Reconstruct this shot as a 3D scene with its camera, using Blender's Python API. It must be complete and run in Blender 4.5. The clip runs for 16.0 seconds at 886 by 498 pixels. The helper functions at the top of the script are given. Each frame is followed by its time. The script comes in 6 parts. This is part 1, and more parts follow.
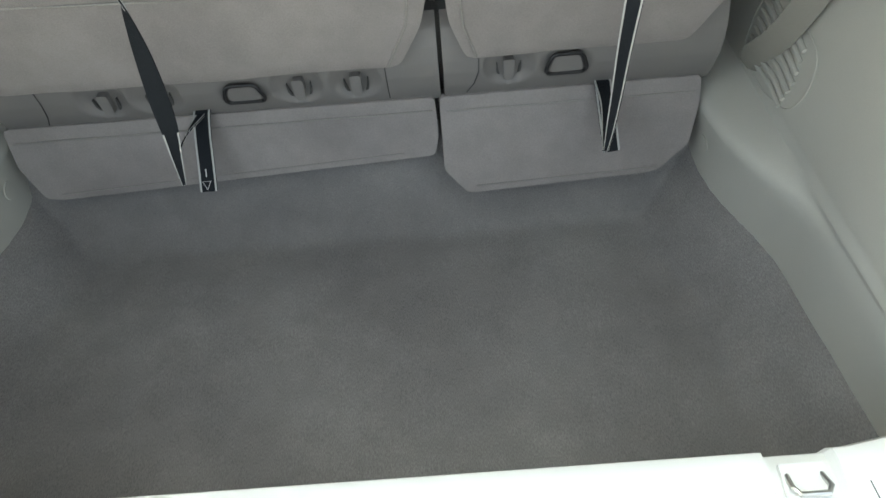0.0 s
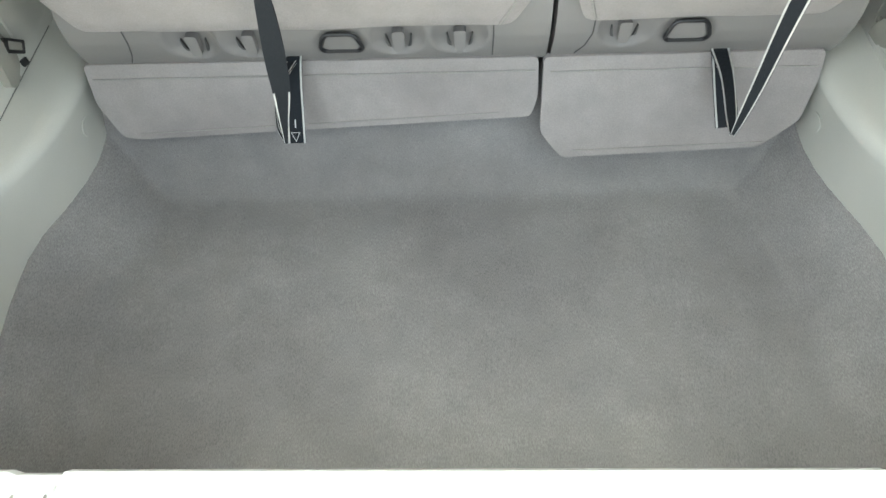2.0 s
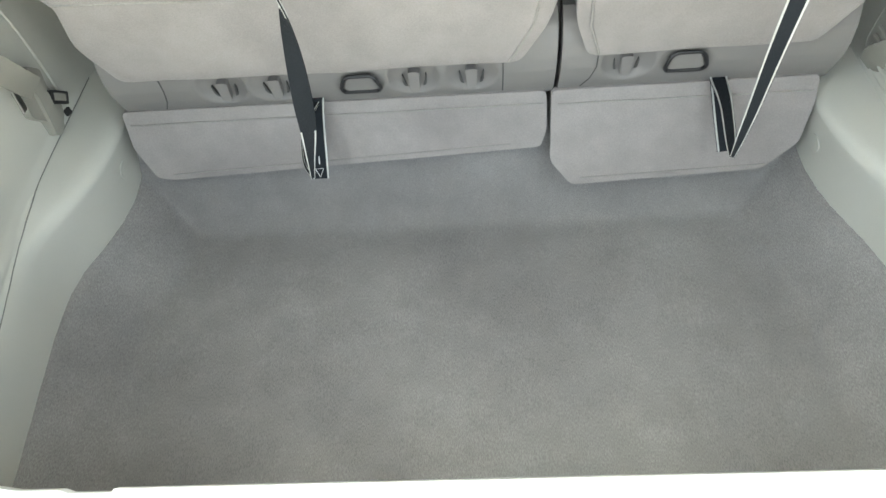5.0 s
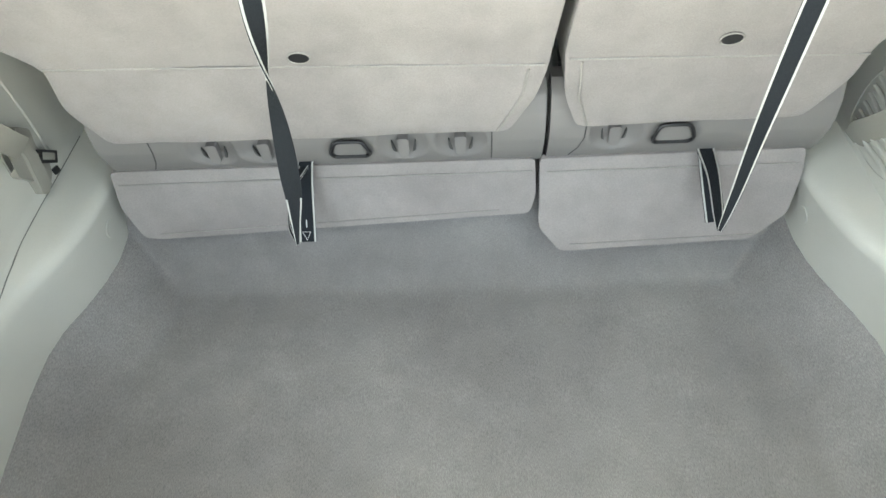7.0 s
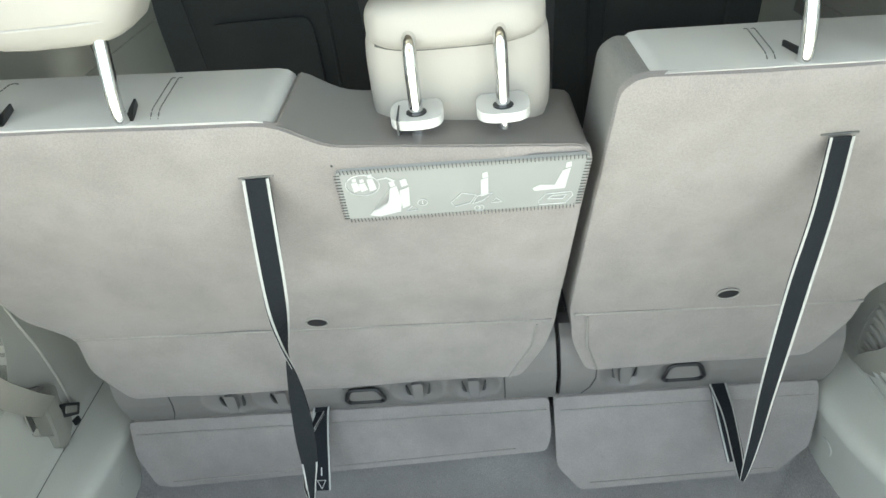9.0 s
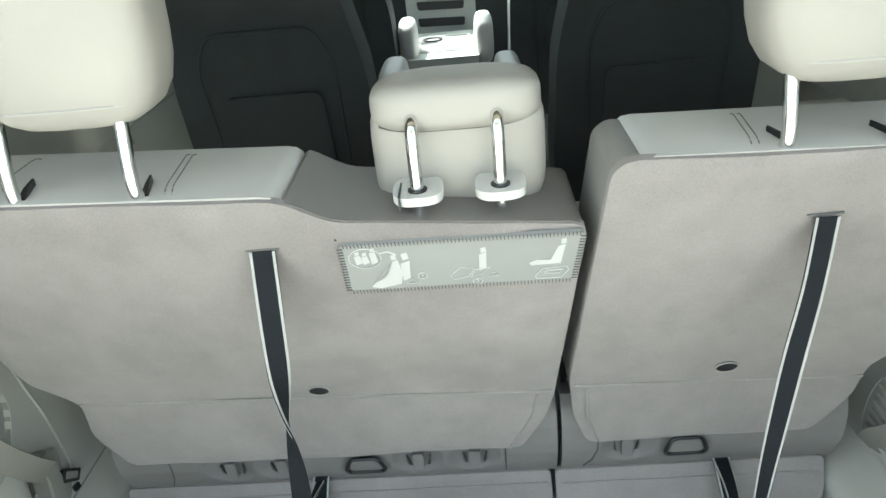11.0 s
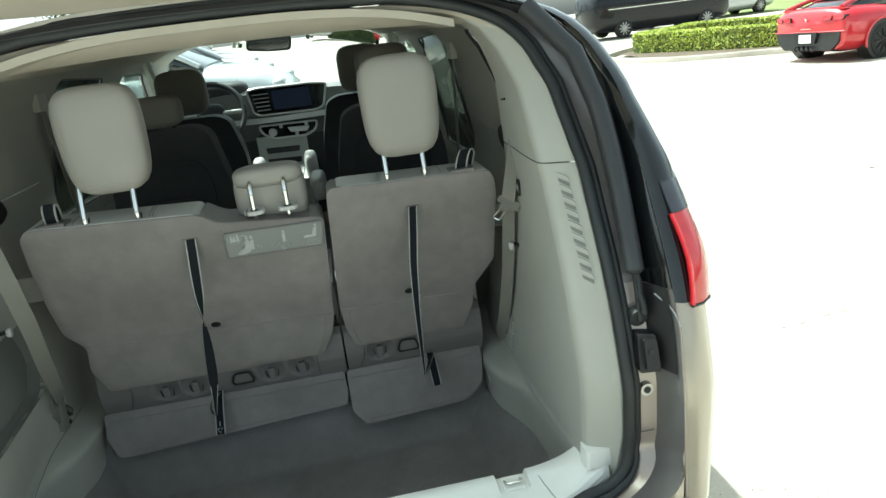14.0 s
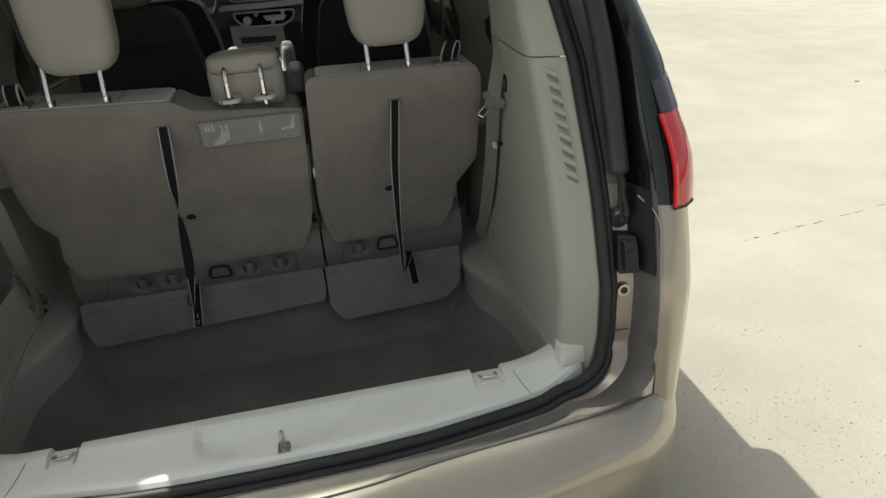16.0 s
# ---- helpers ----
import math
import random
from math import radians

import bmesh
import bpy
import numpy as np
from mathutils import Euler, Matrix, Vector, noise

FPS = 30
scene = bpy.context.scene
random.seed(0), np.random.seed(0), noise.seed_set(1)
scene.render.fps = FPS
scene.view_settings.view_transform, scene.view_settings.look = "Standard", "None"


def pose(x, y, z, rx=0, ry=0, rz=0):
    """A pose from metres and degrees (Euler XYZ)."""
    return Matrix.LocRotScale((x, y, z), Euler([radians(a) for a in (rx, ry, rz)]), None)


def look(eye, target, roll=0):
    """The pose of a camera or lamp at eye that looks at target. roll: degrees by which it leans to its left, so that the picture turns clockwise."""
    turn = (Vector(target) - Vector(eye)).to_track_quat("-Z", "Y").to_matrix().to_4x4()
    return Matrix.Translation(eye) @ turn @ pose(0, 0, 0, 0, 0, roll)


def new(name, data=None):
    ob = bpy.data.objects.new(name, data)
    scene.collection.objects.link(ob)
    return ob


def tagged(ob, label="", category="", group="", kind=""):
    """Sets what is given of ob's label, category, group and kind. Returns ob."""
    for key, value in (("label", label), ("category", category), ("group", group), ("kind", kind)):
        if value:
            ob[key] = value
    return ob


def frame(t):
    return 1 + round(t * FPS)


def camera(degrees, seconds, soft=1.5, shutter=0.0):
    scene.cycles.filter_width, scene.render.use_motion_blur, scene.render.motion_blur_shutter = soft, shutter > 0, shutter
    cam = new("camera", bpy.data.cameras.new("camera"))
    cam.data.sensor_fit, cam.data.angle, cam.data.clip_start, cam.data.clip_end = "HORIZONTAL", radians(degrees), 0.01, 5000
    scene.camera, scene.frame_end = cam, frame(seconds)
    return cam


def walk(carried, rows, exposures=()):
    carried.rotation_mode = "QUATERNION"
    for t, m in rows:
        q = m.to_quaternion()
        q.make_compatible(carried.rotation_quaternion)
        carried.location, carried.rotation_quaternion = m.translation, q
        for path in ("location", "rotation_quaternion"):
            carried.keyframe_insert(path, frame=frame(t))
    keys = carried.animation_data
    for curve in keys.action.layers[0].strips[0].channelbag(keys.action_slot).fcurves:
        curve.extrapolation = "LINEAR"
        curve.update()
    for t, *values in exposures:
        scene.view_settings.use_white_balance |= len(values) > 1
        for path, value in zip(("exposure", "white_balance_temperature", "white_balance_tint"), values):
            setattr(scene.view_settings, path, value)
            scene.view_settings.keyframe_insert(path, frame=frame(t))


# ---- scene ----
cam = camera(66.1, 16.0)
PATH = [
    (0, (0.102, -0.036, 1.281), (0.068, 1.274, -0.23), -5.5),
    (0.5, (-0.021, -0.018, 1.286), (0.085, 1.212, -0.287), -2.2),
    (1, (-0.031, 0.018, 1.328), (0.045, 1.215, -0.273), -2.1),
    (1.5, (-0.041, 0.04, 1.319), (-0.059, 1.213, -0.301), -0.8),
    (2, (-0.043, 0.054, 1.312), (-0.111, 1.177, -0.341), -3.6),
    (2.5, (-0.046, 0.069, 1.321), (-0.068, 1.167, -0.351), -4.7),
    (3, (-0.019, 0.084, 1.34), (-0.082, 1.25, -0.284), -6.0),
    (3.5, (-0.039, 0.051, 1.329), (-0.152, 1.245, -0.272), -6.0),
    (6, (-0.045, 0.003, 1.364), (-0.153, 1.239, -0.205), -6.8),
    (6.5, (-0.035, 0.011, 1.356), (-0.132, 1.299, -0.172), -5.1),
    (7, (-0.029, 0.038, 1.36), (-0.123, 1.357, -0.141), -4.8),
    (7.5, (-0.026, 0.078, 1.38), (-0.134, 1.45, -0.072), -5.1),
    (8, (-0.027, 0.092, 1.402), (-0.125, 1.536, 0.022), -5.0),
    (8.5, (-0.023, 0.094, 1.431), (-0.11, 1.659, 0.19), -5.8),
    (9, (-0.019, 0.094, 1.466), (-0.128, 1.755, 0.358), -6.4),
    (11.5, (0.006, 0.077, 1.487), (-0.131, 1.834, 0.542), -5.7),
    (12, (0.038, -0.011, 1.472), (-0.16, 1.768, 0.579), -6.5),
    (12.2, (-0.003, -0.159, 1.476), (-0.123, 1.654, 0.640), -5.8),
    (12.5, (-0.01, -0.398, 1.514), (-0.102, 1.35, 0.546), -6.6),
    (12.7, (0.019, -0.614, 1.503), (-0.082, 1.146, 0.559), -6.4),
    (13, (0.117, -0.865, 1.511), (-0.099, 0.979, 0.768), -4.9),
    (13.3, (0.188, -1.107, 1.488), (-0.014, 0.786, 0.877), -3.6),
    (13.5, (0.174, -1.137, 1.598), (0.091, 0.76, 0.967), -5.8),
    (13.7, (0.173, -1.198, 1.585), (0.228, 0.715, 1.003), -7.2),
    (14, (0.168, -1.188, 1.607), (0.442, 0.698, 0.998), -7.0),
    (14.2, (0.171, -1.158, 1.617), (0.688, 0.663, 0.972), -6.9),
    (14.5, (0.164, -1.159, 1.606), (0.795, 0.621, 0.949), -6.3),
    (14.8, (0.175, -1.165, 1.607), (0.719, 0.640, 0.941), -6.5),
    (15, (0.126, -1.146, 1.624), (0.572, 0.678, 0.935), -6.0),
    (15.5, (0.139, -1.156, 1.59), (0.462, 0.643, 0.778), -4.5),
    (16, (0.157, -1.171, 1.579), (0.452, 0.605, 0.708), -5.0),
]
EXPOSURES = [(0, 2.48, 6200, 0), (1.2, 2.80, 6200, 0), (2.2, 3.68, 6350, -1), (3.5, 3.78, 6350, -1), (6, 3.46, 6350, -1), (7, 3.66, 6300, -1), (8, 3.57, 6200, -2), (9, 3.14, 6000, -3), (11.5, 2.90, 5950, -4), (12.5, 3.16, 5850, -5), (13.0, 3.04, 5850, -5), (13.5, 2.70, 5850, -5), (14.0, 1.36, 5950, -11), (14.5, 0.30, 6150, 0), (15.0, 0.12, 6350, 0), (16, 0.4, 6600, 2)]
walk(cam, [(t, look(eye, target, roll)) for t, eye, target, roll in PATH], EXPOSURES)

# ---- light: a high sun ahead and to the left of the van, clear sky ----
SUN_TO = Vector((-0.355, 0.385, 1.0)).normalized()
world = bpy.data.worlds.new("world")
scene.world = world
world.use_nodes = True
wn = world.node_tree
sky = wn.nodes.new("ShaderNodeTexSky")
sky.sky_type, sky.sun_disc = "NISHITA", False
sky.air_density, sky.dust_density, sky.ozone_density = 0.65, 4.5, 0.2
sky.sun_elevation = math.asin(SUN_TO.z)
sky.sun_rotation = math.atan2(SUN_TO.x, SUN_TO.y)
haze = wn.nodes.new("ShaderNodeHueSaturation")
haze.inputs["Saturation"].default_value = 0.3
wn.links.new(sky.outputs[0], haze.inputs["Color"])
wn.links.new(haze.outputs[0], wn.nodes["Background"].inputs[0])
wn.nodes["Background"].inputs[1].default_value = 0.15
sun = new("sun", bpy.data.lights.new("sun", "SUN"))
sun.data.energy, sun.data.angle, sun.data.color = 3.35, radians(0.5), (1.0, 0.96, 0.90)
sun.matrix_world = look(SUN_TO * 30, (0, 0, 0))


# ---- materials ----
def material(name, color, rough=0.6, metal=0.0, grain=0.0, grain_scale=400.0, stain=0.06, stain_scale=7.0, bump=0.0,
             bump_scale=600.0, coat=0.0, stretch=(1, 1, 1), sheen=0.0, spec=0.5, trans=0.0, island=0.0, fleck=0.0, fleck_scale=30.0):
    """A surface with fine grain, broad uneven tone and fine relief, all in metres."""
    m = bpy.data.materials.new(name)
    m.use_nodes = True
    t = m.node_tree
    b = t.nodes["Principled BSDF"]
    b.inputs["Roughness"].default_value, b.inputs["Metallic"].default_value = rough, metal
    b.inputs["Coat Weight"].default_value, b.inputs["Coat Roughness"].default_value = coat, 0.05
    b.inputs["Sheen Weight"].default_value = sheen
    b.inputs["Sheen Roughness"].default_value = 0.4
    b.inputs["Specular IOR Level"].default_value = spec
    b.inputs["Transmission Weight"].default_value = trans
    geo = t.nodes.new("ShaderNodeTexCoord")
    mp = t.nodes.new("ShaderNodeMapping")
    mp.inputs["Scale"].default_value = stretch
    t.links.new(geo.outputs["Object"], mp.inputs[0])

    def tex(scale, detail=4.0, drawn=False):
        n = t.nodes.new("ShaderNodeTexNoise")
        n.inputs["Scale"].default_value, n.inputs["Detail"].default_value = scale, detail
        t.links.new(mp.outputs[0] if drawn else geo.outputs["Object"], n.inputs["Vector"])
        return n.outputs["Fac"]

    def spread(src, amount):
        n = t.nodes.new("ShaderNodeMapRange")
        n.inputs["From Min"].default_value, n.inputs["From Max"].default_value = 0.3, 0.7
        n.inputs["To Min"].default_value, n.inputs["To Max"].default_value = 1 - amount, 1 + amount
        t.links.new(src, n.inputs["Value"])
        return n.outputs["Result"]

    fac = spread(tex(stain_scale), stain)
    if grain:
        g = spread(tex(grain_scale, 2.0, True), grain)
        mul = t.nodes.new("ShaderNodeMath")
        mul.operation = "MULTIPLY"
        t.links.new(fac, mul.inputs[0])
        t.links.new(g, mul.inputs[1])
        fac = mul.outputs[0]
    if fleck:
        mul = t.nodes.new("ShaderNodeMath")
        mul.operation = "MULTIPLY"
        t.links.new(fac, mul.inputs[0])
        t.links.new(spread(tex(fleck_scale, 5.0), fleck), mul.inputs[1])
        fac = mul.outputs[0]
    if island:
        oi = t.nodes.new("ShaderNodeNewGeometry")
        r = t.nodes.new("ShaderNodeMapRange")
        r.inputs["To Min"].default_value, r.inputs["To Max"].default_value = 1 - island, 1 + island
        t.links.new(oi.outputs["Random Per Island"], r.inputs["Value"])
        mul = t.nodes.new("ShaderNodeMath")
        mul.operation = "MULTIPLY"
        t.links.new(fac, mul.inputs[0])
        t.links.new(r.outputs["Result"], mul.inputs[1])
        fac = mul.outputs[0]
    vm = t.nodes.new("ShaderNodeVectorMath")
    vm.operation = "SCALE"
    vm.inputs[0].default_value = color
    t.links.new(fac, vm.inputs["Scale"])
    t.links.new(vm.outputs[0], b.inputs["Base Color"])
    rr = t.nodes.new("ShaderNodeMapRange")
    rr.inputs["To Min"].default_value, rr.inputs["To Max"].default_value = max(rough - 0.07, 0.02), min(rough + 0.07, 1)
    t.links.new(tex(stain_scale * 3), rr.inputs["Value"])
    t.links.new(rr.outputs["Result"], b.inputs["Roughness"])
    if bump:
        n = t.nodes.new("ShaderNodeBump")
        n.inputs["Strength"].default_value, n.inputs["Distance"].default_value = bump, 0.002
        t.links.new(tex(bump_scale, 3.0, True), n.inputs["Height"])
        t.links.new(n.outputs[0], b.inputs["Normal"])
    return m


def glass_material(name, color=(0.85, 0.9, 0.88), rough=0.0):
    """A thin pane: clear, with a mirror's gloss at grazing angles."""
    m = bpy.data.materials.new(name)
    m.use_nodes = True
    t = m.node_tree
    t.nodes.clear()
    out = t.nodes.new("ShaderNodeOutputMaterial")
    mix = t.nodes.new("ShaderNodeMixShader")
    lw = t.nodes.new("ShaderNodeLayerWeight")
    lw.inputs["Blend"].default_value = 0.5
    steep = t.nodes.new("ShaderNodeMath")
    steep.operation = "POWER"
    steep.inputs[1].default_value = 4.0
    t.links.new(lw.outputs["Facing"], steep.inputs[0])
    fr = t.nodes.new("ShaderNodeMath")
    fr.operation = "MULTIPLY_ADD"
    fr.inputs[1].default_value, fr.inputs[2].default_value = 0.5, 0.04
    t.links.new(steep.outputs[0], fr.inputs[0])
    a, g = t.nodes.new("ShaderNodeBsdfTransparent"), t.nodes.new("ShaderNodeBsdfGlossy")
    a.inputs[0].default_value, g.inputs["Roughness"].default_value = (*color, 1), rough
    t.links.new(fr.outputs[0], mix.inputs[0])
    t.links.new(a.outputs[0], mix.inputs[1])
    t.links.new(g.outputs[0], mix.inputs[2])
    t.links.new(mix.outputs[0], out.inputs[0])
    return m


def glow_material(name, color, strength):
    m = material(name, color, 0.3)
    b = m.node_tree.nodes["Principled BSDF"]
    b.inputs["Emission Color"].default_value = (*color, 1)
    b.inputs["Emission Strength"].default_value = strength
    return m


CARPET = material("grey_cargo_carpet", (0.196, 0.189, 0.184), 0.97, grain=0.24, grain_scale=480, stain=0.14, stain_scale=3.5, bump=0.4,
                  bump_scale=900, sheen=0.15, spec=0.1, stretch=(2.2, 0.45, 1), fleck=0.07, fleck_scale=16)
BACKFELT = material("grey_felt_seat_back", (0.240, 0.221, 0.213), 0.95, grain=0.09, grain_scale=520, stain=0.13, stain_scale=4, bump=0.45,
                    bump_scale=900, sheen=0.2, spec=0.15, fleck=0.06, fleck_scale=22)
FELTEDGE = material("grey_felt_binding", (0.240, 0.228, 0.214), 0.95, grain=0.12, grain_scale=500, bump=0.4, spec=0.15)
PLASTIC = material("grey_moulded_plastic", (0.160, 0.152, 0.146), 0.55, grain=0.05, grain_scale=900, stain=0.04, bump=0.12, bump_scale=1500)
VINYL = material("taupe_grey_vinyl", (0.172, 0.160, 0.152), 0.5, stain=0.05, bump=0.15, bump_scale=900)
MESHCLOTH = material("woven_grey_side_cloth", (0.220, 0.212, 0.202), 0.85, grain=0.2, grain_scale=900, bump=0.4, bump_scale=1200)
LEATHER = material("pale_grey_leather", (0.512, 0.508, 0.488), 0.45, stain=0.03, stain_scale=9, bump=0.12, bump_scale=700)
HEADLEATHER = material("cream_leather", (0.308, 0.294, 0.268), 0.48, stain=0.03, stain_scale=9, bump=0.12, bump_scale=700)
TRIM = material("pale_grey_trim_plastic", (0.408, 0.404, 0.364), 0.55, grain=0.03, grain_scale=700, stain=0.04, stain_scale=4, bump=0.16, bump_scale=1000)
# Pale trim plastic made whiter for the light that falls on the sill.
SILLTRIM = material("brightened_sill_plastic", (0.80, 0.80, 0.76), 0.5, stain=0.03, stain_scale=5, bump=0.1, bump_scale=1400)
# Grey darkened for shade in hollows; the switch plate shares it.
POCKET = material("recess_shade_grey", (0.200, 0.204, 0.188), 0.9, grain=0.08, bump=0.2)
RUBBER = material("black_weatherstrip_rubber", (0.018, 0.02, 0.022), 0.5, stain=0.15, bump=0.1)
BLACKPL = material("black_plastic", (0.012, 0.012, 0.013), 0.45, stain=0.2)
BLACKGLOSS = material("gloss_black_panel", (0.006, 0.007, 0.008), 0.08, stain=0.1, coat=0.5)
CHROME = material("polished_steel", (0.75, 0.75, 0.74), 0.12, 1.0, stain=0.03)
STEEL = material("zinc_plated_steel", (0.55, 0.55, 0.53), 0.3, 1.0, stain=0.1)
WEBBING = material("charcoal_strap_webbing", (0.013, 0.015, 0.018), 0.85, grain=0.3, grain_scale=700, bump=0.5, bump_scale=900, stretch=(1, 1, 3), spec=0.15)
WEBEDGE = material("white_strap_edge_stitching", (0.36, 0.36, 0.345), 0.8, grain=0.18, grain_scale=1400, bump=0.5, bump_scale=1500)
BELT = material("grey_belt_webbing", (0.225, 0.216, 0.190), 0.7, grain=0.05, grain_scale=600, bump=0.3, bump_scale=700)
LABELCLOTH = material("grey_instruction_label", (0.252, 0.256, 0.248), 0.75, stain=0.04)
LABELINK = material("white_label_ink", (0.448, 0.452, 0.448), 0.7)
# Trim grey darkened to give the vent slots their inner shade.
VENTSHADE = material("shaded_vent_grey", (0.215, 0.215, 0.198), 0.8)
JOINT = material("shaded_panel_joint", (0.128, 0.128, 0.120), 0.8)
DARKTHREAD = material("dark_grey_thread", (0.06, 0.06, 0.058), 0.85)
PALETHREAD = material("pale_grey_thread", (0.360, 0.352, 0.336), 0.85)
DARKSEAT = material("charcoal_seat_cloth", (0.044, 0.048, 0.048), 0.8, grain=0.1, stain=0.12, bump=0.2)
PAINT = material("metallic_bronze_car_paint", (0.395, 0.354, 0.298), 0.33, 0.75, grain=0.06, grain_scale=900, stain=0.03, coat=1.0)
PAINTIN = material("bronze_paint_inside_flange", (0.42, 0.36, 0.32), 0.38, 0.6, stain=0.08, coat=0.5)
STRUT = material("satin_black_strut", (0.032, 0.033, 0.036), 0.42, stain=0.15)
# Darker copy of the bronze paint: the jamb's shade is in its colour.
JAMBSHADE = material("shaded_jamb_paint", (0.17, 0.160, 0.155), 0.42, 0.35, stain=0.1, coat=0.6)
REDLENS = material("red_tail_light_lens", (0.55, 0.012, 0.018), 0.12, stain=0.12, stain_scale=20, coat=1.0)
REDGLOW = material("bright_red_reflector", (0.78, 0.02, 0.03), 0.15, stain=0.1, stain_scale=40, coat=1.0)
CLEARLENS = material("smoky_clear_lens", (0.30, 0.31, 0.33), 0.08, stain=0.2, stain_scale=25, coat=1.0)
LENSTIP = material("smoked_lens_tip", (0.022, 0.02, 0.028), 0.08, stain=0.2, stain_scale=25, coat=1.0)
HEADLINER = material("beige_headliner", (0.464, 0.424, 0.360), 0.9, stain=0.03, bump=0.15)
CONCRETE = material("sunlit_concrete_lot", (0.365, 0.338, 0.286), 0.9, grain=0.05, grain_scale=90, stain=0.08, stain_scale=0.45, bump=0.18, bump_scale=120, fleck=0.06, fleck_scale=2.6)
SCREEN = glow_material("blue_lit_touch_screen", (0.01, 0.016, 0.04), 0.05)
WINDOW = glass_material("tinted_window_glass", (0.24, 0.27, 0.25))
# Kept clearer than the privacy glass to let extra light onto the sill.
REARGLASS = glass_material("light_tinted_rear_glass", (0.62, 0.66, 0.64))
SIDEGLASS = glass_material("clear_side_glass", (0.75, 0.82, 0.79))
WINDSCREEN = glass_material("windscreen_glass", (0.88, 0.93, 0.91))


# ---- mesh helpers ----
def link_mesh(name, bm, mat, parent=None, label="", smooth=40):
    bmesh.ops.recalc_face_normals(bm, faces=bm.faces)
    me = bpy.data.meshes.new(name)
    bm.to_mesh(me)
    bm.free()
    for m in mat if isinstance(mat, (list, tuple)) else (mat,):
        me.materials.append(m)
    if smooth:
        me.polygons.foreach_set("use_smooth", [True] * len(me.polygons))
        me.set_sharp_from_angle(angle=radians(smooth))
    ob = new(name, me)
    if parent is not None:
        ob.parent = parent
    if label:
        ob["label"] = label
    return ob


def part(name, bm, mat, parent, label="", smooth=40):
    return link_mesh(name, bm, mat, parent, label, smooth)


def thing(name, label, category, group="", kind=""):
    return tagged(new(name), label, category, group, kind)


def round_edges(bm, width, segments=2, angle=35):
    sharp = [e for e in bm.edges if len(e.link_faces) == 2 and e.calc_face_angle(0) > radians(angle)]
    if sharp and width:
        bmesh.ops.bevel(bm, geom=sharp, offset=width, segments=segments, profile=0.6, affect="EDGES", clamp_overlap=True)
    return bm


def slab(outline, place, depth, bevel=0.006, segments=2):
    """A board: outline points (u, v) set by place(u, v, d) at d = 0 and d = depth."""
    bm = bmesh.new()
    a = [bm.verts.new(place(u, v, 0)) for u, v in outline]
    b = [bm.verts.new(place(u, v, depth)) for u, v in outline]
    n = len(outline)
    bm.faces.new(a)
    bm.faces.new(b[::-1])
    for i in range(n):
        bm.faces.new((a[i], b[i], b[(i + 1) % n], a[(i + 1) % n]))
    return round_edges(bm, bevel, segments)


def box(x0, x1, y0, y1, z0, z1, bevel=0.006, segments=2):
    return slab([(x0, z0), (x1, z0), (x1, z1), (x0, z1)], lambda u, v, d: (u, y0 + d, v), y1 - y0, bevel, segments)


def rounded(outline, r, n=4):
    """The outline with its corners rounded to r."""
    out = []
    for i, p in enumerate(outline):
        p, a, b = Vector(p), Vector(outline[i - 1]), Vector(outline[(i + 1) % len(outline)])
        k = min(r, (a - p).length * 0.45, (b - p).length * 0.45)
        s, e = p + (a - p).normalized() * k, p + (b - p).normalized() * k
        for j in range(n + 1):
            q = j / n
            out.append(tuple((1 - q) ** 2 * s + 2 * q * (1 - q) * p + q * q * e))
    return out


def tube(points, radius, sides=10, caps=True, closed=False):
    """A round bar along points; radius may be a list."""
    bm = bmesh.new()
    pts = [Vector(p) for p in points]
    n, rings, side = len(pts), [], None
    for i, p in enumerate(pts):
        a = pts[i - 1] if i or closed else p
        b = pts[(i + 1) % n] if i < n - 1 or closed else p
        d = (b - a).normalized()
        if side is None:
            side = d.orthogonal().normalized()
        side = (side - d * side.dot(d)).normalized()
        up = d.cross(side)
        r = radius[i] if isinstance(radius, (list, tuple)) else radius
        rings.append([bm.verts.new(p + r * (math.cos(2 * math.pi * k / sides) * side + math.sin(2 * math.pi * k / sides) * up)) for k in range(sides)])
    for i in range(n if closed else n - 1):
        a, b = rings[i], rings[(i + 1) % n]
        for k in range(sides):
            bm.faces.new((a[k], a[(k + 1) % sides], b[(k + 1) % sides], b[k]))
    if caps and not closed:
        bm.faces.new(rings[0][::-1])
        bm.faces.new(rings[-1])
    return bm


def curve(points, steps=6):
    """A smooth line through the points."""
    p = [Vector(q) for q in points]
    p = [2 * p[0] - p[1], *p, 2 * p[-1] - p[-2]]
    out = []
    for i in range(1, len(p) - 2):
        for k in range(steps):
            t = k / steps
            a, b, c, d = p[i - 1:i + 3]
            out.append(0.5 * (2 * b + (c - a) * t + (2 * a - 5 * b + 4 * c - d) * t * t + (3 * b - a - 3 * c + d) * t ** 3))
    out.append(p[-2])
    return out


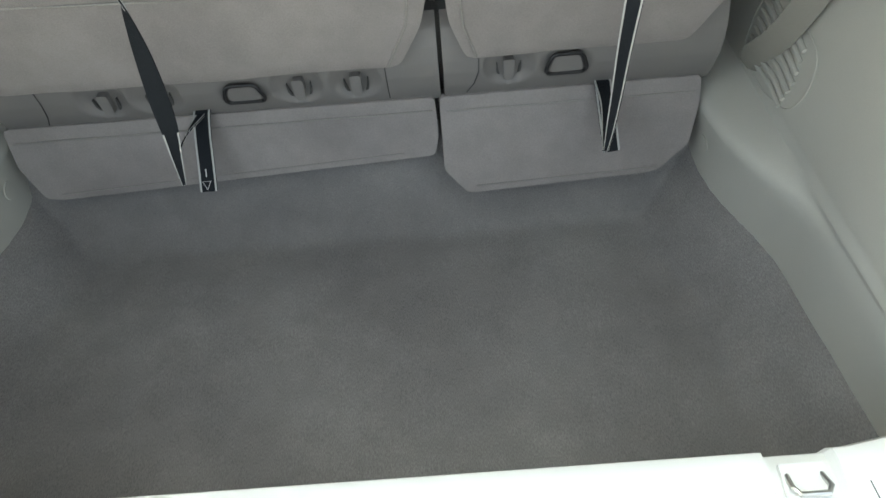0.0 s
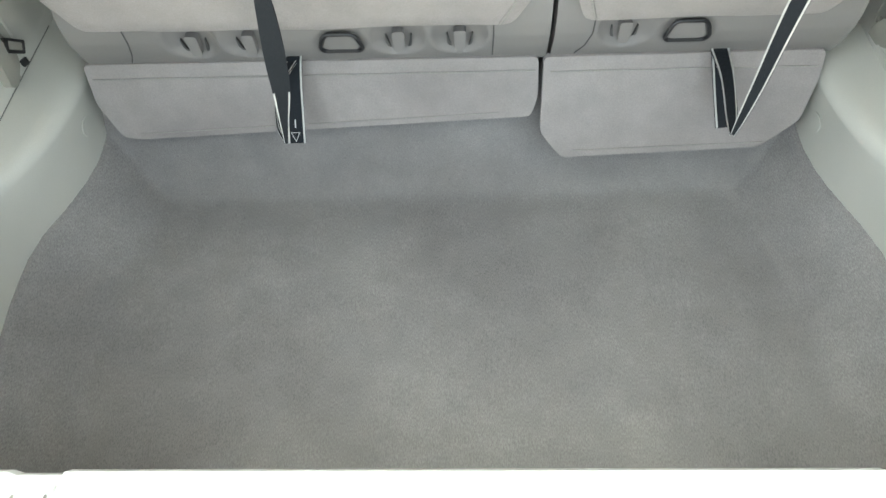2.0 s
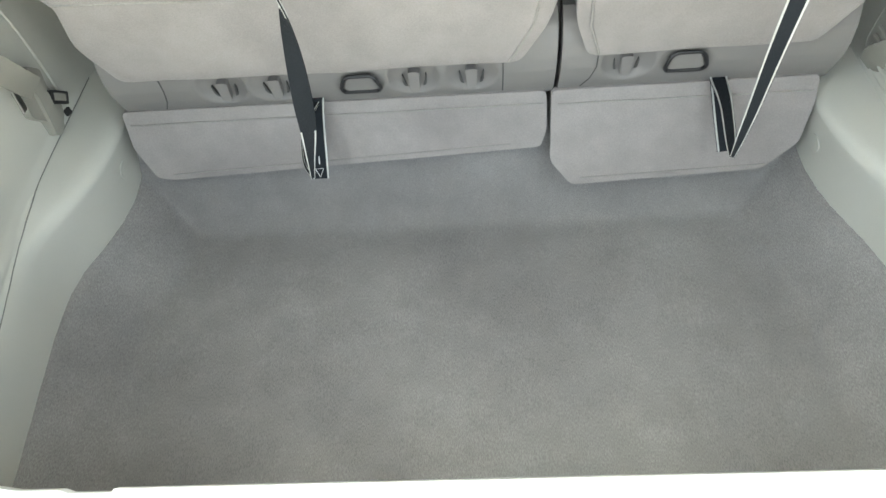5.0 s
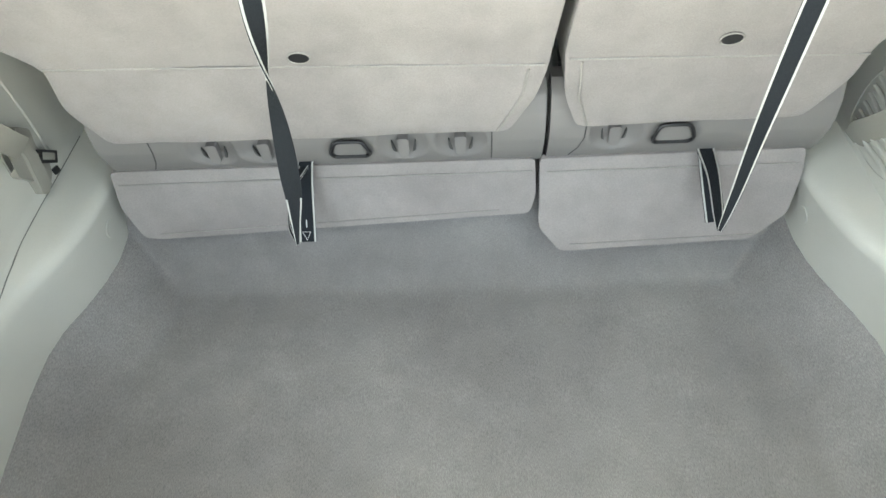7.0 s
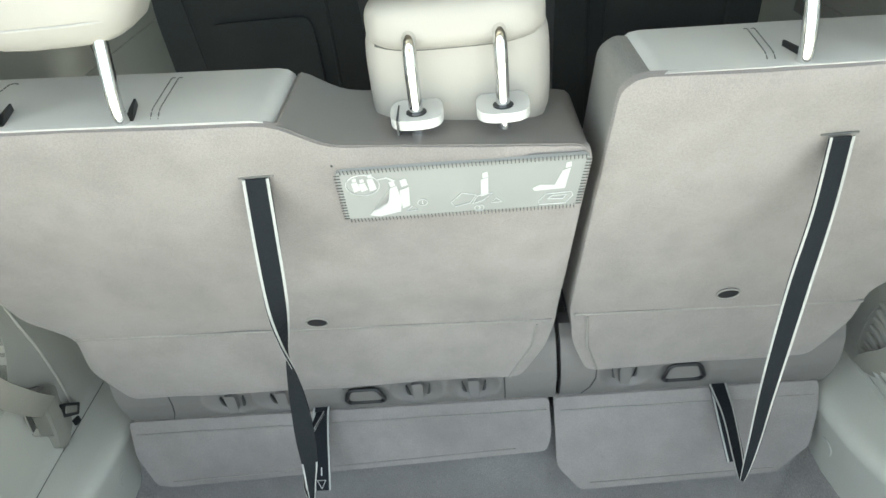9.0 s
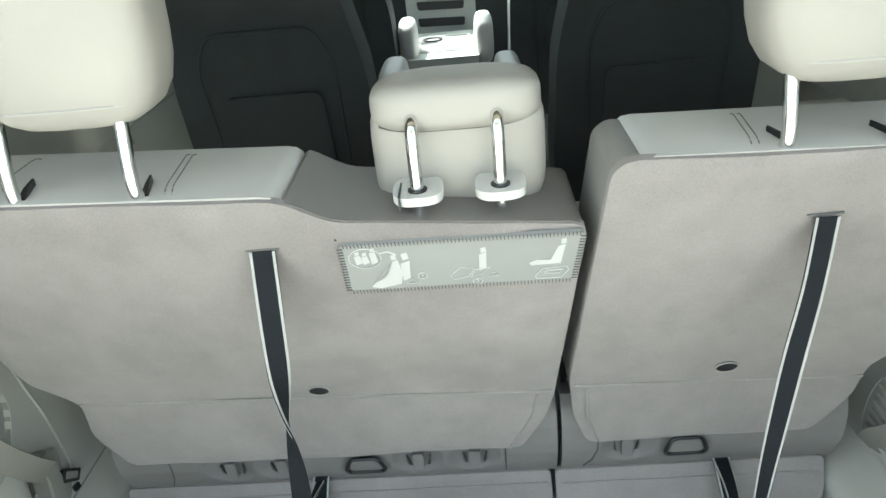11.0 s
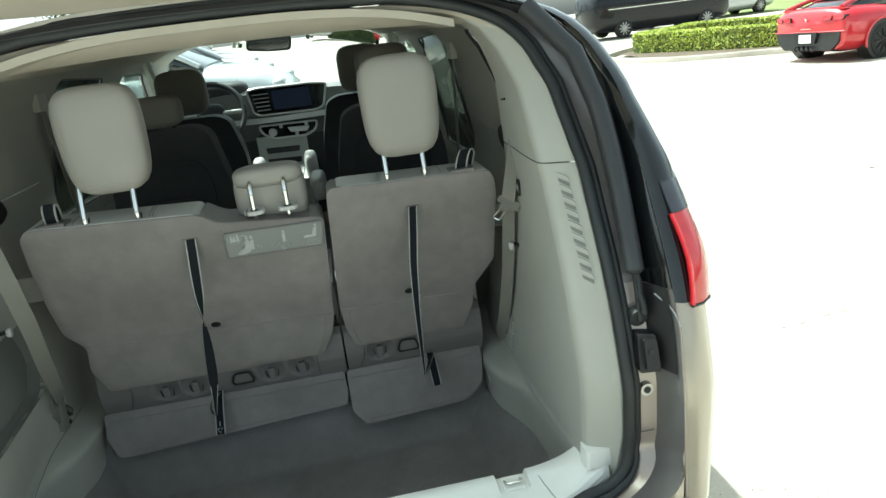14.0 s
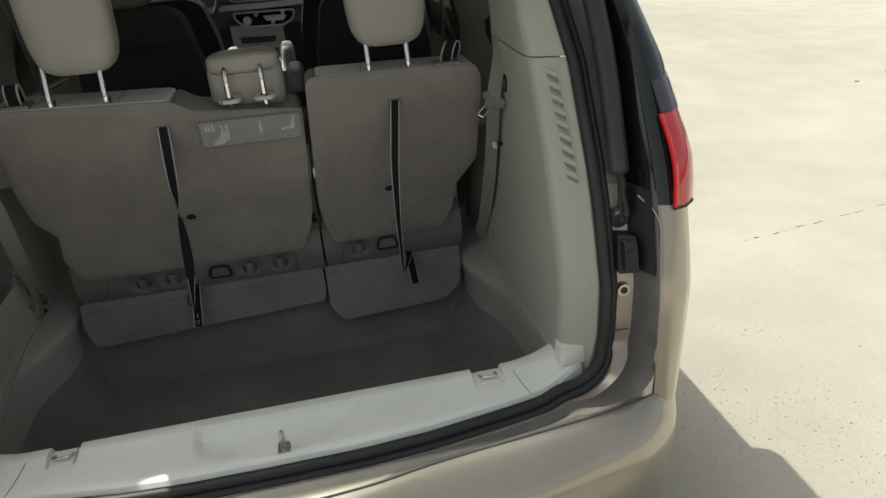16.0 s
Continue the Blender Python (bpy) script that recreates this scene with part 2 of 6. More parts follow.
def band(lines, thick=0.0015):
    """A flat flexible band: lines are (left, right) pairs of points along its length."""
    bm = bmesh.new()
    rows = []
    for i, (l, r) in enumerate(lines):
        l, r = Vector(l), Vector(r)
        a, b = lines[max(i - 1, 0)], lines[min(i + 1, len(lines) - 1)]
        along = (Vector(b[0]) + Vector(b[1]) - Vector(a[0]) - Vector(a[1])).normalized()
        n = (r - l).cross(along).normalized() * thick
        rows.append([bm.verts.new(q) for q in (l - n, r - n, r + n, l + n)])
    for a, b in zip(rows, rows[1:]):
        for k in range(4):
            bm.faces.new((a[k], a[(k + 1) % 4], b[(k + 1) % 4], b[k]))
    bm.faces.new(rows[0])
    bm.faces.new(rows[-1][::-1])
    return bm


def sheet(grid, thick=0.0, away=(0, 0, 0)):
    """A skin over rows of points; with thick it gets a back, offset along away."""
    bm = bmesh.new()
    v = [[bm.verts.new(p) for p in row] for row in grid]
    for a, b in zip(v, v[1:]):
        for k in range(len(a) - 1):
            bm.faces.new((a[k], a[k + 1], b[k + 1], b[k]))
    if thick:
        off = Vector(away).normalized() * thick
        w = [[bm.verts.new(Vector(p) + off) for p in row] for row in grid]
        for a, b in zip(w, w[1:]):
            for k in range(len(a) - 1):
                bm.faces.new((a[k], b[k], b[k + 1], a[k + 1]))
        rim = [v[0][k] for k in range(len(v[0]))] + [r[-1] for r in v[1:]] + v[-1][-2::-1] + [r[0] for r in v[-2:0:-1]]
        rim2 = [w[0][k] for k in range(len(w[0]))] + [r[-1] for r in w[1:]] + w[-1][-2::-1] + [r[0] for r in w[-2:0:-1]]
        for i in range(len(rim)):
            j = (i + 1) % len(rim)
            bm.faces.new((rim[i], rim2[i], rim2[j], rim[j]))
    return bm


def lerp(table, x):
    """Piecewise smooth value from ((x, value), ...)."""
    return float(np.interp(x, [a for a, _ in table], [b for _, b in table]))


def pillow(w, h, d, r=0.05, nx=14, nz=14, power=4.0, lean=0.0):
    """A soft cushion, w wide, d deep, h high, centred on its base."""
    bm = bmesh.new()
    bmesh.ops.create_uvsphere(bm, u_segments=32, v_segments=20, radius=1)
    for v in bm.verts:
        c = v.co.copy()
        k = (abs(c.x) ** power + abs(c.y) ** power + abs(c.z) ** power) ** (-1 / power)
        c *= k
        v.co = (c.x * w / 2, c.y * d / 2 + lean * c.z * h / 2, c.z * h / 2 + h / 2)
    return bm


def move(bm, m):
    bmesh.ops.transform(bm, matrix=m, verts=bm.verts)
    return bm


def merge(*bms):
    """Several bmeshes as one."""
    out = bms[0]
    for b in bms[1:]:
        me = bpy.data.meshes.new("tmp")
        b.to_mesh(me)
        b.free()
        out.from_mesh(me)
        bpy.data.meshes.remove(me)
    return out


# ---- ground: a concrete lot that rises gently ahead of the van and to its right ----
def ground_height(x, y):
    """The lot climbs ahead of the van and lies nearly level to its right."""
    w = min(max((8.0 - x) / 7.5, 0.0), 1.0)
    w = w * w * (3 - 2 * w)
    ahead = lerp(((3.5, 0.0), (9.0, 0.64), (50.0, 2.24), (66.0, 2.6)), y)
    return -0.14 + w * ahead + (1 - w) * (0.02 * min(max(x - 2.5, 0.0), 12.0) + 0.02 * min(max(y - 16.0, 0.0), 50.0))


gx = [-900, -300, -100, -50, -30, -20, -14, -10, -7, -5, -3, -1, 1, 2.5, 4, 5, 6, 7, 8, 9, 11, 12.5, 15, 18, 24, 34, 60, 120, 400, 900]
gy = [-900, -300, -100, -40, -15, -8, -4, -2, 0, 2, 3.5, 5, 7, 9, 10, 12, 15, 18, 22, 28, 40, 66, 100, 200, 400, 900]
ground = tagged(link_mesh("ground", sheet([[(x, y, ground_height(x, y)) for x in gx] for y in gy]), CONCRETE),
                "pale sunlit concrete parking lot, stained and cracked", "ground", kind="structure")

# ---- cargo bay: shared lines, mirrored about MID ----
MID = -0.06


def rim_x(z):
    """Half width of the opening at its edge."""
    return lerp(((0.30, 0.78), (0.50, 0.785), (0.6, 0.80), (1.25, 0.80), (1.35, 0.79), (1.45, 0.78), (1.55, 0.745), (1.60, 0.71), (1.64, 0.655), (1.67, 0.575), (1.70, 0.44)), z)


def rear_y(z):
    """Rear edge of the side trim, where the weatherstrip sits."""
    return lerp(((0.30, 0.24), (0.44, 0.21), (0.50, 0.20), (0.56, 0.195), (0.65, 0.187), (0.75, 0.185), (0.85, 0.21), (0.95, 0.24), (1.05, 0.28), (1.15, 0.33), (1.25, 0.38), (1.35, 0.44), (1.45, 0.505),
                 (1.55, 0.575), (1.6, 0.62), (1.66, 0.67), (1.70, 0.70)), z)


def side_x(y, z):
    """Half width of the inner side trim at y, z: a wheel arch bulge below, an upright wall, and a band turned rearwards along the opening."""
    foot = lerp(((0.2, 0.73), (0.5, 0.735), (0.65, 0.735), (0.70, 0.731), (0.76, 0.717), (0.80, 0.702), (0.84, 0.689), (0.88, 0.679), (0.93, 0.672), (1.0, 0.668), (1.2, 0.668), (1.5, 0.74)), y)
    mid = lerp(((0.2, 0.722), (0.3, 0.722), (0.45, 0.728), (0.6, 0.738), (0.75, 0.748), (0.95, 0.75), (1.2, 0.75), (1.5, 0.80)), y)
    top = lerp(((0.2, 0.722), (0.35, 0.722), (0.5, 0.728), (0.7, 0.745), (0.84, 0.75), (0.90, 0.80), (1.9, 0.81)), y)
    hi = lerp(((0.2, 0.72), (0.5, 0.72), (0.6, 0.725), (0.82, 0.735), (0.87, 0.77), (1.9, 0.77)), y)
    ridge = min(foot - lerp(((0.65, 0.004), (0.80, 0.012), (1.0, 0.012)), y), mid - 0.003)
    base = lerp(((0.20, foot + 0.004), (0.36, foot), (0.41, foot - 0.2 * (foot - ridge)), (0.45, ridge + 0.2 * (foot - ridge)),
                 (0.470, ridge), (0.482, ridge + 0.06 * (mid - ridge)), (0.491, ridge + 0.22 * (mid - ridge)), (0.500, ridge + 0.60 * (mid - ridge)), (0.510, mid - 0.006), (0.530, mid - 0.001), (0.70, mid), (0.95, (mid + top) / 2), (1.2, top), (1.32, (top + hi) / 2),
                 (1.45, hi), (1.54, hi - 0.03), (1.60, hi - 0.065), (1.64, hi - 0.12), (1.67, hi - 0.20), (1.70, hi - 0.33)), z)
    turn = lerp(((0.0, 1.0), (0.010, 0.88), (0.020, 0.60), (0.032, 0.24), (0.042, 0.08), (0.06, 0.0)), max(0.0, y - rear_y(z)))
    return base + max(0.0, rim_x(z) - base) * turn


def sway(y):
    """The tailgate frame sits a little to the right of the seats' middle line."""
    return lerp(((0.15, 0.016), (0.60, 0.0)), y)


def wall_x(sign, y, z, off=0.0):
    """Where the inner wall of one side stands; the well below sits a little to the left."""
    return MID + sign * (side_x(y, z) + off) - lerp(((0.55, 0.022), (0.80, 0.0)), z) * lerp(((0.35, 0.0), (0.75, 1.0)), y) + sway(y)


def inside(p, poly):
    hit = False
    for i in range(len(poly)):
        (x1, y1), (x2, y2) = poly[i - 1], poly[i]
        if (y1 > p[1]) != (y2 > p[1]) and p[0] < (x2 - x1) * (p[1] - y1) / (y2 - y1) + x1:
            hit = not hit
    return hit


def nearest_on(p, poly):
    best = None
    for i in range(len(poly)):
        a, b, q = Vector(poly[i - 1]), Vector(poly[i]), Vector(p)
        t = max(0, min(1, (q - a).dot(b - a) / max((b - a).length_squared, 1e-9)))
        c = a + t * (b - a)
        if best is None or (c - q).length < (best - q).length:
            best = c
    return best


def side_skin(sign, y0, y1, z0, z1, holes=(), cell=0.014, thick=0.012, off=0.0):
    """The inner side wall from y0 (None: the opening's edge) to y1, with openings through it."""
    nz, ny = max(2, round((z1 - z0) / cell)), max(2, round((y1 - (0.3 if y0 is None else y0)) / cell))
    zs = [z0 + (z1 - z0) * i / nz for i in range(nz + 1)]
    if z0 < 0.44 and z1 > 0.54 and cell < 0.02:
        zs = [z for z in zs if not 0.44 < z < 0.54] + list(np.linspace(0.445, 0.535, 19))
        zs.sort()
        nz = len(zs) - 1
    yz = []
    for i in range(nz + 1):
        z = zs[i]
        a = rear_y(z) if y0 is None else y0
        if y0 is None:
            yz.append([(a + 0.066 * k / 11 if k <= 11 else a + 0.066 + (y1 - a - 0.066) * (k - 11) / (ny - 11), z) for k in range(ny + 1)])
        else:
            yz.append([(a + (y1 - a) * k / ny, z) for k in range(ny + 1)])
    keep = np.ones((nz, ny), bool)
    for i in range(nz):
        for k in range(ny):
            c = ((yz[i][k][0] + yz[i + 1][k + 1][0]) / 2, (yz[i][k][1] + yz[i + 1][k + 1][1]) / 2)
            for h in holes:
                if inside(c, h):
                    keep[i, k] = False
    for i in range(1, nz):
        for k in range(1, ny):
            around = keep[i - 1:i + 1, k - 1:k + 1]
            if around.any() and not around.all():
                q = min((nearest_on(yz[i][k], h) for h in holes), key=lambda c: (c - Vector(yz[i][k])).length)
                yz[i][k] = tuple(q)
    bm = bmesh.new()
    v = {}
    for i in range(nz):
        for k in range(ny):
            if keep[i, k]:
                f = []
                for a, b in ((i, k), (i, k + 1), (i + 1, k + 1), (i + 1, k)):
                    if (a, b) not in v:
                        y, z = yz[a][b]
                        v[a, b] = bm.verts.new((wall_x(sign, y, z, off), y, z))
                    f.append(v[a, b])
                bm.faces.new(f)
    if thick:
        edges = [e for e in bm.edges if len(e.link_faces) == 1]
        ext = bmesh.ops.extrude_edge_only(bm, edges=edges)
        for q in ext["geom"]:
            if isinstance(q, bmesh.types.BMVert):
                q.co.x += sign * thick
    return bm


def on_side(sign, lift=0.0):
    """Places (y, z, d) on a side wall, lifted into the bay."""
    return lambda u, v, d: (wall_x(sign, u, v, d - lift), u, v)


POCKET_UP = rounded([(0.362, 1.018), (0.366, 1.055), (0.400, 1.108), (0.465, 1.156), (0.55, 1.168), (0.80, 1.172), (0.86, 1.08), (0.80, 1.036), (0.60, 1.036)], 0.02, 3)
POCKET_LOW = rounded([(0.318, 0.868), (0.345, 0.912), (0.40, 0.926), (0.60, 0.938), (0.80, 0.938), (0.92, 0.93), (0.95, 0.78), (0.89, 0.69), (0.60, 0.686), (0.43, 0.704), (0.350, 0.728), (0.316, 0.77)], 0.03, 3)
QUARTER_WIN = rounded([(0.885, 1.418), (0.955, 1.415), (0.99, 1.44), (1.037, 1.536), (1.055, 1.60), (0.96, 1.60), (0.885, 1.53)], 0.02, 3)
SLIDE_WIN = rounded([(1.52, 1.10), (2.20, 1.08), (2.20, 1.58), (1.60, 1.60)], 0.05, 3)
FRONT_WIN = rounded([(2.45, 1.08), (3.45, 1.08), (3.48, 1.17), (2.95, 1.57), (2.50, 1.58)], 0.05, 3)
SPLIT = 1.262
for sign, side in ((-1, "left"), (1, "right")):
    pockets = (POCKET_UP, POCKET_LOW) if sign < 0 else ()
    low = tagged(link_mesh("side_trim_" + side, side_skin(sign, None, 1.40, 0.20, SPLIT, pockets), TRIM),
                 "pale grey moulded plastic cargo side panel", "trim panel", kind="structure")
    up = tagged(link_mesh("pillar_trim_" + side, side_skin(sign, None, 0.86, SPLIT + 0.003, 1.70), TRIM),
                "pale grey moulded rear pillar trim", "trim panel", kind="structure")
    fore = tagged(link_mesh("quarter_trim_" + side, side_skin(sign, 0.86, 1.40, SPLIT + 0.003, 1.70, (QUARTER_WIN,)), TRIM),
                  "pale grey moulded quarter window surround", "trim panel", kind="structure")
    door = tagged(link_mesh("door_trim_" + side, side_skin(sign, 1.40, 3.6, 0.30, 1.02, (), 0.05), TRIM),
                  "pale grey side door lining", "trim panel", kind="structure")
    door2 = tagged(link_mesh("window_surround_" + side, side_skin(sign, 1.40, 3.6, 1.022, 1.70, (SLIDE_WIN, FRONT_WIN), 0.02), TRIM),
                   "pale grey side window surround", "trim panel", kind="structure")
    for k, win in enumerate((QUARTER_WIN, SLIDE_WIN, FRONT_WIN)):
        part("window_seal", tube([(wall_x(sign, a, b, 0.006), a, b) for a, b in win], 0.006, 6, closed=True), RUBBER, fore if k == 0 else door2)
        pane = part("window_pane", slab(win, on_side(sign, -0.014), 0.004, 0), SIDEGLASS if k == 2 else WINDOW, fore if k == 0 else door2)
        pane.visible_shadow = False
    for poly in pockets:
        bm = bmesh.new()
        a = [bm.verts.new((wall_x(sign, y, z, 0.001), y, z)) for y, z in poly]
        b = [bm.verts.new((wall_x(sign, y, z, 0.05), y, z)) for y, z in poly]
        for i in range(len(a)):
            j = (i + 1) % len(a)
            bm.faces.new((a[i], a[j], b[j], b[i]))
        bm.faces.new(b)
        part("storage_pocket", bm, POCKET, low, "recessed storage pocket, its grey darkened for shade", 60)


# carpet: a deep well whose floor turns up steeply at the front and softly at both sides
def carpet_z(x, y):
    front = lerp(((0.908, 0.0), (0.922, 0.002), (0.934, 0.010), (0.948, 0.028), (0.970, 0.069), (1.0, 0.135), (1.05, 0.22), (1.10, 0.26)), y + 0.004 * noise.noise((x * 5, 0, 3)))
    sign = 1 if x > MID - 0.022 else -1
    edge = sign * (wall_x(sign, max(y, 0.33), 0.34) - x)
    side = lerp(((0.0, 0.118), (0.012, 0.112), (0.03, 0.088), (0.06, 0.046), (0.088, 0.012), (0.102, 0.003), (0.12, 0.0)), max(edge, 0.0))
    front = max(front, side) + 0.08 * min(front, side)
    return 0.222 + front + 0.0025 * noise.noise((x * 6, y * 6, 0)) + 0.0012 * noise.noise((x * 23, y * 23, 4))


tagged(link_mesh("floor", sheet([[(x, y, carpet_z(x, y)) for x in np.linspace(-0.86, 0.72, 190)] for y in np.linspace(0.25, 1.085, 84)], 0.02, (0, 0, -1)), CARPET),
                   "worn grey carpet lining the empty cargo well", "carpet", kind="structure")
tagged(link_mesh("cabin_floor", box(-0.86, 0.74, 1.08, 3.9, 0.30, 0.42, 0.01), CARPET), "grey carpet of the passenger cabin", "carpet", kind="structure")

# rear sill: moulded scuff plate with a ridge, two notches for the tie-downs and a hand recess
NOTCHES = ((-0.600, -0.532), (0.444, 0.521))


def lip_y(x):
    """Rear edge line of the opening at sill height."""
    return lerp(((0, 0.098), (0.2, 0.100), (0.36, 0.112), (0.56, 0.143), (0.68, 0.165), (0.76, 0.195), (0.80, 0.21)), abs(x - MID))


sill_rows = []
xs = sorted(set([round(v, 4) for v in np.linspace(-0.832, 0.724, 130)] + [n + d for pair in NOTCHES for n in pair for d in (-0.003, 0.003)] + [-0.068 + e * 0.195 * q for e in (-1, 1) for q in (0.89, 0.91, 0.93, 0.95, 0.97, 0.985, 1.0)]))
for x in xs:
    e = abs(x - MID)
    rise = lerp(((0.63, 0.0), (0.67, 0.003), (0.70, 0.010), (0.73, 0.021), (0.775, 0.038)), e)
    b = lip_y(x)
    cut = 0.014 if any(p <= x <= q for p, q in NOTCHES) else 0.0
    span = min(1.0, abs(x + 0.068) / 0.195)
    deep = 0.017 * min(1.0, (1 - span) / 0.09)
    dip = lambda y: deep * max(0.0, min(1.0, (y - 0.135 - 0.075 * span ** 4) / 0.02))
    f = 0.293 + 0.03 * max(0.0, e - 0.6) / 0.2
    sill_rows.append([(x, b - 0.004, 0.434 + rise), (x, b + 0.001, 0.468 + rise), (x, b + 0.010, 0.480 + rise), (x, b + 0.022, 0.485 + rise), (x, max(b + 0.028, 0.138), 0.4855 + rise - dip(0.138)), (x, max(b + 0.031, 0.156), 0.486 + rise - dip(0.156)), (x, max(b + 0.034, 0.190), 0.488 + rise - dip(0.190)),
                      (x, max(b + 0.04, 0.225), 0.4930 + rise - cut * 0.3 - dip(0.225)), (x, max(b + 0.045, 0.240), 0.4975 + rise - cut * 0.8 - 0.8 * dip(0.240)), (x, max(b + 0.05, 0.250), 0.5005 + rise - cut - 0.6 * dip(0.25)), (x, max(b + 0.055, 0.256), 0.503 + rise - cut), (x, f - 0.016, 0.503 + rise - cut),
                      (x, f - 0.004, 0.499 + rise - cut), (x, f + 0.003, 0.484 + rise * 0.7 - cut), (x, f + 0.005, 0.42), (x, f + 0.006, 0.20)])
sill = tagged(link_mesh("sill_trim", sheet(sill_rows, 0.010, (0, -0.3, -1)), SILLTRIM, smooth=28), "moulded rear sill scuff plate, pale trim colour brightened for light", "sill trim", kind="structure")
for sx in (-1, 1):
    x = MID + sx * 0.752 + 0.012
    plan = rounded([(-0.036, -0.018), (0.036, -0.014), (0.036, 0.040), (-0.036, 0.036)], 0.012)
    part("corner_block", slab(plan, lambda u, v, d: (x + u * (1.06 - 1.5 * d), 0.224 + v * (1.06 - 1.5 * d), 0.516 + d + 0.04 * v), 0.050, 0.009, 3), SILLTRIM, sill, "raised corner block, brightened like the sill", 40)
    part("trim_joint", tube([(MID + sx * 0.62 + 0.01 - sx * 0.02 * q, 0.158 + 0.09 * q, lerp(((0.156, 0.4865), (0.19, 0.4885), (0.225, 0.4935), (0.24, 0.498), (0.25, 0.501)), 0.158 + 0.09 * q)) for q in np.linspace(0, 1, 8)], 0.0008, 5), JOINT, sill, "fine joint across the sill")
for x0, x1 in NOTCHES:
    xm = (x0 + x1) / 2
    tie = tagged(new("tie_down_loop"), "zinc-plated steel cargo tie-down loop in a sill notch", "tie-down", "sill tie-downs")
    part("loop", tube([(xm - 0.02, 0.262, 0.494), (xm - 0.022, 0.245, 0.502), (xm - 0.016, 0.236, 0.504), (xm + 0.016, 0.236, 0.504), (xm + 0.022, 0.245, 0.502), (xm + 0.02, 0.262, 0.494)], 0.0035, 8), STEEL, tie)
    part("plate", box(xm - 0.026, xm + 0.026, 0.226, 0.275, 0.4895, 0.4965, 0.002), SILLTRIM, tie, "moulded seat of the loop, brightened like the sill")
latch = thing("tailgate_striker", "upright steel tailgate striker loop on the sill", "striker")
part("loop", tube(curve([(-0.047, 0.128, 0.472), (-0.047, 0.128, 0.520), (-0.046, 0.138, 0.533), (-0.045, 0.150, 0.520), (-0.045, 0.152, 0.468)], 4), 0.0045, 8), STEEL, latch)
part("plate", box(-0.060, -0.032, 0.122, 0.157, 0.474, 0.4885, 0.002), STEEL, latch)


# ---- third-row seats ----
def back_y(z):
    return 1.232 - 0.407 * z if z > 0.79 else 0.9105 + (0.79 - z) * 0.20


def on_back(u, v, d):
    return (u, back_y(v) + 0.926 * d, v + 0.377 * d)


seat_l = thing("third_row_seat", "wide third-row bench, grey felt back and pale leather top", "seat", "third-row seats")
seat_r = thing("third_row_seat", "narrow third-row seat, grey felt back and pale leather top", "seat", "third-row seats")
L_OUT = [(-0.655, 0.622), (0.033, 0.618), (0.075, 0.70), (0.09, 0.765), (0.115, 1.128), (-0.175, 1.158), (-0.225, 1.196), (-0.672, 1.222), (-0.692, 1.20),
         (-0.706, 1.10), (-0.714, 0.98), (-0.714, 0.862), (-0.672, 0.80), (-0.688, 0.715)]
R_OUT = [(0.146, 0.625), (0.515, 0.625), (0.556, 0.715), (0.56, 0.778), (0.632, 0.88), (0.636, 1.12), (0.632, 1.165), (0.615, 1.198), (0.15, 1.214), (0.133, 1.198), (0.112, 0.79), (0.12, 0.70)]


def felt_back(out, name="back_panel"):
    """The seat back's felt as a fine grid clipped to its outline, with soft waves and a rolled edge."""
    poly = rounded(out, 0.016, 3)
    us, vs = [p[0] for p in poly], [p[1] for p in poly]
    cell = 0.016
    nu, nv = round((max(us) - min(us)) / cell), round((max(vs) - min(vs)) / cell)
    pt = [[(min(us) + (max(us) - min(us)) * i / nu, min(vs) + (max(vs) - min(vs)) * j / nv) for i in range(nu + 1)] for j in range(nv + 1)]
    keep = np.array([[inside(((pt[j][i][0] + pt[j][i + 1][0]) / 2, (pt[j][i][1] + pt[j + 1][i][1]) / 2), poly) for i in range(nu)] for j in range(nv)])
    pad = np.pad(keep, 1)
    bm, v = bmesh.new(), {}
    for j in range(nv):
        for i in range(nu):
            if keep[j, i]:
                f = []
                for a, b in ((j, i), (j, i + 1), (j + 1, i + 1), (j + 1, i)):
                    if (a, b) not in v:
                        u, w = pt[a][b]
                        if not pad[a:a + 2, b:b + 2].all():
                            u, w = nearest_on((u, w), poly)
                        edge = (nearest_on((u, w), poly) - Vector((u, w))).length
                        d = 0.005 * max(0.0, 1 - edge / 0.010) ** 2
                        d += 0.0030 * noise.noise((u * 6, w * 6, 2)) + 0.0012 * noise.noise((u * 17, w * 17, 5))
                        v[a, b] = bm.verts.new(on_back(u, w, d))
                    f.append(v[a, b])
                bm.faces.new(f)
    ext = bmesh.ops.extrude_edge_only(bm, edges=[e for e in bm.edges if len(e.link_faces) == 1])
    for q in ext["geom"]:
        if isinstance(q, bmesh.types.BMVert):
            q.co += Vector((0, 0.926, 0.20)) * 0.012
    return bm


def cushion(out, d0, d1, mat, seat, label, bevel=0.036):
    part("backrest", slab(rounded(out, 0.02, 3), lambda u, v, d: (u, 1.232 - 0.407 * v + 0.0095 + d0 + d, v + 0.005 + 0.03 * d), d1 - d0, bevel, 4), mat, seat, label)


part("back_panel", felt_back(L_OUT), BACKFELT, seat_l, "grey felt back panel", 60)
part("back_panel", felt_back(R_OUT), BACKFELT, seat_r, "grey felt back panel", 60)
cushion([(-0.645, 0.64), (-0.227, 0.64), (-0.227, 1.197), (-0.670, 1.222), (-0.690, 1.20), (-0.704, 1.10), (-0.711, 0.98), (-0.711, 0.865), (-0.668, 0.80), (-0.684, 0.715)], 0, 0.150, LEATHER, seat_l, "pale grey leather cushion")
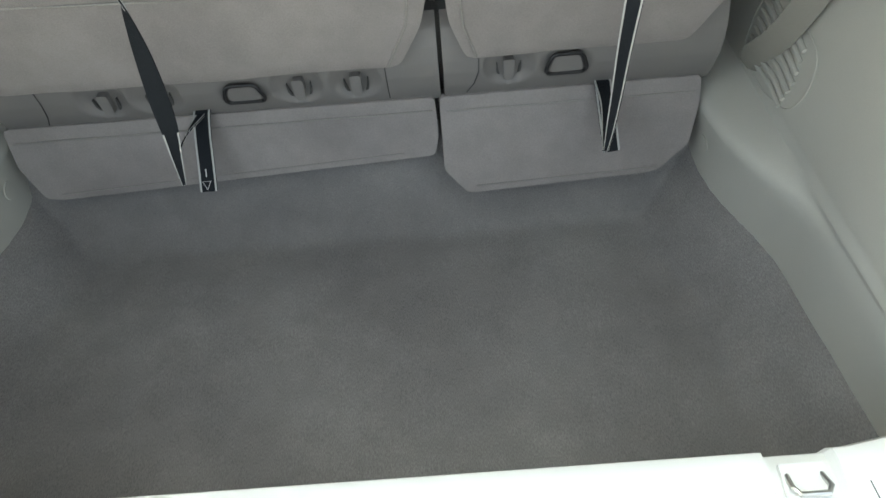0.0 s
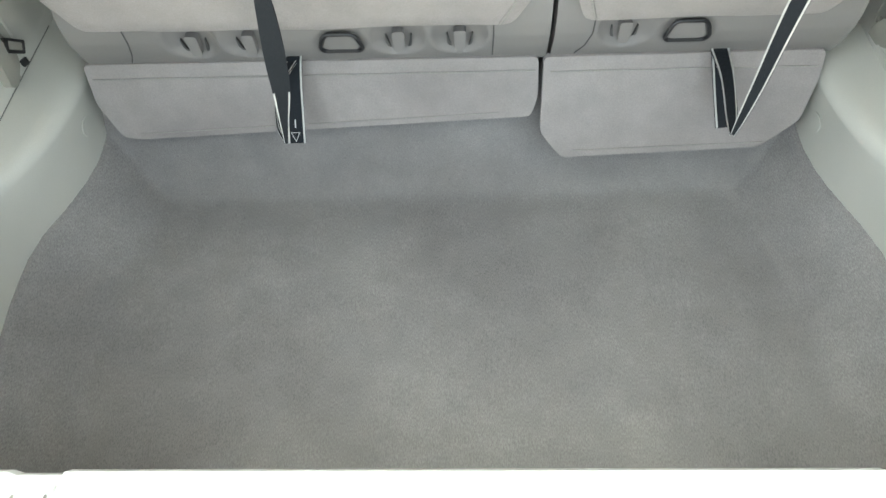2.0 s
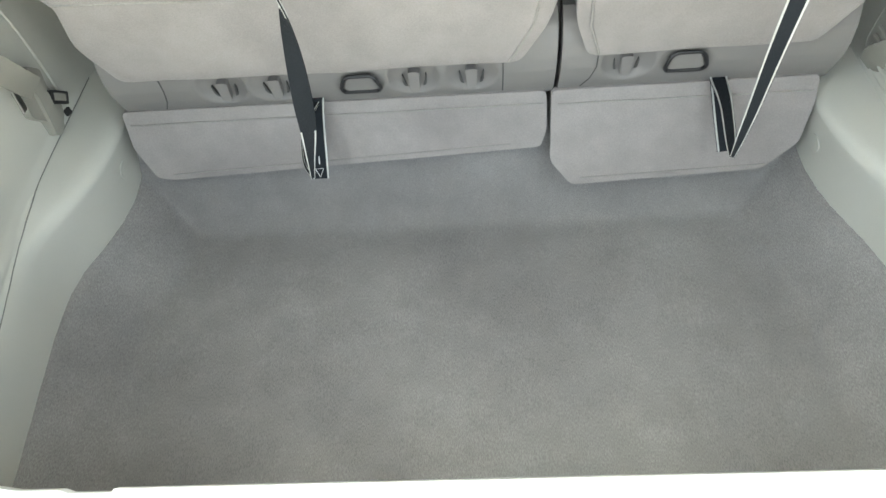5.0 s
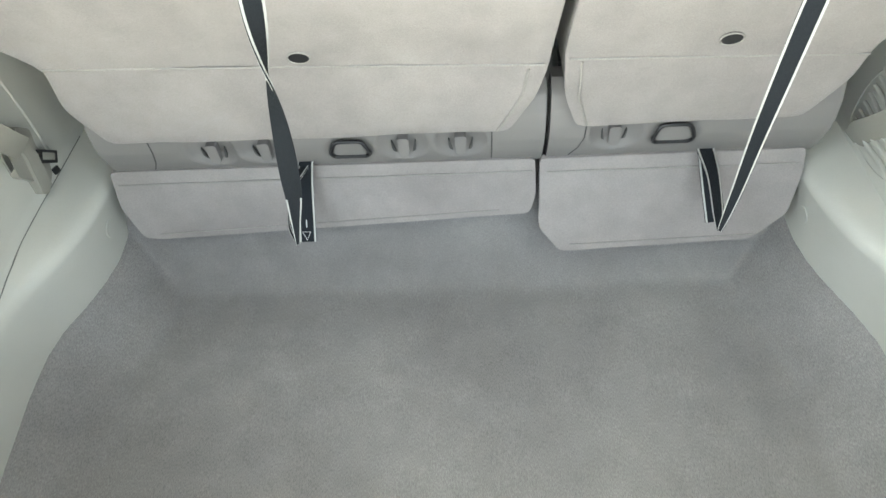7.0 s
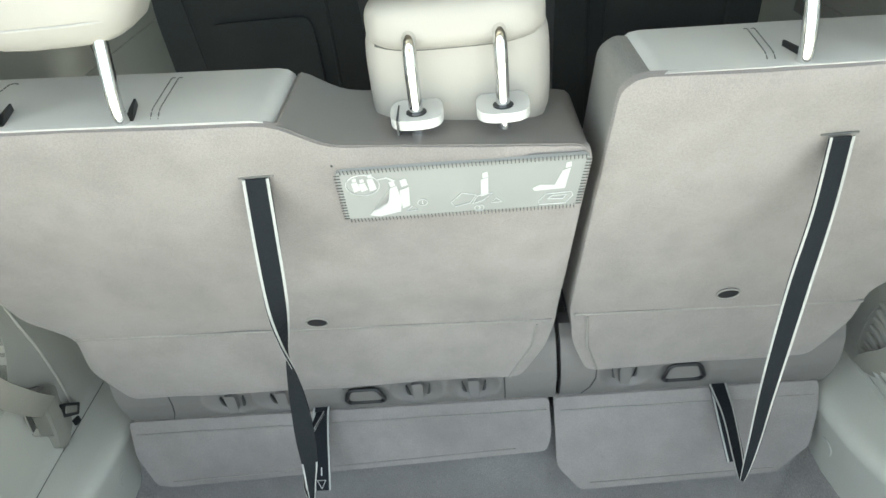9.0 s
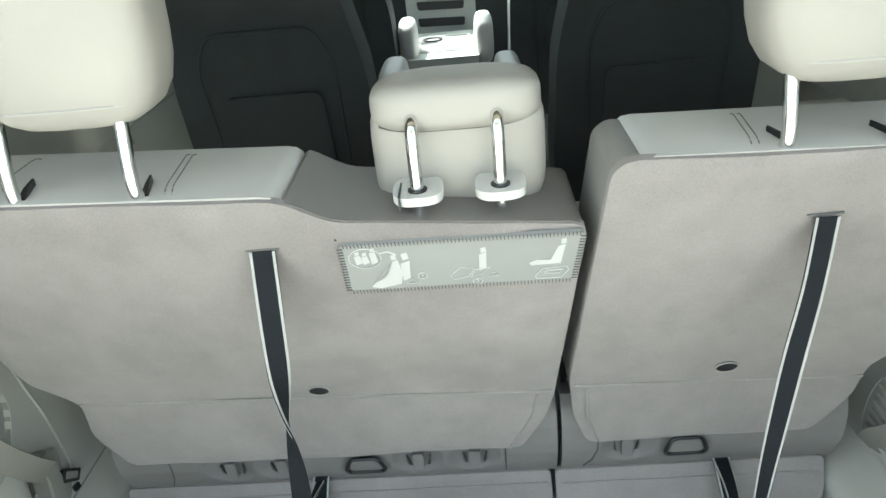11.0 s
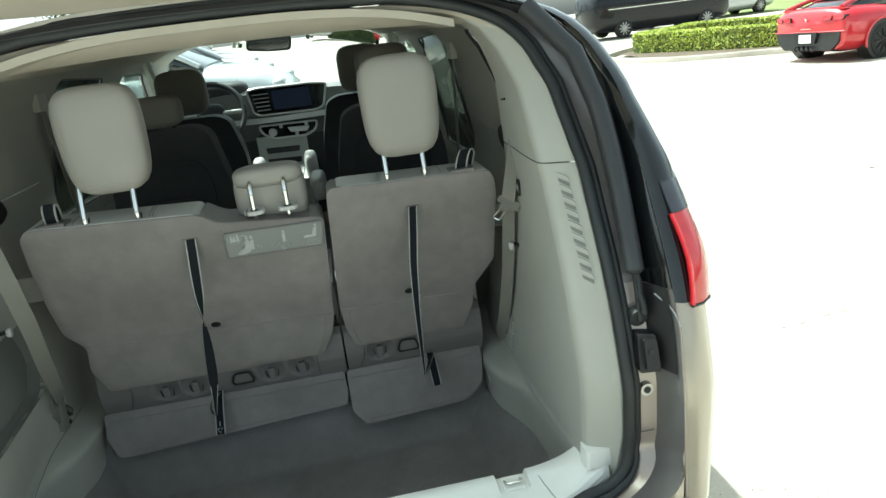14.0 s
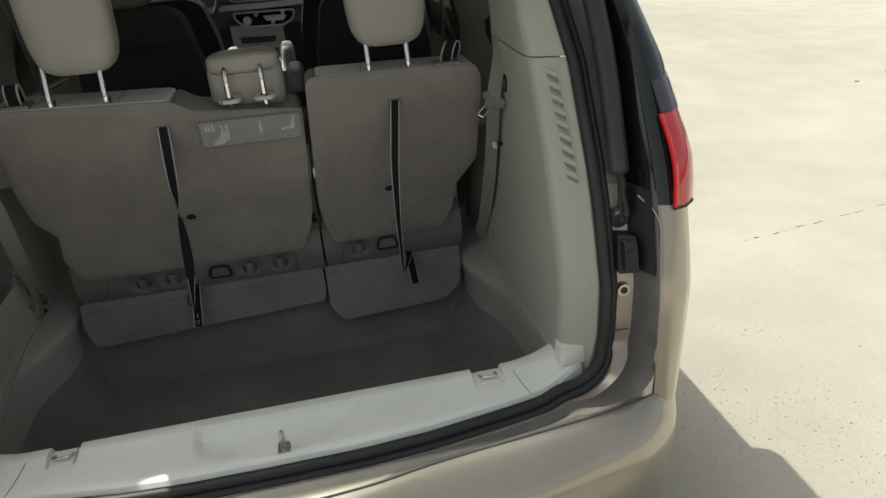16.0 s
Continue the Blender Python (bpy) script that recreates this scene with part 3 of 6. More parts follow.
cushion([(-0.228, 0.64), (0.03, 0.64), (0.072, 0.70), (0.088, 0.765), (0.113, 1.128), (-0.175, 1.157), (-0.228, 1.197)], -0.003, 0.150, VINYL, seat_l, "taupe vinyl centre section")
cushion([(0.16, 0.64), (0.51, 0.64), (0.552, 0.715), (0.556, 0.778), (0.628, 0.88), (0.632, 1.12), (0.628, 1.165), (0.612, 1.198), (0.16, 1.213)], 0, 0.132, LEATHER, seat_r, "pale grey leather cushion")
cushion([(0.148, 0.64), (0.175, 0.64), (0.175, 1.205), (0.152, 1.212), (0.134, 1.197), (0.113, 0.79), (0.121, 0.70)], -0.004, 0.126, MESHCLOTH, seat_r, "woven grey side bolster")
# seat cushions ahead of the backs
part("seat_cushion", box(-0.68, 0.10, 1.08, 1.50, 0.66, 0.82, 0.05, 3), LEATHER, seat_l, "pale grey leather seat cushion")
part("seat_cushion", box(0.14, 0.60, 1.08, 1.50, 0.66, 0.82, 0.05, 3), LEATHER, seat_r, "pale grey leather seat cushion")

# felt seams and the flap over the hinge
def seam(name, pts, seat, mat=FELTEDGE, r=0.0022):
    part(name, tube(pts, r, 6), mat, seat)


def back_pt(u, v, d=-0.002):
    return on_back(u, v, d)


seam("seam", [back_pt(x, 0.806 - 0.033 * (x + 0.655) / 0.73, -0.001) for x in np.linspace(-0.665, 0.083, 24)], seat_l)
seam("seam", [back_pt(x, 0.781 - 0.014 * (x - 0.12) / 0.44, -0.001) for x in np.linspace(0.118, 0.556, 16)], seat_r)
seam("seam", [back_pt(u, v, -0.001) for u, v in ((0.060, 0.765), (0.052, 0.71), (0.015, 0.628))], seat_l)
seam("seam", [back_pt(u, v, -0.001) for u, v in ((0.138, 0.775), (0.142, 0.70), (0.162, 0.634))], seat_r)
FLAP_L = [(-0.712, 0.527), (0.086, 0.524), (0.089, 0.450), (0.078, 0.410), (-0.655, 0.377), (-0.690, 0.382), (-0.716, 0.45)]
FLAP_R = [(0.095, 0.524), (0.572, 0.526), (0.573, 0.48), (0.560, 0.405), (0.500, 0.357), (0.137, 0.342), (0.095, 0.392)]
for seat, out, k in ((seat_l, FLAP_L, 0.23), (seat_r, FLAP_R, 0.37)):
    flap = part("lower_flap", slab(rounded(out, 0.010, 3), lambda u, v, d, k=k: (u, 0.985 - (0.525 - v) * k + d - 0.002 * noise.noise((u * 8, v * 8, 1)), v), 0.011, 0.004), BACKFELT, seat, "grey felt flap over the seat hinge")
    x0, x1 = min(p[0] for p in out), max(p[0] for p in out)
    part("binding", tube([(x, 0.985 - (0.525 - 0.500) * k - 0.0005, 0.500 + 0.0005 * math.sin(40 * x)) for x in np.linspace(x0 + 0.012, x1 - 0.008, 30)], 0.0018, 6), FELTEDGE, flap)
    zb, up = (0.389, 0.030) if seat is seat_l else (0.356, 0.010)
    part("binding", tube([(x0 + 0.06 + (x1 - x0 - 0.13) * t, 0.985 - (0.525 - zb - up * t) * k - 0.0005, zb + up * t) for t in np.linspace(0, 1, 20)], 0.0014, 6), FELTEDGE, flap)


# moulded base with bag hooks and release handles
def dish(x, z, dishes):
    """Depth of the rounded hollows that hold hooks and handles."""
    d = 0.0
    for hx, hz, w, h, deep in dishes:
        r = ((x - hx) / w) ** 2 + ((z - hz) / h) ** 2
        d = max(d, deep * max(0.0, 1 - r) ** 0.8)
    return d


def base_panel(seat, x0, x1, seams, dishes):
    rows = []
    prof = ((0.50, 1.02), (0.515, 0.996), (0.53, 0.988), (0.555, 0.977), (0.585, 0.968), (0.61, 0.966), (0.64, 0.969), (0.67, 0.98), (0.69, 1.0))
    for x in np.linspace(x0, x1, round((x1 - x0) / 0.0045)):
        rows.append([(x, lerp(prof, z) + dish(x, z, dishes), z) for z in np.linspace(0.50, 0.69, 40)])
    p = part("base_panel", sheet(rows, 0.03, (0, 1, 0)), PLASTIC, seat, "grey moulded plastic seat base")
    for x in seams:
        part("panel_joint", tube([(x - 0.022 * abs((0.6 - z) / 0.07) ** 2 * (1 if x < -0.3 else 0 if x < 0.1 else 1), y - 0.001, z) for y, z in ((0.9885, 0.53), (0.9772, 0.555), (0.9682, 0.585), (0.966, 0.61), (0.969, 0.64))], 0.0011, 6), DARKTHREAD, p)
    return p


def bag_hook(base, x, up=0.0):
    # a tongue standing in its hollow, open below on both sides
    tongue = rounded([(x - 0.0085, 0.548 + up), (x + 0.0085, 0.548 + up), (x + 0.0105, 0.592 + up), (x - 0.0105, 0.592 + up)], 0.006, 4)
    h = part("bag_hook", slab(tongue, lambda u, v, d: (u, 0.9725 + 0.10 * (0.60 + up - v) + d, v), 0.014, 0.005, 3), PLASTIC, base, "grey bag hook")
    for s in (-1, 1):
        cx = x + s * 0.0165
        gap = rounded([(cx - s * 0.004, 0.546 + up), (cx + s * 0.001, 0.546 + up), (cx + s * 0.0050, 0.562 + up), (cx + s * 0.0055, 0.580 + up), (cx + s * 0.0040, 0.581 + up), (cx + s * 0.0008, 0.563 + up)], 0.0015)
        part("slot", slab(gap, lambda u, v, d: (u, 0.9805 + 0.42 * max(0, 0.570 + up - v) + d, v), 0.006, 0.001), DARKTHREAD, h, "dark slot")
    return h


def release_handle(base, x, z):
    r = [(x - 0.031, z - 0.017), (x + 0.031, z - 0.017), (x + 0.036, z - 0.005), (x + 0.026, z + 0.026), (x - 0.026, z + 0.026), (x - 0.036, z - 0.005)]
    y = lambda v: 0.9665 + 0.42 * max(0, 0.585 - v)
    h = part("release_handle", tube([(u, y(v) - 0.006, v) for u, v in rounded(r, 0.012)], 0.0034, 8, closed=True), BLACKPL, base, "black ring-shaped release handle")
    part("insert", slab(rounded(inset(r, 0.006), 0.010), lambda u, v, d: (u, y(v) - 0.004 + d, v), 0.006, 0.002), PLASTIC, h, "grey handle insert")


def inset(outline, by):
    c = Vector((sum(p[0] for p in outline) / len(outline), sum(p[1] for p in outline) / len(outline)))
    return [tuple(c + (Vector(p) - c) * (1 - by / max((Vector(p) - c).length, 0.01))) for p in outline]


HOOKS_L, HOOKS_R = (-0.497, -0.402, -0.151, -0.049), (0.221,)
base_l = base_panel(seat_l, -0.70, 0.098, (-0.60, 0.006), [(x, 0.584, 0.046, 0.046, 0.022) for x in HOOKS_L] + [(-0.246, 0.578, 0.046, 0.032, 0.008)])
base_r = base_panel(seat_r, 0.106, 0.585, (0.168,), [(x, 0.592, 0.046, 0.046, 0.022) for x in HOOKS_R] + [(0.319, 0.588, 0.048, 0.034, 0.008)])
for x in HOOKS_L:
    bag_hook(base_l, x)
for x in HOOKS_R:
    bag_hook(base_r, x, 0.008)
release_handle(base_l, -0.246, 0.574)
release_handle(base_r, 0.319, 0.585)
part("support_frame", box(-0.68, 0.09, 1.03, 1.10, 0.44, 0.70, 0.01), BLACKPL, seat_l, "black steel underframe")
part("support_frame", box(0.12, 0.58, 1.03, 1.10, 0.44, 0.70, 0.01), BLACKPL, seat_r, "black steel underframe")


# headrests
def headrest(seat, x, y, z0, w, h, d, crease, label):
    bm = pillow(w, h, d, power=4.2)
    for v in bm.verts:
        t = v.co.z / h
        v.co.x *= 1.0 - 0.10 * (1 - t) ** 2 if crease else 1.0
        v.co.y += 0.010 * (1 - (2 * v.co.x / w) ** 2) * (1 if v.co.y > 0 else -0.3)
    ob = part("headrest", move(bm, Matrix.Translation((x, y, z0))), HEADLEATHER, seat, label)
    return ob


hr_l = headrest(seat_l, -0.430, 0.80, 1.288, 0.226, 0.290, 0.105, True, "cream leather headrest")
hr_r = headrest(seat_r, 0.380, 0.79, 1.275, 0.226, 0.285, 0.105, True, "cream leather headrest")
hr_m = headrest(seat_l, -0.028, 0.880, 1.115, 0.210, 0.168, 0.085, False, "cream leather centre headrest")
for ob, x, y, z, w in ((hr_l, -0.430, 0.752, 1.315, 0.155), (hr_r, 0.380, 0.742, 1.302, 0.155)):
    part("seam", tube([(x + u * w / 2, y + 0.016 * abs(u) ** 5 - 0.001, z) for u in np.linspace(-1, 1, 15)], 0.0014, 6), PALETHREAD, ob)
part("seam", tube([(-0.030 + u * 0.088, 0.834 + 0.010 * abs(u) ** 4, 1.236 + 0.006 * abs(u) ** 4) for u in np.linspace(-1, 1, 15)], 0.0016, 6), DARKTHREAD, hr_m)
part("top_pad", move(pillow(0.200, 0.062, 0.105, power=3.6), Matrix.Translation((-0.028, 0.872, 1.232))), HEADLEATHER, hr_m, "cream leather pad")


def post_pair(seat, xs):
    for x in xs:
        part("headrest_post", tube(curve([(x, 0.783, 1.195), (x, 0.761, 1.212), (x, 0.758, 1.235), (x, 0.773, 1.29), (x, 0.79, 1.34)]), 0.0078, 12), CHROME, seat, "chrome headrest post")
        zt = (1.199 + (-0.225 - x) * 0.0585 if x < 0 else 1.2145 - (x - 0.15) * 0.034) + 0.0088
        crest = zt + 0.0012
        edge = back_y(zt - 0.0088) + 0.0095
        dip = lambda v: 0.0335 * (1 - math.sqrt(max(0.0, 1 - max(0.0, 1 - (v - edge) / 0.036) ** 2)))
        notch = [(x - 0.006, edge + 0.004), (x + 0.009, edge + 0.004), (x + 0.0095, edge + 0.014), (x + 0.006, edge + 0.030), (x - 0.001, edge + 0.056), (x - 0.0035, edge + 0.056), (x + 0.001, edge + 0.030), (x + 0.001, edge + 0.016)]
        part("post_slot", slab(rounded(notch, 0.001), lambda u, v, d: (u, v, crest + 0.03 * (v - edge) - dip(v) - d), 0.014, 0.0), BLACKPL, seat, "dark notch in the seat top")


post_pair(seat_l, (-0.519, -0.382))
post_pair(seat_r, (0.314, 0.425))
for x in (-0.078, 0.018):
    part("headrest_post", tube(curve([(x, 0.805, 1.15), (x, 0.803, 1.190), (x, 0.803, 1.224), (x, 0.815, 1.250), (x, 0.85, 1.260)]), 0.0078, 12), CHROME, seat_l, "chrome headrest post")
    p = part("post_collar", slab(rounded([(x - 0.0295, 0.783), (x + 0.0295, 0.783), (x + 0.0295, 0.840), (x - 0.0295, 0.840)], 0.024, 6), lambda u, v, d: (u, v, 1.1625 + 0.07 * (v - 0.757) + d), 0.0105, 0.005, 4), LEATHER, seat_l, "pale grey plastic post collar")
    part("collar_hole", tube([(x, 0.804, 1.162), (x, 0.804, 1.1775)], 0.0115, 14), BLACKPL, p)
    if x < 0:
        part("button_joint", box(x - 0.0215, x - 0.0195, 0.782, 0.830, 1.160, 1.1778, 0.0), DARKTHREAD, p)

# stitching across the leather tops, joint between leather and vinyl
for seat, xs in ((seat_l, (-0.354, -0.346, -0.555)), (seat_r, (0.288, 0.280, 0.475))):
    for x in xs:
        zt = 1.199 + (-0.225 - x) * 0.0585 if seat is seat_l else 1.2145 - (x - 0.15) * 0.034
        deep = 0.150 if seat is seat_l else 0.132
        slant = -0.014 if x in (-0.354, -0.346) else 0.014 if x in (0.288, 0.280) else 0.0
        for k in range(17):
            a, b = 0.004 + k * 0.0078, 0.004 + k * 0.0078 + 0.0052
            pts = []
            for d in (a, b):
                drop = 0.036 * (1 - math.sqrt(max(0.0, 1 - max(0.0, 1 - d / 0.036, 1 - (deep - d) / 0.036) ** 2)))
                pts.append((x + slant * d / deep, back_y(zt) + 0.0095 + d, zt + 0.0080 + 0.03 * d - drop * 0.93))
            part("stitch", tube(pts, 0.0007, 4), JOINT, seat)
for x, z0 in ((-0.176, 1.1575),):
    part("seam", tube([(x, back_y(z0) + 0.0075 + d, z0 + 0.005 + 0.03 * d - 0.036 * (1 - math.sqrt(max(0.0, 1 - max(0.0, 1 - d / 0.036) ** 2)))) for d in np.linspace(0.001, 0.11, 12)], 0.0014, 6), DARKTHREAD, seat_l)

# fold-release pull loops on the outer shoulders
for seat, x, lean in ((seat_l, -0.608, 0.0), (seat_r, 0.535, 0.022)):
    zt = 1.222 if seat is seat_l else 1.205
    plate = part("loop_plate", box(x - 0.036, x + 0.036, 0.750, 0.812, zt - 0.004, zt + 0.0085, 0.006), VINYL, seat, "taupe plastic loop plate")
    path = [(x, 0.775, zt + 0.004), (x + lean * 0.3, 0.772, zt + 0.035), (x + lean, 0.785, zt + 0.058), (x + lean * 1.6, 0.805, zt + 0.045), (x + lean * 1.2, 0.812, zt + 0.006)]
    pts = curve(path, 5)
    part("pull_loop", band([(p + Vector((-0.016, 0, 0)), p + Vector((0.016, 0, 0))) for p in pts]), WEBBING, plate, "black pull loop")
    for s in (-1, 1):
        part("loop_edge", band([(p + Vector((s * 0.016 - 0.0022, -0.001, 0)), p + Vector((s * 0.016 + 0.0022, -0.001, 0))) for p in pts], 0.0018), WEBEDGE, plate, "white stitched edge")

# round access holes in the felt
for seat, x in ((seat_l, -0.277), (seat_r, 0.343)):
    z = 0.812
    ring = [(x + 0.0165 * math.cos(a), z + 0.0125 * math.sin(a)) for a in np.linspace(0, 2 * math.pi, 22)[:-1]]
    p = part("access_hole", slab(ring, lambda u, v, d: on_back(u, v, -0.0032 + d), 0.004, 0.0), BLACKPL, seat, "dark round access hole")
    part("hole_rim", tube([on_back(u, v, -0.003) for u, v in ring], 0.0016, 6, closed=True), FELTEDGE, p)


# straps: dark webbing with white stitched edges
def strap(name, seat, rows, label, plain=None):
    """rows: (centre, half width vector); the band and its two pale edges, left off where the twist shows the plain side."""
    cs = curve([r[0] for r in rows], 6)
    ws = curve([r[1] for r in rows], 6)
    s = part(name, band([(c - w, c + w) for c, w in zip(cs, ws)], 0.0012), WEBBING, seat, label)
    n = len(cs)
    runs = [(0, n)] if plain is None else [(0, plain[0] * 6), (plain[1] * 6, n)]
    for k in (-1, 1):
        for a, b in runs:
            part("strap_edge", band([(c + k * w * 0.88 - w * 0.11, c + k * w * 0.88 + w * 0.11) for c, w in list(zip(cs, ws))[a:b]], 0.0019), WEBEDGE, s, "white stitched edge")
    return s


W = 0.0155
strap("pull_strap", seat_l, [((-0.2635, 0.770, 1.128), (W, 0, 0)), ((-0.268, 0.757, 1.04), (W * 0.97, W * 0.15, 0)), ((-0.272, 0.748, 0.965), (W * 0.72, W * 0.6, 0)), ((-0.274, 0.745, 0.915), (W * 0.15, W * 0.9, 0)), ((-0.276, 0.744, 0.865), (-W * 0.5, W * 0.7, 0)),
      ((-0.279, 0.743, 0.805), (-W * 0.8, W * 0.25, 0)), ((-0.284, 0.742, 0.735), (-W * 0.9, 0, 0)), ((-0.289, 0.742, 0.68), (-W * 0.75, -W * 0.1, 0)), ((-0.298, 0.742, 0.625), (-W * 0.4, -W * 0.2, 0)), ((-0.305, 0.743, 0.580), (-W * 0.18, -W * 0.1, 0))],
      "black pull strap with white stitched edges, twisted once", (4, 7))
strap("strap_return", seat_l, [((-0.305, 0.744, 0.579), (W * 0.12, 0, W * 0.1)), ((-0.326, 0.79, 0.574), (W * 0.14, 0, W * 0.3)), ((-0.342, 0.88, 0.556), (W * 0.2, 0, W * 0.3)), ((-0.338, 0.985, 0.5325), (W * 0.6, 0, 0))], "black strap running back under the seat")
strap("strap_tail", seat_l, [((-0.336, 0.992, 0.536), (W, 0, 0)), ((-0.336, 0.976, 0.536), (W, 0, 0)), ((-0.337, 0.945, 0.508), (W, 0, 0)), ((-0.337, 0.910, 0.470), (W, 0, 0)), ((-0.337, 0.878, 0.436), (W, 0, 0))], "black strap end marked with a white arrow")
WR = 0.0134
strap("pull_strap", seat_r, [((0.377, 0.770, 1.121), (WR, 0, 0)), ((0.366, 0.752, 1.04), (WR, 0, 0)), ((0.355, 0.743, 0.95), (WR * 0.94, -WR * 0.25, 0)), ((0.349, 0.740, 0.85), (WR * 0.76, -WR * 0.45, 0)), ((0.346, 0.740, 0.76), (WR * 0.58, -WR * 0.52, 0)),
      ((0.345, 0.740, 0.68), (WR * 0.44, -WR * 0.46, 0)), ((0.344, 0.742, 0.62), (WR * 0.32, -WR * 0.34, 0)), ((0.343, 0.744, 0.580), (WR * 0.15, -WR * 0.2, 0))], "black pull strap with white stitched edges")
strap("strap_return", seat_r, [((0.343, 0.746, 0.580), (W * 0.3, 0, W * 0.1)), ((0.358, 0.80, 0.566), (W * 0.45, 0, W * 0.35)), ((0.380, 0.90, 0.547), (W * 0.65, 0, W * 0.2)), ((0.391, 0.980, 0.5315), (W, 0, 0))], "black strap running back under the seat")
strap("strap_tail", seat_r, [((0.391, 0.992, 0.534), (W, 0, 0)), ((0.392, 0.976, 0.526), (W, 0, 0)), ((0.392, 0.920, 0.495), (W, 0, 0)), ((0.391, 0.866, 0.468), (W * 0.95, W * 0.1, 0))], "black strap end")
for seat, x, z in ((seat_l, -0.2635, 1.129), (seat_r, 0.377, 1.122)):
    part("strap_slit", box(x - 0.020, x + 0.020, back_y(z) - 0.0012, back_y(z) + 0.004, z - 0.0006, z + 0.0012, 0.0005), JOINT, seat, "narrow slit in the felt")


def lettering(text, size, m, mat, parent, name="marking"):
    """Flat built-in letters as a thin mesh; text stands in the x-z plane of m."""
    c = bpy.data.curves.new("letters", "FONT")
    c.body, c.size, c.align_x, c.align_y, c.extrude = text, size, "CENTER", "CENTER", 0.0002
    ob = bpy.data.objects.new("letters", c)
    me = bpy.data.meshes.new_from_object(ob)
    me.transform(m)
    me.materials.append(mat)
    bpy.data.objects.remove(ob)
    o = new(name, me)
    o.parent = parent
    return o


strap_tail = [o for o in seat_l.children if o.name.startswith("strap_tail")][0]
TAIL = Matrix.Translation((-0.337, 0.8905, 0.4545 + 0.0035)) @ Matrix.Rotation(radians(46), 4, "X")
lettering("1", 0.021, Matrix.Translation((0, 0.006, 0.006)) @ TAIL, LABELINK, strap_tail)
part("marking", tube([TAIL @ Vector(p) for p in ((-0.008, -0.006, 0), (0.007, -0.006, 0), (0, -0.021, 0))], 0.0011, 5, closed=True), LABELINK, strap_tail)

# instruction label sewn to the centre section
LAB = [(-0.174, 1.130), (0.110, 1.125), (0.102, 1.043), (-0.178, 1.047)]


def on_label(u, v, lift=0.0045):
    """A place on the label: u from 0 to 1 across, v from 0 to 1 downwards."""
    a = Vector(LAB[0]).lerp(Vector(LAB[1]), u)
    b = Vector(LAB[3]).lerp(Vector(LAB[2]), u)
    p = a.lerp(b, v)
    return Vector(on_back(p.x, p.y, -lift))


label = part("instruction_label", slab(rounded(LAB, 0.008), lambda u, v, d: on_back(u, v, -0.0040 + d), 0.006, 0.001), LABELCLOTH, seat_l, "grey sewn label with white folding pictures")
threads = []
for k in range(64):
    u = 0.02 + 0.96 * k / 63
    for v in (0.005, 0.995):
        threads.append(tube([on_label(u - 0.001, v - 0.035, 0.0052), on_label(u + 0.002, v + 0.035, 0.0052)], 0.0006, 4))
for k in range(16):
    v = 0.06 + 0.88 * k / 15
    for u in (0.004, 0.996):
        threads.append(tube([on_label(u - 0.012, v, 0.0052), on_label(u + 0.012, v, 0.0052)], 0.0006, 4))
part("stitching", merge(*threads), DARKTHREAD, label, "dark whip stitching")


def picture(points, filled=True, r=0.0007):
    """One shape of the white print, in label fractions."""
    if filled:
        bm = bmesh.new()
        bm.faces.new([bm.verts.new(on_label(u, v, 0.0050)) for u, v in points])
        bmesh.ops.triangulate(bm, faces=bm.faces)
        return bm
    return tube([on_label(u, v, 0.0050) for u, v in points], r, 4, closed=True)


def oval(u, v, a, b, n=18):
    return [(u + a * math.cos(t), v + b * math.sin(t)) for t in np.linspace(0, 2 * math.pi, n + 1)[:-1]]


ink = [picture(oval(0.10, 0.27, 0.068, 0.20), False)]
for du, h in ((0.055, 0.0), (0.085, 0.02), (0.12, -0.06)):
    ink.append(picture([(du, 0.22 + h), (du + 0.025, 0.20 + h), (du + 0.034, 0.36), (du + 0.005, 0.40)]))
    ink.append(picture([(du + 0.006, 0.14 + h), (du + 0.022, 0.12 + h), (du + 0.024, 0.19 + h), (du + 0.006, 0.20 + h)]))
ink.append(picture([(0.16, 0.17), (0.20, 0.14), (0.235, 0.22), (0.225, 0.24), (0.20, 0.17), (0.16, 0.19)]))
ink.append(picture([(0.105, 0.90), (0.12, 0.83), (0.19, 0.66), (0.21, 0.36), (0.235, 0.33), (0.25, 0.62), (0.24, 0.86), (0.15, 0.94)]))
ink.append(picture([(0.245, 0.42), (0.285, 0.36), (0.282, 0.74), (0.25, 0.80)]))
ink.append(picture([(0.205, 0.24), (0.225, 0.22), (0.232, 0.32), (0.21, 0.34)]))
ink.append(picture([(0.25, 0.22), (0.275, 0.19), (0.282, 0.32), (0.255, 0.35)]))
ink.append(picture([(0.265, 0.86), (0.29, 0.76), (0.315, 0.86)], False))
ink.append(picture(oval(0.335, 0.70, 0.020, 0.065), False))
ink.append(picture([(0.455, 0.74), (0.50, 0.56), (0.56, 0.62), (0.535, 0.78), (0.47, 0.84)], False))
ink.append(picture([(0.545, 0.80), (0.565, 0.64), (0.63, 0.60), (0.59, 0.74)], False))
ink.append(picture([(0.575, 0.32), (0.605, 0.28), (0.61, 0.62), (0.58, 0.66)]))
ink.append(picture([(0.58, 0.19), (0.60, 0.17), (0.606, 0.27), (0.582, 0.29)]))
ink.append(picture([(0.62, 0.80), (0.645, 0.71), (0.67, 0.80)], False))
ink.append(picture(oval(0.575, 0.90, 0.020, 0.065), False))
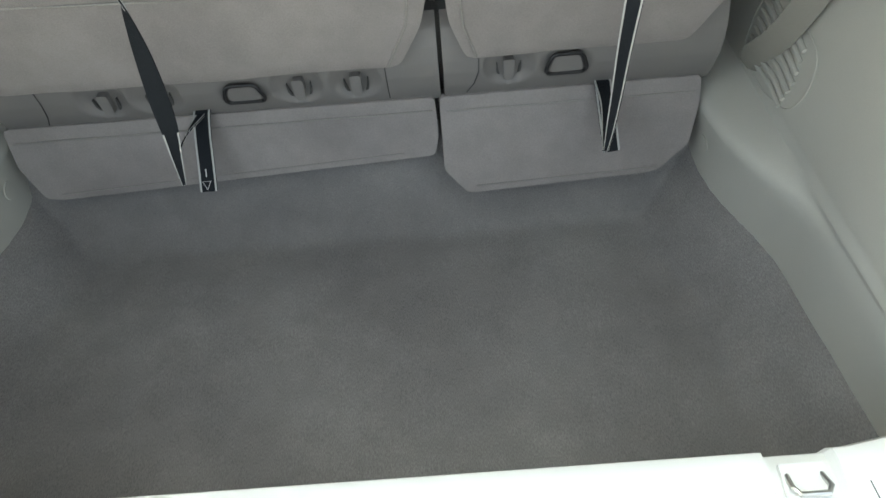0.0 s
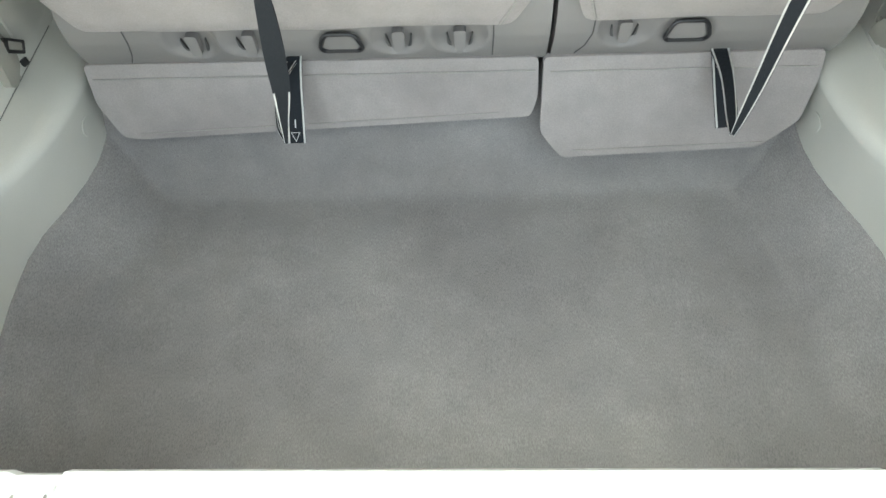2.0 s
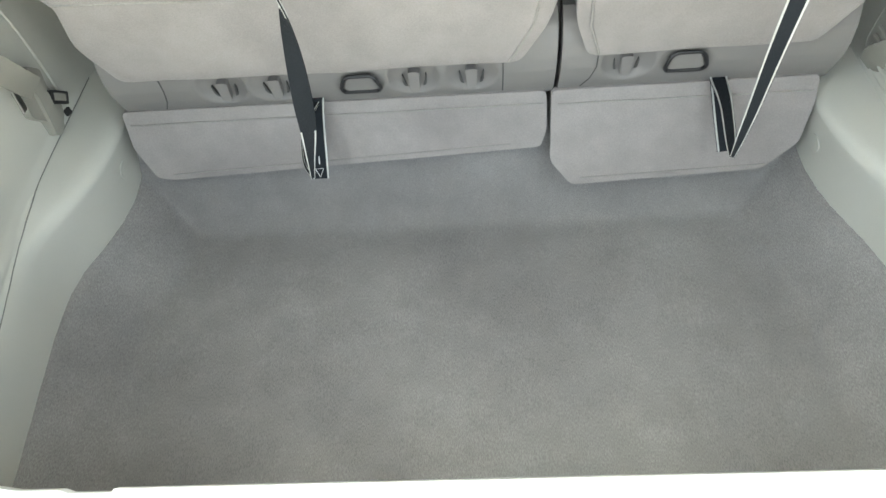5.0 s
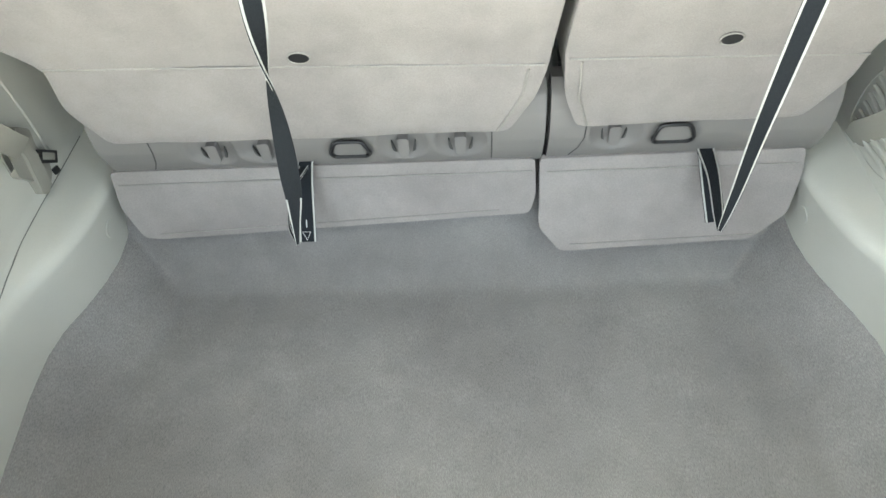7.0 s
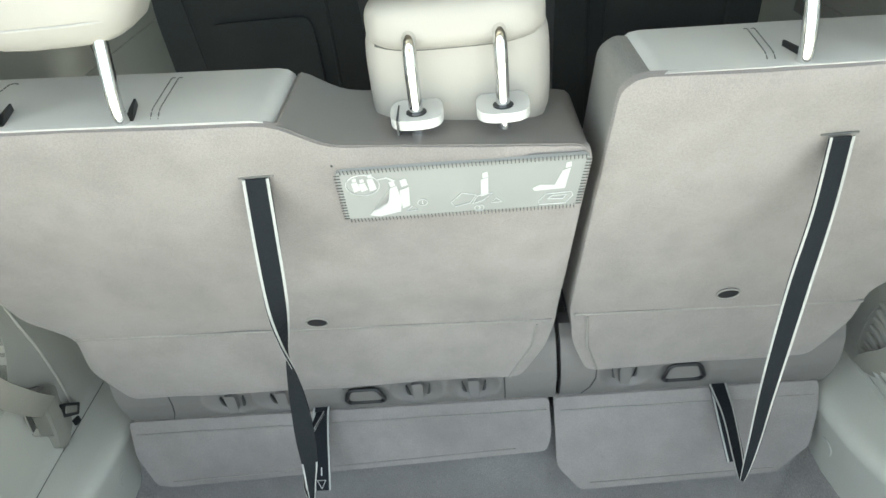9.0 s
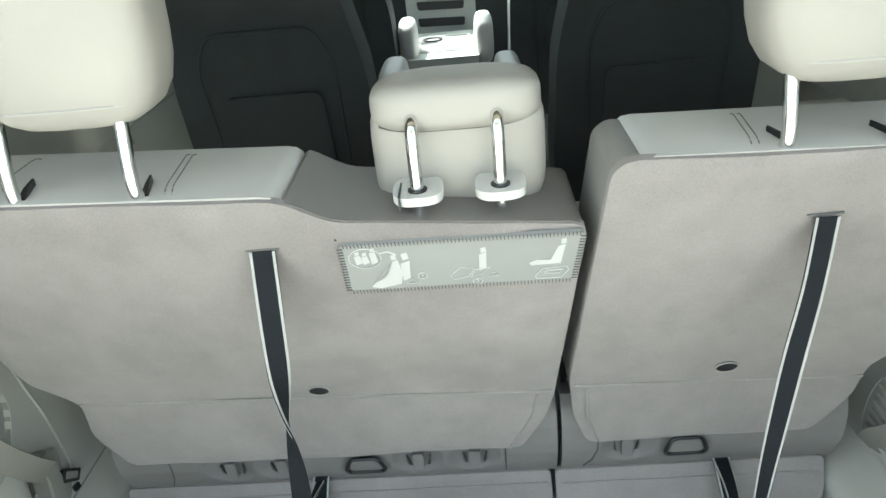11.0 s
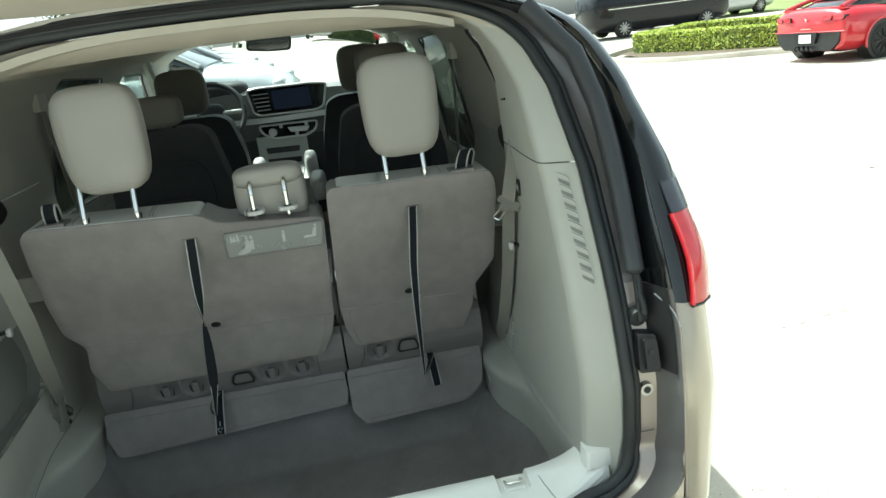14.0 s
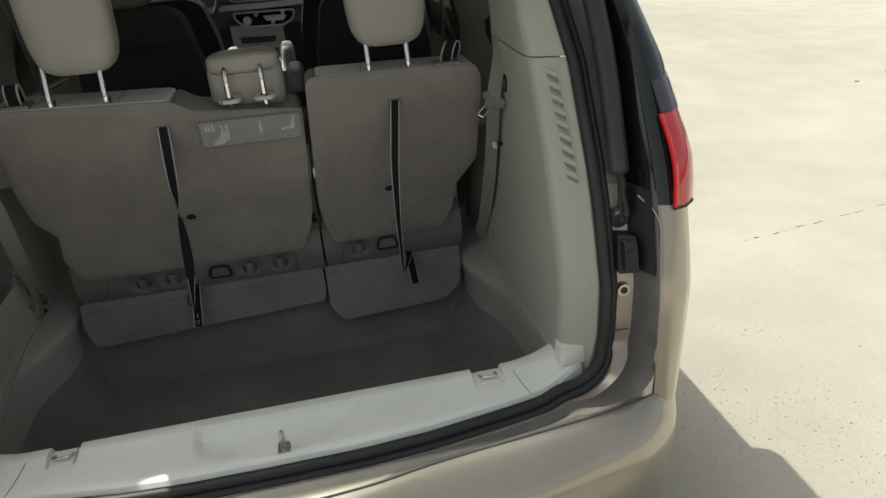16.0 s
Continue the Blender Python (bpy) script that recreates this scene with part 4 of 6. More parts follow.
ink.append(picture([(0.79, 0.56), (0.82, 0.50), (0.88, 0.52), (0.90, 0.24), (0.93, 0.20), (0.925, 0.60), (0.80, 0.62)]))
ink.append(picture([(0.908, 0.10), (0.928, 0.08), (0.932, 0.18), (0.91, 0.20)]))
ink.append(picture([(0.825, 0.84), (0.85, 0.70), (0.955, 0.68), (0.965, 0.76), (0.94, 0.92), (0.83, 0.92)], False))
ink.append(picture([(0.86, 0.80), (0.88, 0.74), (0.94, 0.74), (0.925, 0.82)], False))
for shape in ink:
    part("pictogram", shape, LABELINK, label, "", 0)
for ch, u, v in (("1", 0.335, 0.70), ("2", 0.575, 0.90)):
    lettering(ch, 0.010, Matrix.Translation(on_label(u, v, 0.0052)) @ Matrix.Rotation(radians(90 + 22), 4, "X"), LABELINK, label)


# ---- van body ----
van = thing("minivan", "bronze minivan parked with its tailgate raised", "minivan")
RING = [0.60, 0.64, 0.70, 0.75, 0.8, 0.85, 0.9, 0.95, 1.0, 1.05, 1.1, 1.15, 1.2, 1.25, 1.3, 1.35, 1.4, 1.45, 1.5, 1.55, 1.6, 1.63, 1.66, 1.68, 1.70]
CORNER = ((0.7955, 0.1935, 0.568, 1.0, 0.0), (0.7915, 0.1925, 0.545, 0.95, 0.3), (0.780, 0.1905, 0.522, 0.80, 0.6), (0.760, 0.1845, 0.504, 0.55, 0.85), (0.732, 0.176, 0.4925, 0.25, 1.0))


def ring(off, back, sign=1):
    """A line up one side of the opening, off metres outside the trim edge and set back by back."""
    return [(MID + sign * (rim_x(z) + off) + sway(rear_y(z)), rear_y(z) + back, z) for z in RING]


def top_line(off, back, z):
    return [(MID + u, 0.70 + back, z + off - 0.012 * (u / 0.40) ** 2) for u in np.linspace(0.38, -0.38, 9)]


def corner_line(off, back, sign=1):
    """The rounded lower corner, from the side towards the sill."""
    return [(MID + sign * (x + off * a) + sway(y), y + back * a - off * b, z - 0.3 * off * b) for x, y, z, a, b in CORNER]


def low_line(off, back, z):
    return [(x, lip_y(x) - off + back, z + 0.045 * (max(0.0, abs(x - MID) - 0.62) / 0.15) ** 2 - off * 0.3) for x in np.linspace(MID - 0.70, MID + 0.70, 33)]


def strip_loop(off, back, low_z):
    return curve(ring(off, back) + top_line(off, back, 1.70) + ring(off, back, -1)[::-1] + corner_line(off, back, -1) + low_line(off, back * 0.5, low_z) + corner_line(off, back)[::-1], 2)


part("weatherstrip", tube(strip_loop(0.014, -0.016, 0.476), 0.0155, 10, closed=True), RUBBER, van, "black rubber weatherstrip round the tailgate opening")
part("weatherstrip_lip", tube(strip_loop(0.036, -0.010, 0.470), 0.010, 8, closed=True), RUBBER, van, "black rubber sealing lip")


# flange between weatherstrip and outer skin, on both sides
def widen(z, a):
    """The gutter wall stands further out behind and above the lamps."""
    return lerp(((0.76, 0.0), (0.90, 0.012), (1.30, 0.012), (1.66, 0.006)), z) * max(0.0, min(1.0, (a - 0.086) / 0.03))


def flange(sign, z0, z1, pts):
    rows = []
    for z in np.linspace(z0, z1, max(4, round((z1 - z0) / 0.03))):
        h, r = rim_x(z), rear_y(z)
        rows.append([(MID + sign * (h + a + widen(z, a)) + sway(r), r + b, z) for a, b in pts])
    return sheet(rows)


FLOOR_PTS = ((0.030, 0.012), (0.040, -0.006), (0.060, -0.012), (0.086, -0.012))
WALL_PTS = ((0.086, -0.012), (0.094, -0.03), (0.104, -0.07), (0.114, -0.092))
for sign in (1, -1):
    part("door_flange", flange(sign, 0.985, 1.70, FLOOR_PTS), JAMBSHADE, van, "opening flange, bronze paint darkened for shade")
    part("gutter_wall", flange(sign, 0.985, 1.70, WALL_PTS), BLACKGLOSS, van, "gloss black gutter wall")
    # Black sheet set just off the gutter wall beside the strut bracket.
    part("gutter_sheet", flange(sign, 0.790, 0.985, [(a - 0.004, b) for a, b in ((0.086, -0.014), (0.093, -0.030), (0.105, -0.062), (0.112, -0.080))]), BLACKPL, van, "black sheet over the gutter wall")


def low_flange(off, back, boff, bz):
    """One line of the painted flange: down one side, round under the sill and up the other."""
    zs = (0.985, 0.95, 0.90, 0.85, 0.80, 0.75, 0.70, 0.66, 0.63, 0.60)
    half = [(rim_x(z) + off + widen(z, off), rear_y(z) + back, z) for z in zs]
    half += [(x + off * a, y + back * a - boff * b, z + (bz - 0.476) * b) for x, y, z, a, b in CORNER]
    half += [(x, lip_y(MID + x) - boff, bz + 0.045 * (max(0.0, x - 0.62) / 0.15) ** 2) for x in np.linspace(0.70, 0.0, 24)]
    return curve([(MID + x + sway(y) * min(1.0, x / 0.6), y, z) for x, y, z in half] + [(MID - x + sway(y) * min(1.0, x / 0.6), y, z) for x, y, z in half[:-1][::-1]], 2)


FLANGE = ((0.028, 0.012, 0.018, 0.462), (0.045, -0.008, 0.040, 0.458), (0.086, -0.012, 0.066, 0.462), (0.092, -0.028, 0.072, 0.472), (0.116, -0.092, 0.098, 0.4725))
part("low_flange", sheet([low_flange(*f) for f in FLANGE[:3]]), PAINTIN, van, "bronze painted flange round the lower opening")
part("low_gutter_wall", sheet([low_flange(*f) for f in FLANGE[2:]]), JAMBSHADE, van, "gutter wall round the lower opening, bronze darkened for shade")


def outer_edge(z):
    """Outer rear corner line of the body: half width where it turns to the flank, its y, and flank half width."""
    return (rim_x(z) if z > 0.6 else 0.80), rear_y(max(z, 0.72))


def corner_rows(sign, z0, z1, lift=0.0, n=None, full=True):
    rows = []
    for z in np.linspace(z0, z1, n or max(4, round((z1 - z0) / 0.03))):
        h, r = outer_edge(z)
        belly = 0.012 * math.sin(max(0.0, min(1.0, (z - 0.55) / 0.5)) * math.pi)
        o = lerp(((0.45, -0.018), (0.60, -0.010), (0.85, 0.0), (1.05, 0.006), (1.25, 0.0), (1.40, -0.022), (1.66, -0.04)), z)
        p = [(h + 0.116 + widen(z, 0.116), r - 0.092), (h + 0.130 + widen(z, 0.116) * 0.8, r - 0.101), (h + 0.149 + o * 0.4, r - 0.104), (h + 0.178 + o * 0.7, r - 0.096), (h + 0.207 + o, r - 0.072), (h + 0.225 + o, r - 0.028), (h + 0.233 + o + belly, r + 0.05)]
        if full:
            p += [(h + 0.240 + o + belly, r + 0.18), (h + 0.245 + o + belly, r + 0.45)]
        rows.append([(MID + sign * (a + lift) + sway(r), b - lift, z) for a, b in p])
    return rows


for sign in (1, -1):
    part("quarter_panel", sheet(corner_rows(sign, 0.44, 0.955)), PAINT, van, "bronze rear quarter panel")
    part("pillar_glass", sheet(corner_rows(sign, 1.210, 1.66)), BLACKGLOSS, van, "gloss black rear pillar panel")
    part("flank_behind_lamp", sheet([r[5:] for r in corner_rows(sign, 0.95, 1.215)]), PAINT, van)
    part("lamp_surround", sheet([r[:4] for r in corner_rows(sign, 0.955, 1.210)]), BLACKGLOSS, van, "gloss black lamp surround")
    rows = [[Vector(p) + (Vector(p) - Vector((MID, 1.0, p[2]))).normalized() * 0.016 * math.sin(math.pi * (0.12 + 0.80 * k / 13)) for p in r] for k, r in enumerate(corner_rows(sign, 0.952, 1.146, 0.004, 14, False))]
    lamp = part("tail_light", sheet([r[2:] for r in rows], 0.012, (0, 1, 0)), REDLENS, van, "red wrap-around tail light")
    caps = [[Vector(p) + (Vector(p) - Vector((MID, 1.0, p[2]))).normalized() * 0.010 * (1 - k / 6) for p in r] for k, r in enumerate(corner_rows(sign, 1.148, 1.214, 0.002, 6, False))]
    part("lens_cap", sheet([r[2:] for r in caps], 0.010, (0, 1, 0)), LENSTIP, lamp, "smoky lens tip")
    part("bright_edge", tube([Vector(r[2]) + Vector((0.001 * sign, -0.002, 0)) for r in rows], 0.005, 6), REDGLOW, lamp, "brighter red light bar")
    part("lens_gap", tube([Vector(p) + Vector((0, 0.002, -0.004)) for p in rows[0][2:]], 0.0045, 6), BLACKPL, lamp)
    # Steel tube draws the highlight along the bronze panel's rolled edge.
    gut = [s0 for s0 in curve([(rim_x(1.0) + 0.100, -0.050, 0.966), (rim_x(1.0) + 0.122, -0.080, 0.938), (rim_x(1.0) + 0.128, -0.100, 0.905)], 4)]
    part("panel_corner", tube([(MID + sign * q.x + sway(rear_y(q.z)), rear_y(q.z) + q.y, q.z) for q in gut], 0.0024, 6), STEEL, van, "rolled panel edge, its highlight drawn in steel")
    edge = [Vector(r[0]) + Vector((0, -0.002, 0)) for r in corner_rows(sign, 0.47, 0.955)]
    part("panel_edge", tube(edge, 0.003, 6), PAINTIN, van)
    # lift strut, its boot, bracket and bolt in the gutter
    s = lambda z, a, b: (MID + sign * (rim_x(z) + a - 0.006) + sway(rear_y(z)), rear_y(z) + b, z)
    strut = part("lift_strut", tube([s(1.015, 0.072, -0.044), s(1.022, 0.072, -0.045), s(1.2, 0.075, -0.064), s(1.3, 0.078, -0.080), s(1.4, 0.082, -0.098), s(1.52, 0.086, -0.122), s(1.64, 0.095, -0.155)], [0.015, 0.023, 0.024, 0.024, 0.024, 0.024, 0.024], 14), STRUT, van, "black tailgate lift strut")
    part("rod", tube([s(0.905, 0.068, -0.032), s(1.02, 0.072, -0.044)], 0.007, 10), BLACKPL, strut)
    part("cable_boot", tube([s(0.922 + 0.006 * k, 0.074 + 0.002 * math.sin(k * 0.6), -0.046) for k in range(16)], [0.0085 if k % 2 else 0.0065 for k in range(16)], 8), RUBBER, strut, "ribbed rubber cable boot")
    part("grommet", tube([s(0.912, 0.066, -0.010), s(0.908, 0.066, -0.028)], [0.027, 0.022], 14), RUBBER, strut, "round rubber grommet")
    br = part("strut_bracket", merge(slab(rounded([(0.042, 0.792), (0.091, 0.788), (0.093, 0.874), (0.050, 0.880)], 0.006), lambda u, v, d: s(v, u, -0.045 + d), 0.038, 0.004)), BLACKPL, van, "black strut bracket")
    part("bracket_cup", slab(rounded([(0.056, 0.800), (0.089, 0.800), (0.089, 0.868), (0.058, 0.870)], 0.004), lambda u, v, d: s(v, u, -0.058 + d), 0.016, 0.003), BLACKPL, br)
    part("bracket_slot", slab(rounded([(0.066, 0.836), (0.079, 0.836), (0.079, 0.848), (0.066, 0.848)], 0.002), lambda u, v, d: s(v, u, -0.0595 + d), 0.003, 0.0), RUBBER, br, "small dark hole")
    bolt = part("bumper_stop", tube([s(0.737, 0.064, -0.008), s(0.737, 0.064, -0.022)], [0.018, 0.016], 16), STEEL, van, "steel stop with a dark centre")
    part("stop_centre", tube([s(0.737, 0.064, -0.020), s(0.737, 0.064, -0.0235)], 0.009, 12), BLACKPL, bolt)
    part("flange_joint", tube([s(0.615, a, q - 0.001) for a, q in ((0.046, -0.0085), (0.06, -0.0125), (0.075, -0.0125), (0.086, -0.0125))], 0.001, 5), BLACKPL, van, "fine joint across the flange")

# flanks, roof, nose: the rest of the shell
for sign in (1, -1):
    def flank(z0, z1, y0, y1, pts=8):
        rows = []
        for z in np.linspace(z0, z1, 7):
            w = lerp(((0.25, 0.96), (0.5, 1.03), (0.9, 1.056), (1.1, 1.05), (1.25, 1.02), (1.45, 0.955), (1.66, 0.83)), z)
            rows.append([(MID + sign * (w - (0.10 * max(0, y - 3.2) / 1.3 if y > 3.2 else 0)), y, z) for y in np.linspace(y0, y1, pts)])
        return sheet(rows, 0.01, (-sign, 0, 0))
    part("body_side", flank(0.10, 1.12, 0.62, 4.3), PAINT, van, "bronze body side")
    part("upper_rail", flank(1.61, 1.68, 0.95, 3.1), PAINT, van, "bronze roof rail")
    for a, b in ((0.75, 0.86), (2.22, 2.42)):
        part("window_pillar", flank(1.12, 1.62, a, b, 3), BLACKGLOSS, van)
    for y in (0.95, 4.0):
        wheel = part("wheel", tube([(MID + sign * 0.85, y, 0.20), (MID + sign * 0.87, y, 0.20), (MID + sign * 1.0, y, 0.20), (MID + sign * 1.02, y, 0.20)], [0.31, 0.34, 0.34, 0.31], 28), RUBBER, van, "black tyre")
        part("rim", tube([(MID + sign * 0.95, y, 0.20), (MID + sign * 1.025, y, 0.20)], [0.22, 0.20], 24), STEEL, wheel, "alloy rim")
roof = [[(MID + u, y, 1.745 + 0.06 * min(1.0, max(0.0, (y - 0.8) / 0.9)) - 0.085 * (abs(u) / 0.72) ** 3 - 0.03 * max(0, 1.0 - y)) for u in np.linspace(-0.78, 0.78, 19)] for y in (0.69, 0.76, 0.9, 1.5, 2.2, 2.75)]
part("roof", sheet(roof, 0.02, (0, 0, 1)), PAINT, van, "bronze roof skin")
part("roof_lip", tube([(MID + u, 0.685, 1.722 - 0.05 * (abs(u) / 0.72) ** 3) for u in np.linspace(-0.70, 0.70, 15)], 0.016, 8), BLACKPL, van, "black roof edge")
hood = [[(MID + u, y, z - 0.10 * (abs(u) / 0.9) ** 3) for u in np.linspace(-0.88, 0.88, 13)] for y, z in ((3.62, 1.12), (3.9, 1.08), (4.4, 0.98), (4.65, 0.86), (4.78, 0.65), (4.78, 0.3))]
part("hood", sheet(hood, 0.02, (0, -0.5, -1)), PAINT, van, "bronze hood")
ceil = [[(MID + u, y, 1.676 + 0.072 * min(1.0, max(0.0, (y - 0.75) / 0.9)) - (0.05 + 0.045 * min(1.0, max(0.0, (y - 0.75) / 0.9))) * (abs(u) / 0.55) ** 3) for u in np.linspace(-0.60, 0.60, 19)] for y in np.linspace(0.665, 2.78, 20)]
tagged(link_mesh("ceiling", sheet(ceil, 0.02, (0, 0, 1)), HEADLINER), "beige cloth headliner", "headliner", kind="structure")
rows = []
for u in np.linspace(-0.70, 0.70, 57):
    zt = lerp(((0, 1.697), (0.38, 1.688), (0.44, 1.684), (0.575, 1.662), (0.655, 1.632), (0.71, 1.592)), abs(u))
    zb = min(zt - 0.018, 1.641 - 0.013 * (abs(u) / 0.5) ** 2)
    r = min(0.70, rear_y(zt + 0.008) + 0.004)
    rows.append([(MID + u, r, zt), (MID + u, r + 0.006, zt - 0.012), (MID + u, r + 0.05, 0.5 * zt + 0.5 * zb - 0.008), (MID + u, r + 0.10, zb + 0.001), (MID + u, r + 0.125, zb), (MID + u, r + 0.145, zb + 0.008), (MID + u, r + 0.15, zb + 0.05)])
part("header_trim", sheet(rows), HEADLINER, van, "beige rear header trim")
glass = sheet([[(MID + u, 2.76 + 0.89 * t, 1.745 - 0.615 * t - 0.02 * (u / 0.6) ** 2) for u in np.linspace(-0.66 - 0.08 * t, 0.66 + 0.08 * t, 9)] for t in np.linspace(0, 1, 6)])
ws = part("windscreen", glass, WINDSCREEN, van, "clear windscreen")
ws.visible_shadow = False
for sign in (1, -1):
    part("front_pillar", tube([(MID + sign * (0.66 + 0.10 * t), 2.74 + 0.92 * t, 1.70 - 0.59 * t) for t in np.linspace(0, 1, 6)], 0.032, 8), TRIM, van, "pale grey front pillar")

# rear bumper
EDGE = ((0, -0.035), (0.2, -0.02), (0.37, 0.009), (0.62, 0.036), (0.74, 0.050), (0.83, 0.064), (0.91, 0.082), (0.97, 0.118), (1.008, 0.175), (1.024, 0.26), (1.03, 0.42), (1.03, 0.70))
FACING = ((0, 0.0), (0.55, 0.04), (0.74, 0.10), (0.83, 0.18), (0.91, 0.40), (0.97, 0.70), (1.008, 0.90), (1.024, 0.985), (1.03, 1.0))
line = curve([(a, b, 0) for a, b in EDGE], 6)
rows = []
for z, out in ((0.470, 0.0), (0.466, 0.015), (0.458, 0.035), (0.443, 0.052), (0.420, 0.085), (0.39, 0.105), (0.36, 0.112), (0.28, 0.104), (0.18, 0.085), (0.06, 0.045)):
    half = []
    for q in line:
        nx = lerp(FACING, q.x)
        o = out * lerp(((0.6, 1.0), (0.85, 0.75), (0.97, 0.35), (1.03, 0.12)), q.x)
        half.append((q.x + o * nx, q.y - o * math.sqrt(max(0, 1 - nx * nx)), z))
    rows.append([(MID - x, y, zz) for x, y, zz in half[::-1]] + [(MID + x, y, zz) for x, y, zz in half[1:]])
bumper = part("rear_bumper", sheet(rows), PAINT, van, "bronze rear bumper with a flat step")


def resample(pts, n):
    """The line through pts, cut into n even steps."""
    pts = [Vector(p) for p in pts]
    run = [0.0]
    for a, b in zip(pts, pts[1:]):
        run.append(run[-1] + (b - a).length)
    out = []
    for k in range(n):
        t = run[-1] * k / (n - 1)
        i = max(i for i in range(len(run) - 1) if run[i] <= t + 1e-9)
        out.append(pts[i].lerp(pts[i + 1], min(1.0, (t - run[i]) / max(run[i + 1] - run[i], 1e-9))))
    return out


inner = [p for p in low_flange(*FLANGE[-1]) if p.x >= MID and p.z <= 0.605]
outer = [Vector((MID + q.x, q.y, 0.4705)) for q in line if q.x <= 0.925][::-1]
rows = [resample(inner, 50), [a.lerp(b, 0.5) + Vector((0, -0.002, 0.003)) for a, b in zip(resample(inner, 50), resample(outer, 50))], resample(outer, 50)]
for sg in (1, -1):
    part("step_fill", sheet([[(MID + sg * (p.x - MID), p.y, p.z) for p in row] for row in rows]), PAINT, van, "bronze step between bumper and opening")
    part("bumper_seam", tube([(MID + sg * (p.x - MID), p.y - 0.001, p.z + 0.001) for p in rows[2]], 0.0022, 6), JOINT, van)
part("underbody", box(MID - 0.84, MID + 0.84, 0.16, 0.60, 0.02, 0.185, 0.02), BLACKPL, van, "black underbody")

# raised tailgate: outer skin, beige lining with a pull cup, glass and latch
gate = thing("tailgate", "raised bronze tailgate with beige plastic lining", "tailgate")


def on_gate(u, s, d):
    """u across, s from hinge (0) to lower edge (1), d off the lining towards the outside."""
    return Vector((MID + u, 0.66 - 1.14 * s + 0.31 * d, 1.765 + 0.38 * s + 0.06 * math.sin(3.1 * s) + 0.95 * d))


def gate_skin(half, s0, s1, offset, hole=None):
    """A skin across the gate, half wide, with the window's rectangle (half share, s0, s1) left open."""
    us, ss = np.linspace(-1, 1, 25), np.linspace(s0, s1, 34)
    bm, v = bmesh.new(), {}
    for i in range(len(ss) - 1):
        for k in range(len(us) - 1):
            if hole and abs(us[k] + us[k + 1]) / 2 < hole[0] and hole[1] < (ss[i] + ss[i + 1]) / 2 < hole[2]:
                continue
            f = []
            for a, b in ((i, k), (i, k + 1), (i + 1, k + 1), (i + 1, k)):
                if (a, b) not in v:
                    v[a, b] = bm.verts.new(on_gate(us[b] * (half - 0.12 * ss[a]), ss[a], offset(us[b])))
                f.append(v[a, b])
            bm.faces.new(f)
    return bm


GATE_HOLE = (0.84, 0.09, 0.50)
part("outer_skin", gate_skin(0.74, -0.07, 1.0, lambda u: 0.10 - 0.03 * abs(u) ** 4, GATE_HOLE), PAINT, gate, "bronze outer panel")
part("lining", gate_skin(0.72, -0.03, 0.985, lambda u: 0.02 * abs(u) ** 4, GATE_HOLE), HEADLINER, gate, "beige moulded lining")
win = part("rear_window", sheet([[on_gate(u * (0.745 - 0.12 * q), q, 0.09 - 0.03 * abs(u) ** 4) for u in np.linspace(-0.87, 0.87, 15)] for q in np.linspace(0.07, 0.52, 9)]), REARGLASS, gate, "lightly tinted rear window")
reveal = [(u, q) for u, q in [(0.85, 0.09), (0.85, 0.50), (-0.85, 0.50), (-0.85, 0.09)]]
reveal = [(a[0] + (b[0] - a[0]) * k / 8, a[1] + (b[1] - a[1]) * k / 8) for a, b in zip(reveal, reveal[1:] + reveal[:1]) for k in range(8)]
reveal.append(reveal[0])
part("window_reveal", sheet([[on_gate(u * (0.74 - 0.12 * q), q, d) for d in (0.0, 0.085)] for u, q in reveal]), HEADLINER, win, "beige reveal round the window")
part("edge_band", merge(sheet([[on_gate(0.72 - 0.12 * s, s, 0.02), on_gate(0.735 - 0.12 * s, s, 0.075)] for s in np.linspace(0, 1, 12)]),
                        sheet([[on_gate(-0.72 + 0.12 * s, s, 0.02), on_gate(-0.735 + 0.12 * s, s, 0.075)] for s in np.linspace(0, 1, 12)]),
                        sheet([[on_gate(u, 0.985, 0.0), on_gate(u, 1.0, 0.10)] for u in np.linspace(-0.60, 0.60, 12)])), PAINTIN, gate)
# The cup is flat; its hollow shows only as shade in the grey.
cup = rounded([(0.10, 0.86), (0.36, 0.86), (0.38, 0.93), (0.08, 0.93)], 0.03, 4)
pc = part("pull_cup", slab(cup, lambda u, v, d: on_gate(u, v, -0.004 + d), 0.006, 0.001), POCKET, gate, "flat dark plate for the pull cup's shaded hollow")
part("cup_rim", tube([on_gate(u, v, -0.004) for u, v in cup], 0.006, 6, closed=True), HEADLINER, pc)
lt = part("latch", slab(rounded([(-0.09, 0.88), (0.07, 0.88), (0.09, 0.99), (-0.10, 0.99)], 0.02), lambda u, v, d: on_gate(u, v, -0.03 + d), 0.04, 0.008), BLACKPL, gate, "black latch housing")
for u in (-0.04, 0.03):
    part("latch_bolt", tube([on_gate(u, 0.94, -0.03), on_gate(u, 0.94, -0.036)], 0.012, 12), STEEL, lt)


# ---- details of the cargo side walls ----
def side_pt(sign, y, z, lift):
    return Vector((wall_x(sign, y, z, -lift), y, z))


# louvred vents in the rearward band of both side panels
def on_band(sign, x, z, lift):
    h = sign * (x - MID)
    e = lerp(((0.722, 0.045), (0.745, 0.032), (0.77, 0.020), (0.79, 0.010), (0.80, 0.0)), h)
    return Vector((x - sign * 0.35 * lift + sway(rear_y(z)), rear_y(z) + e - lift, z))


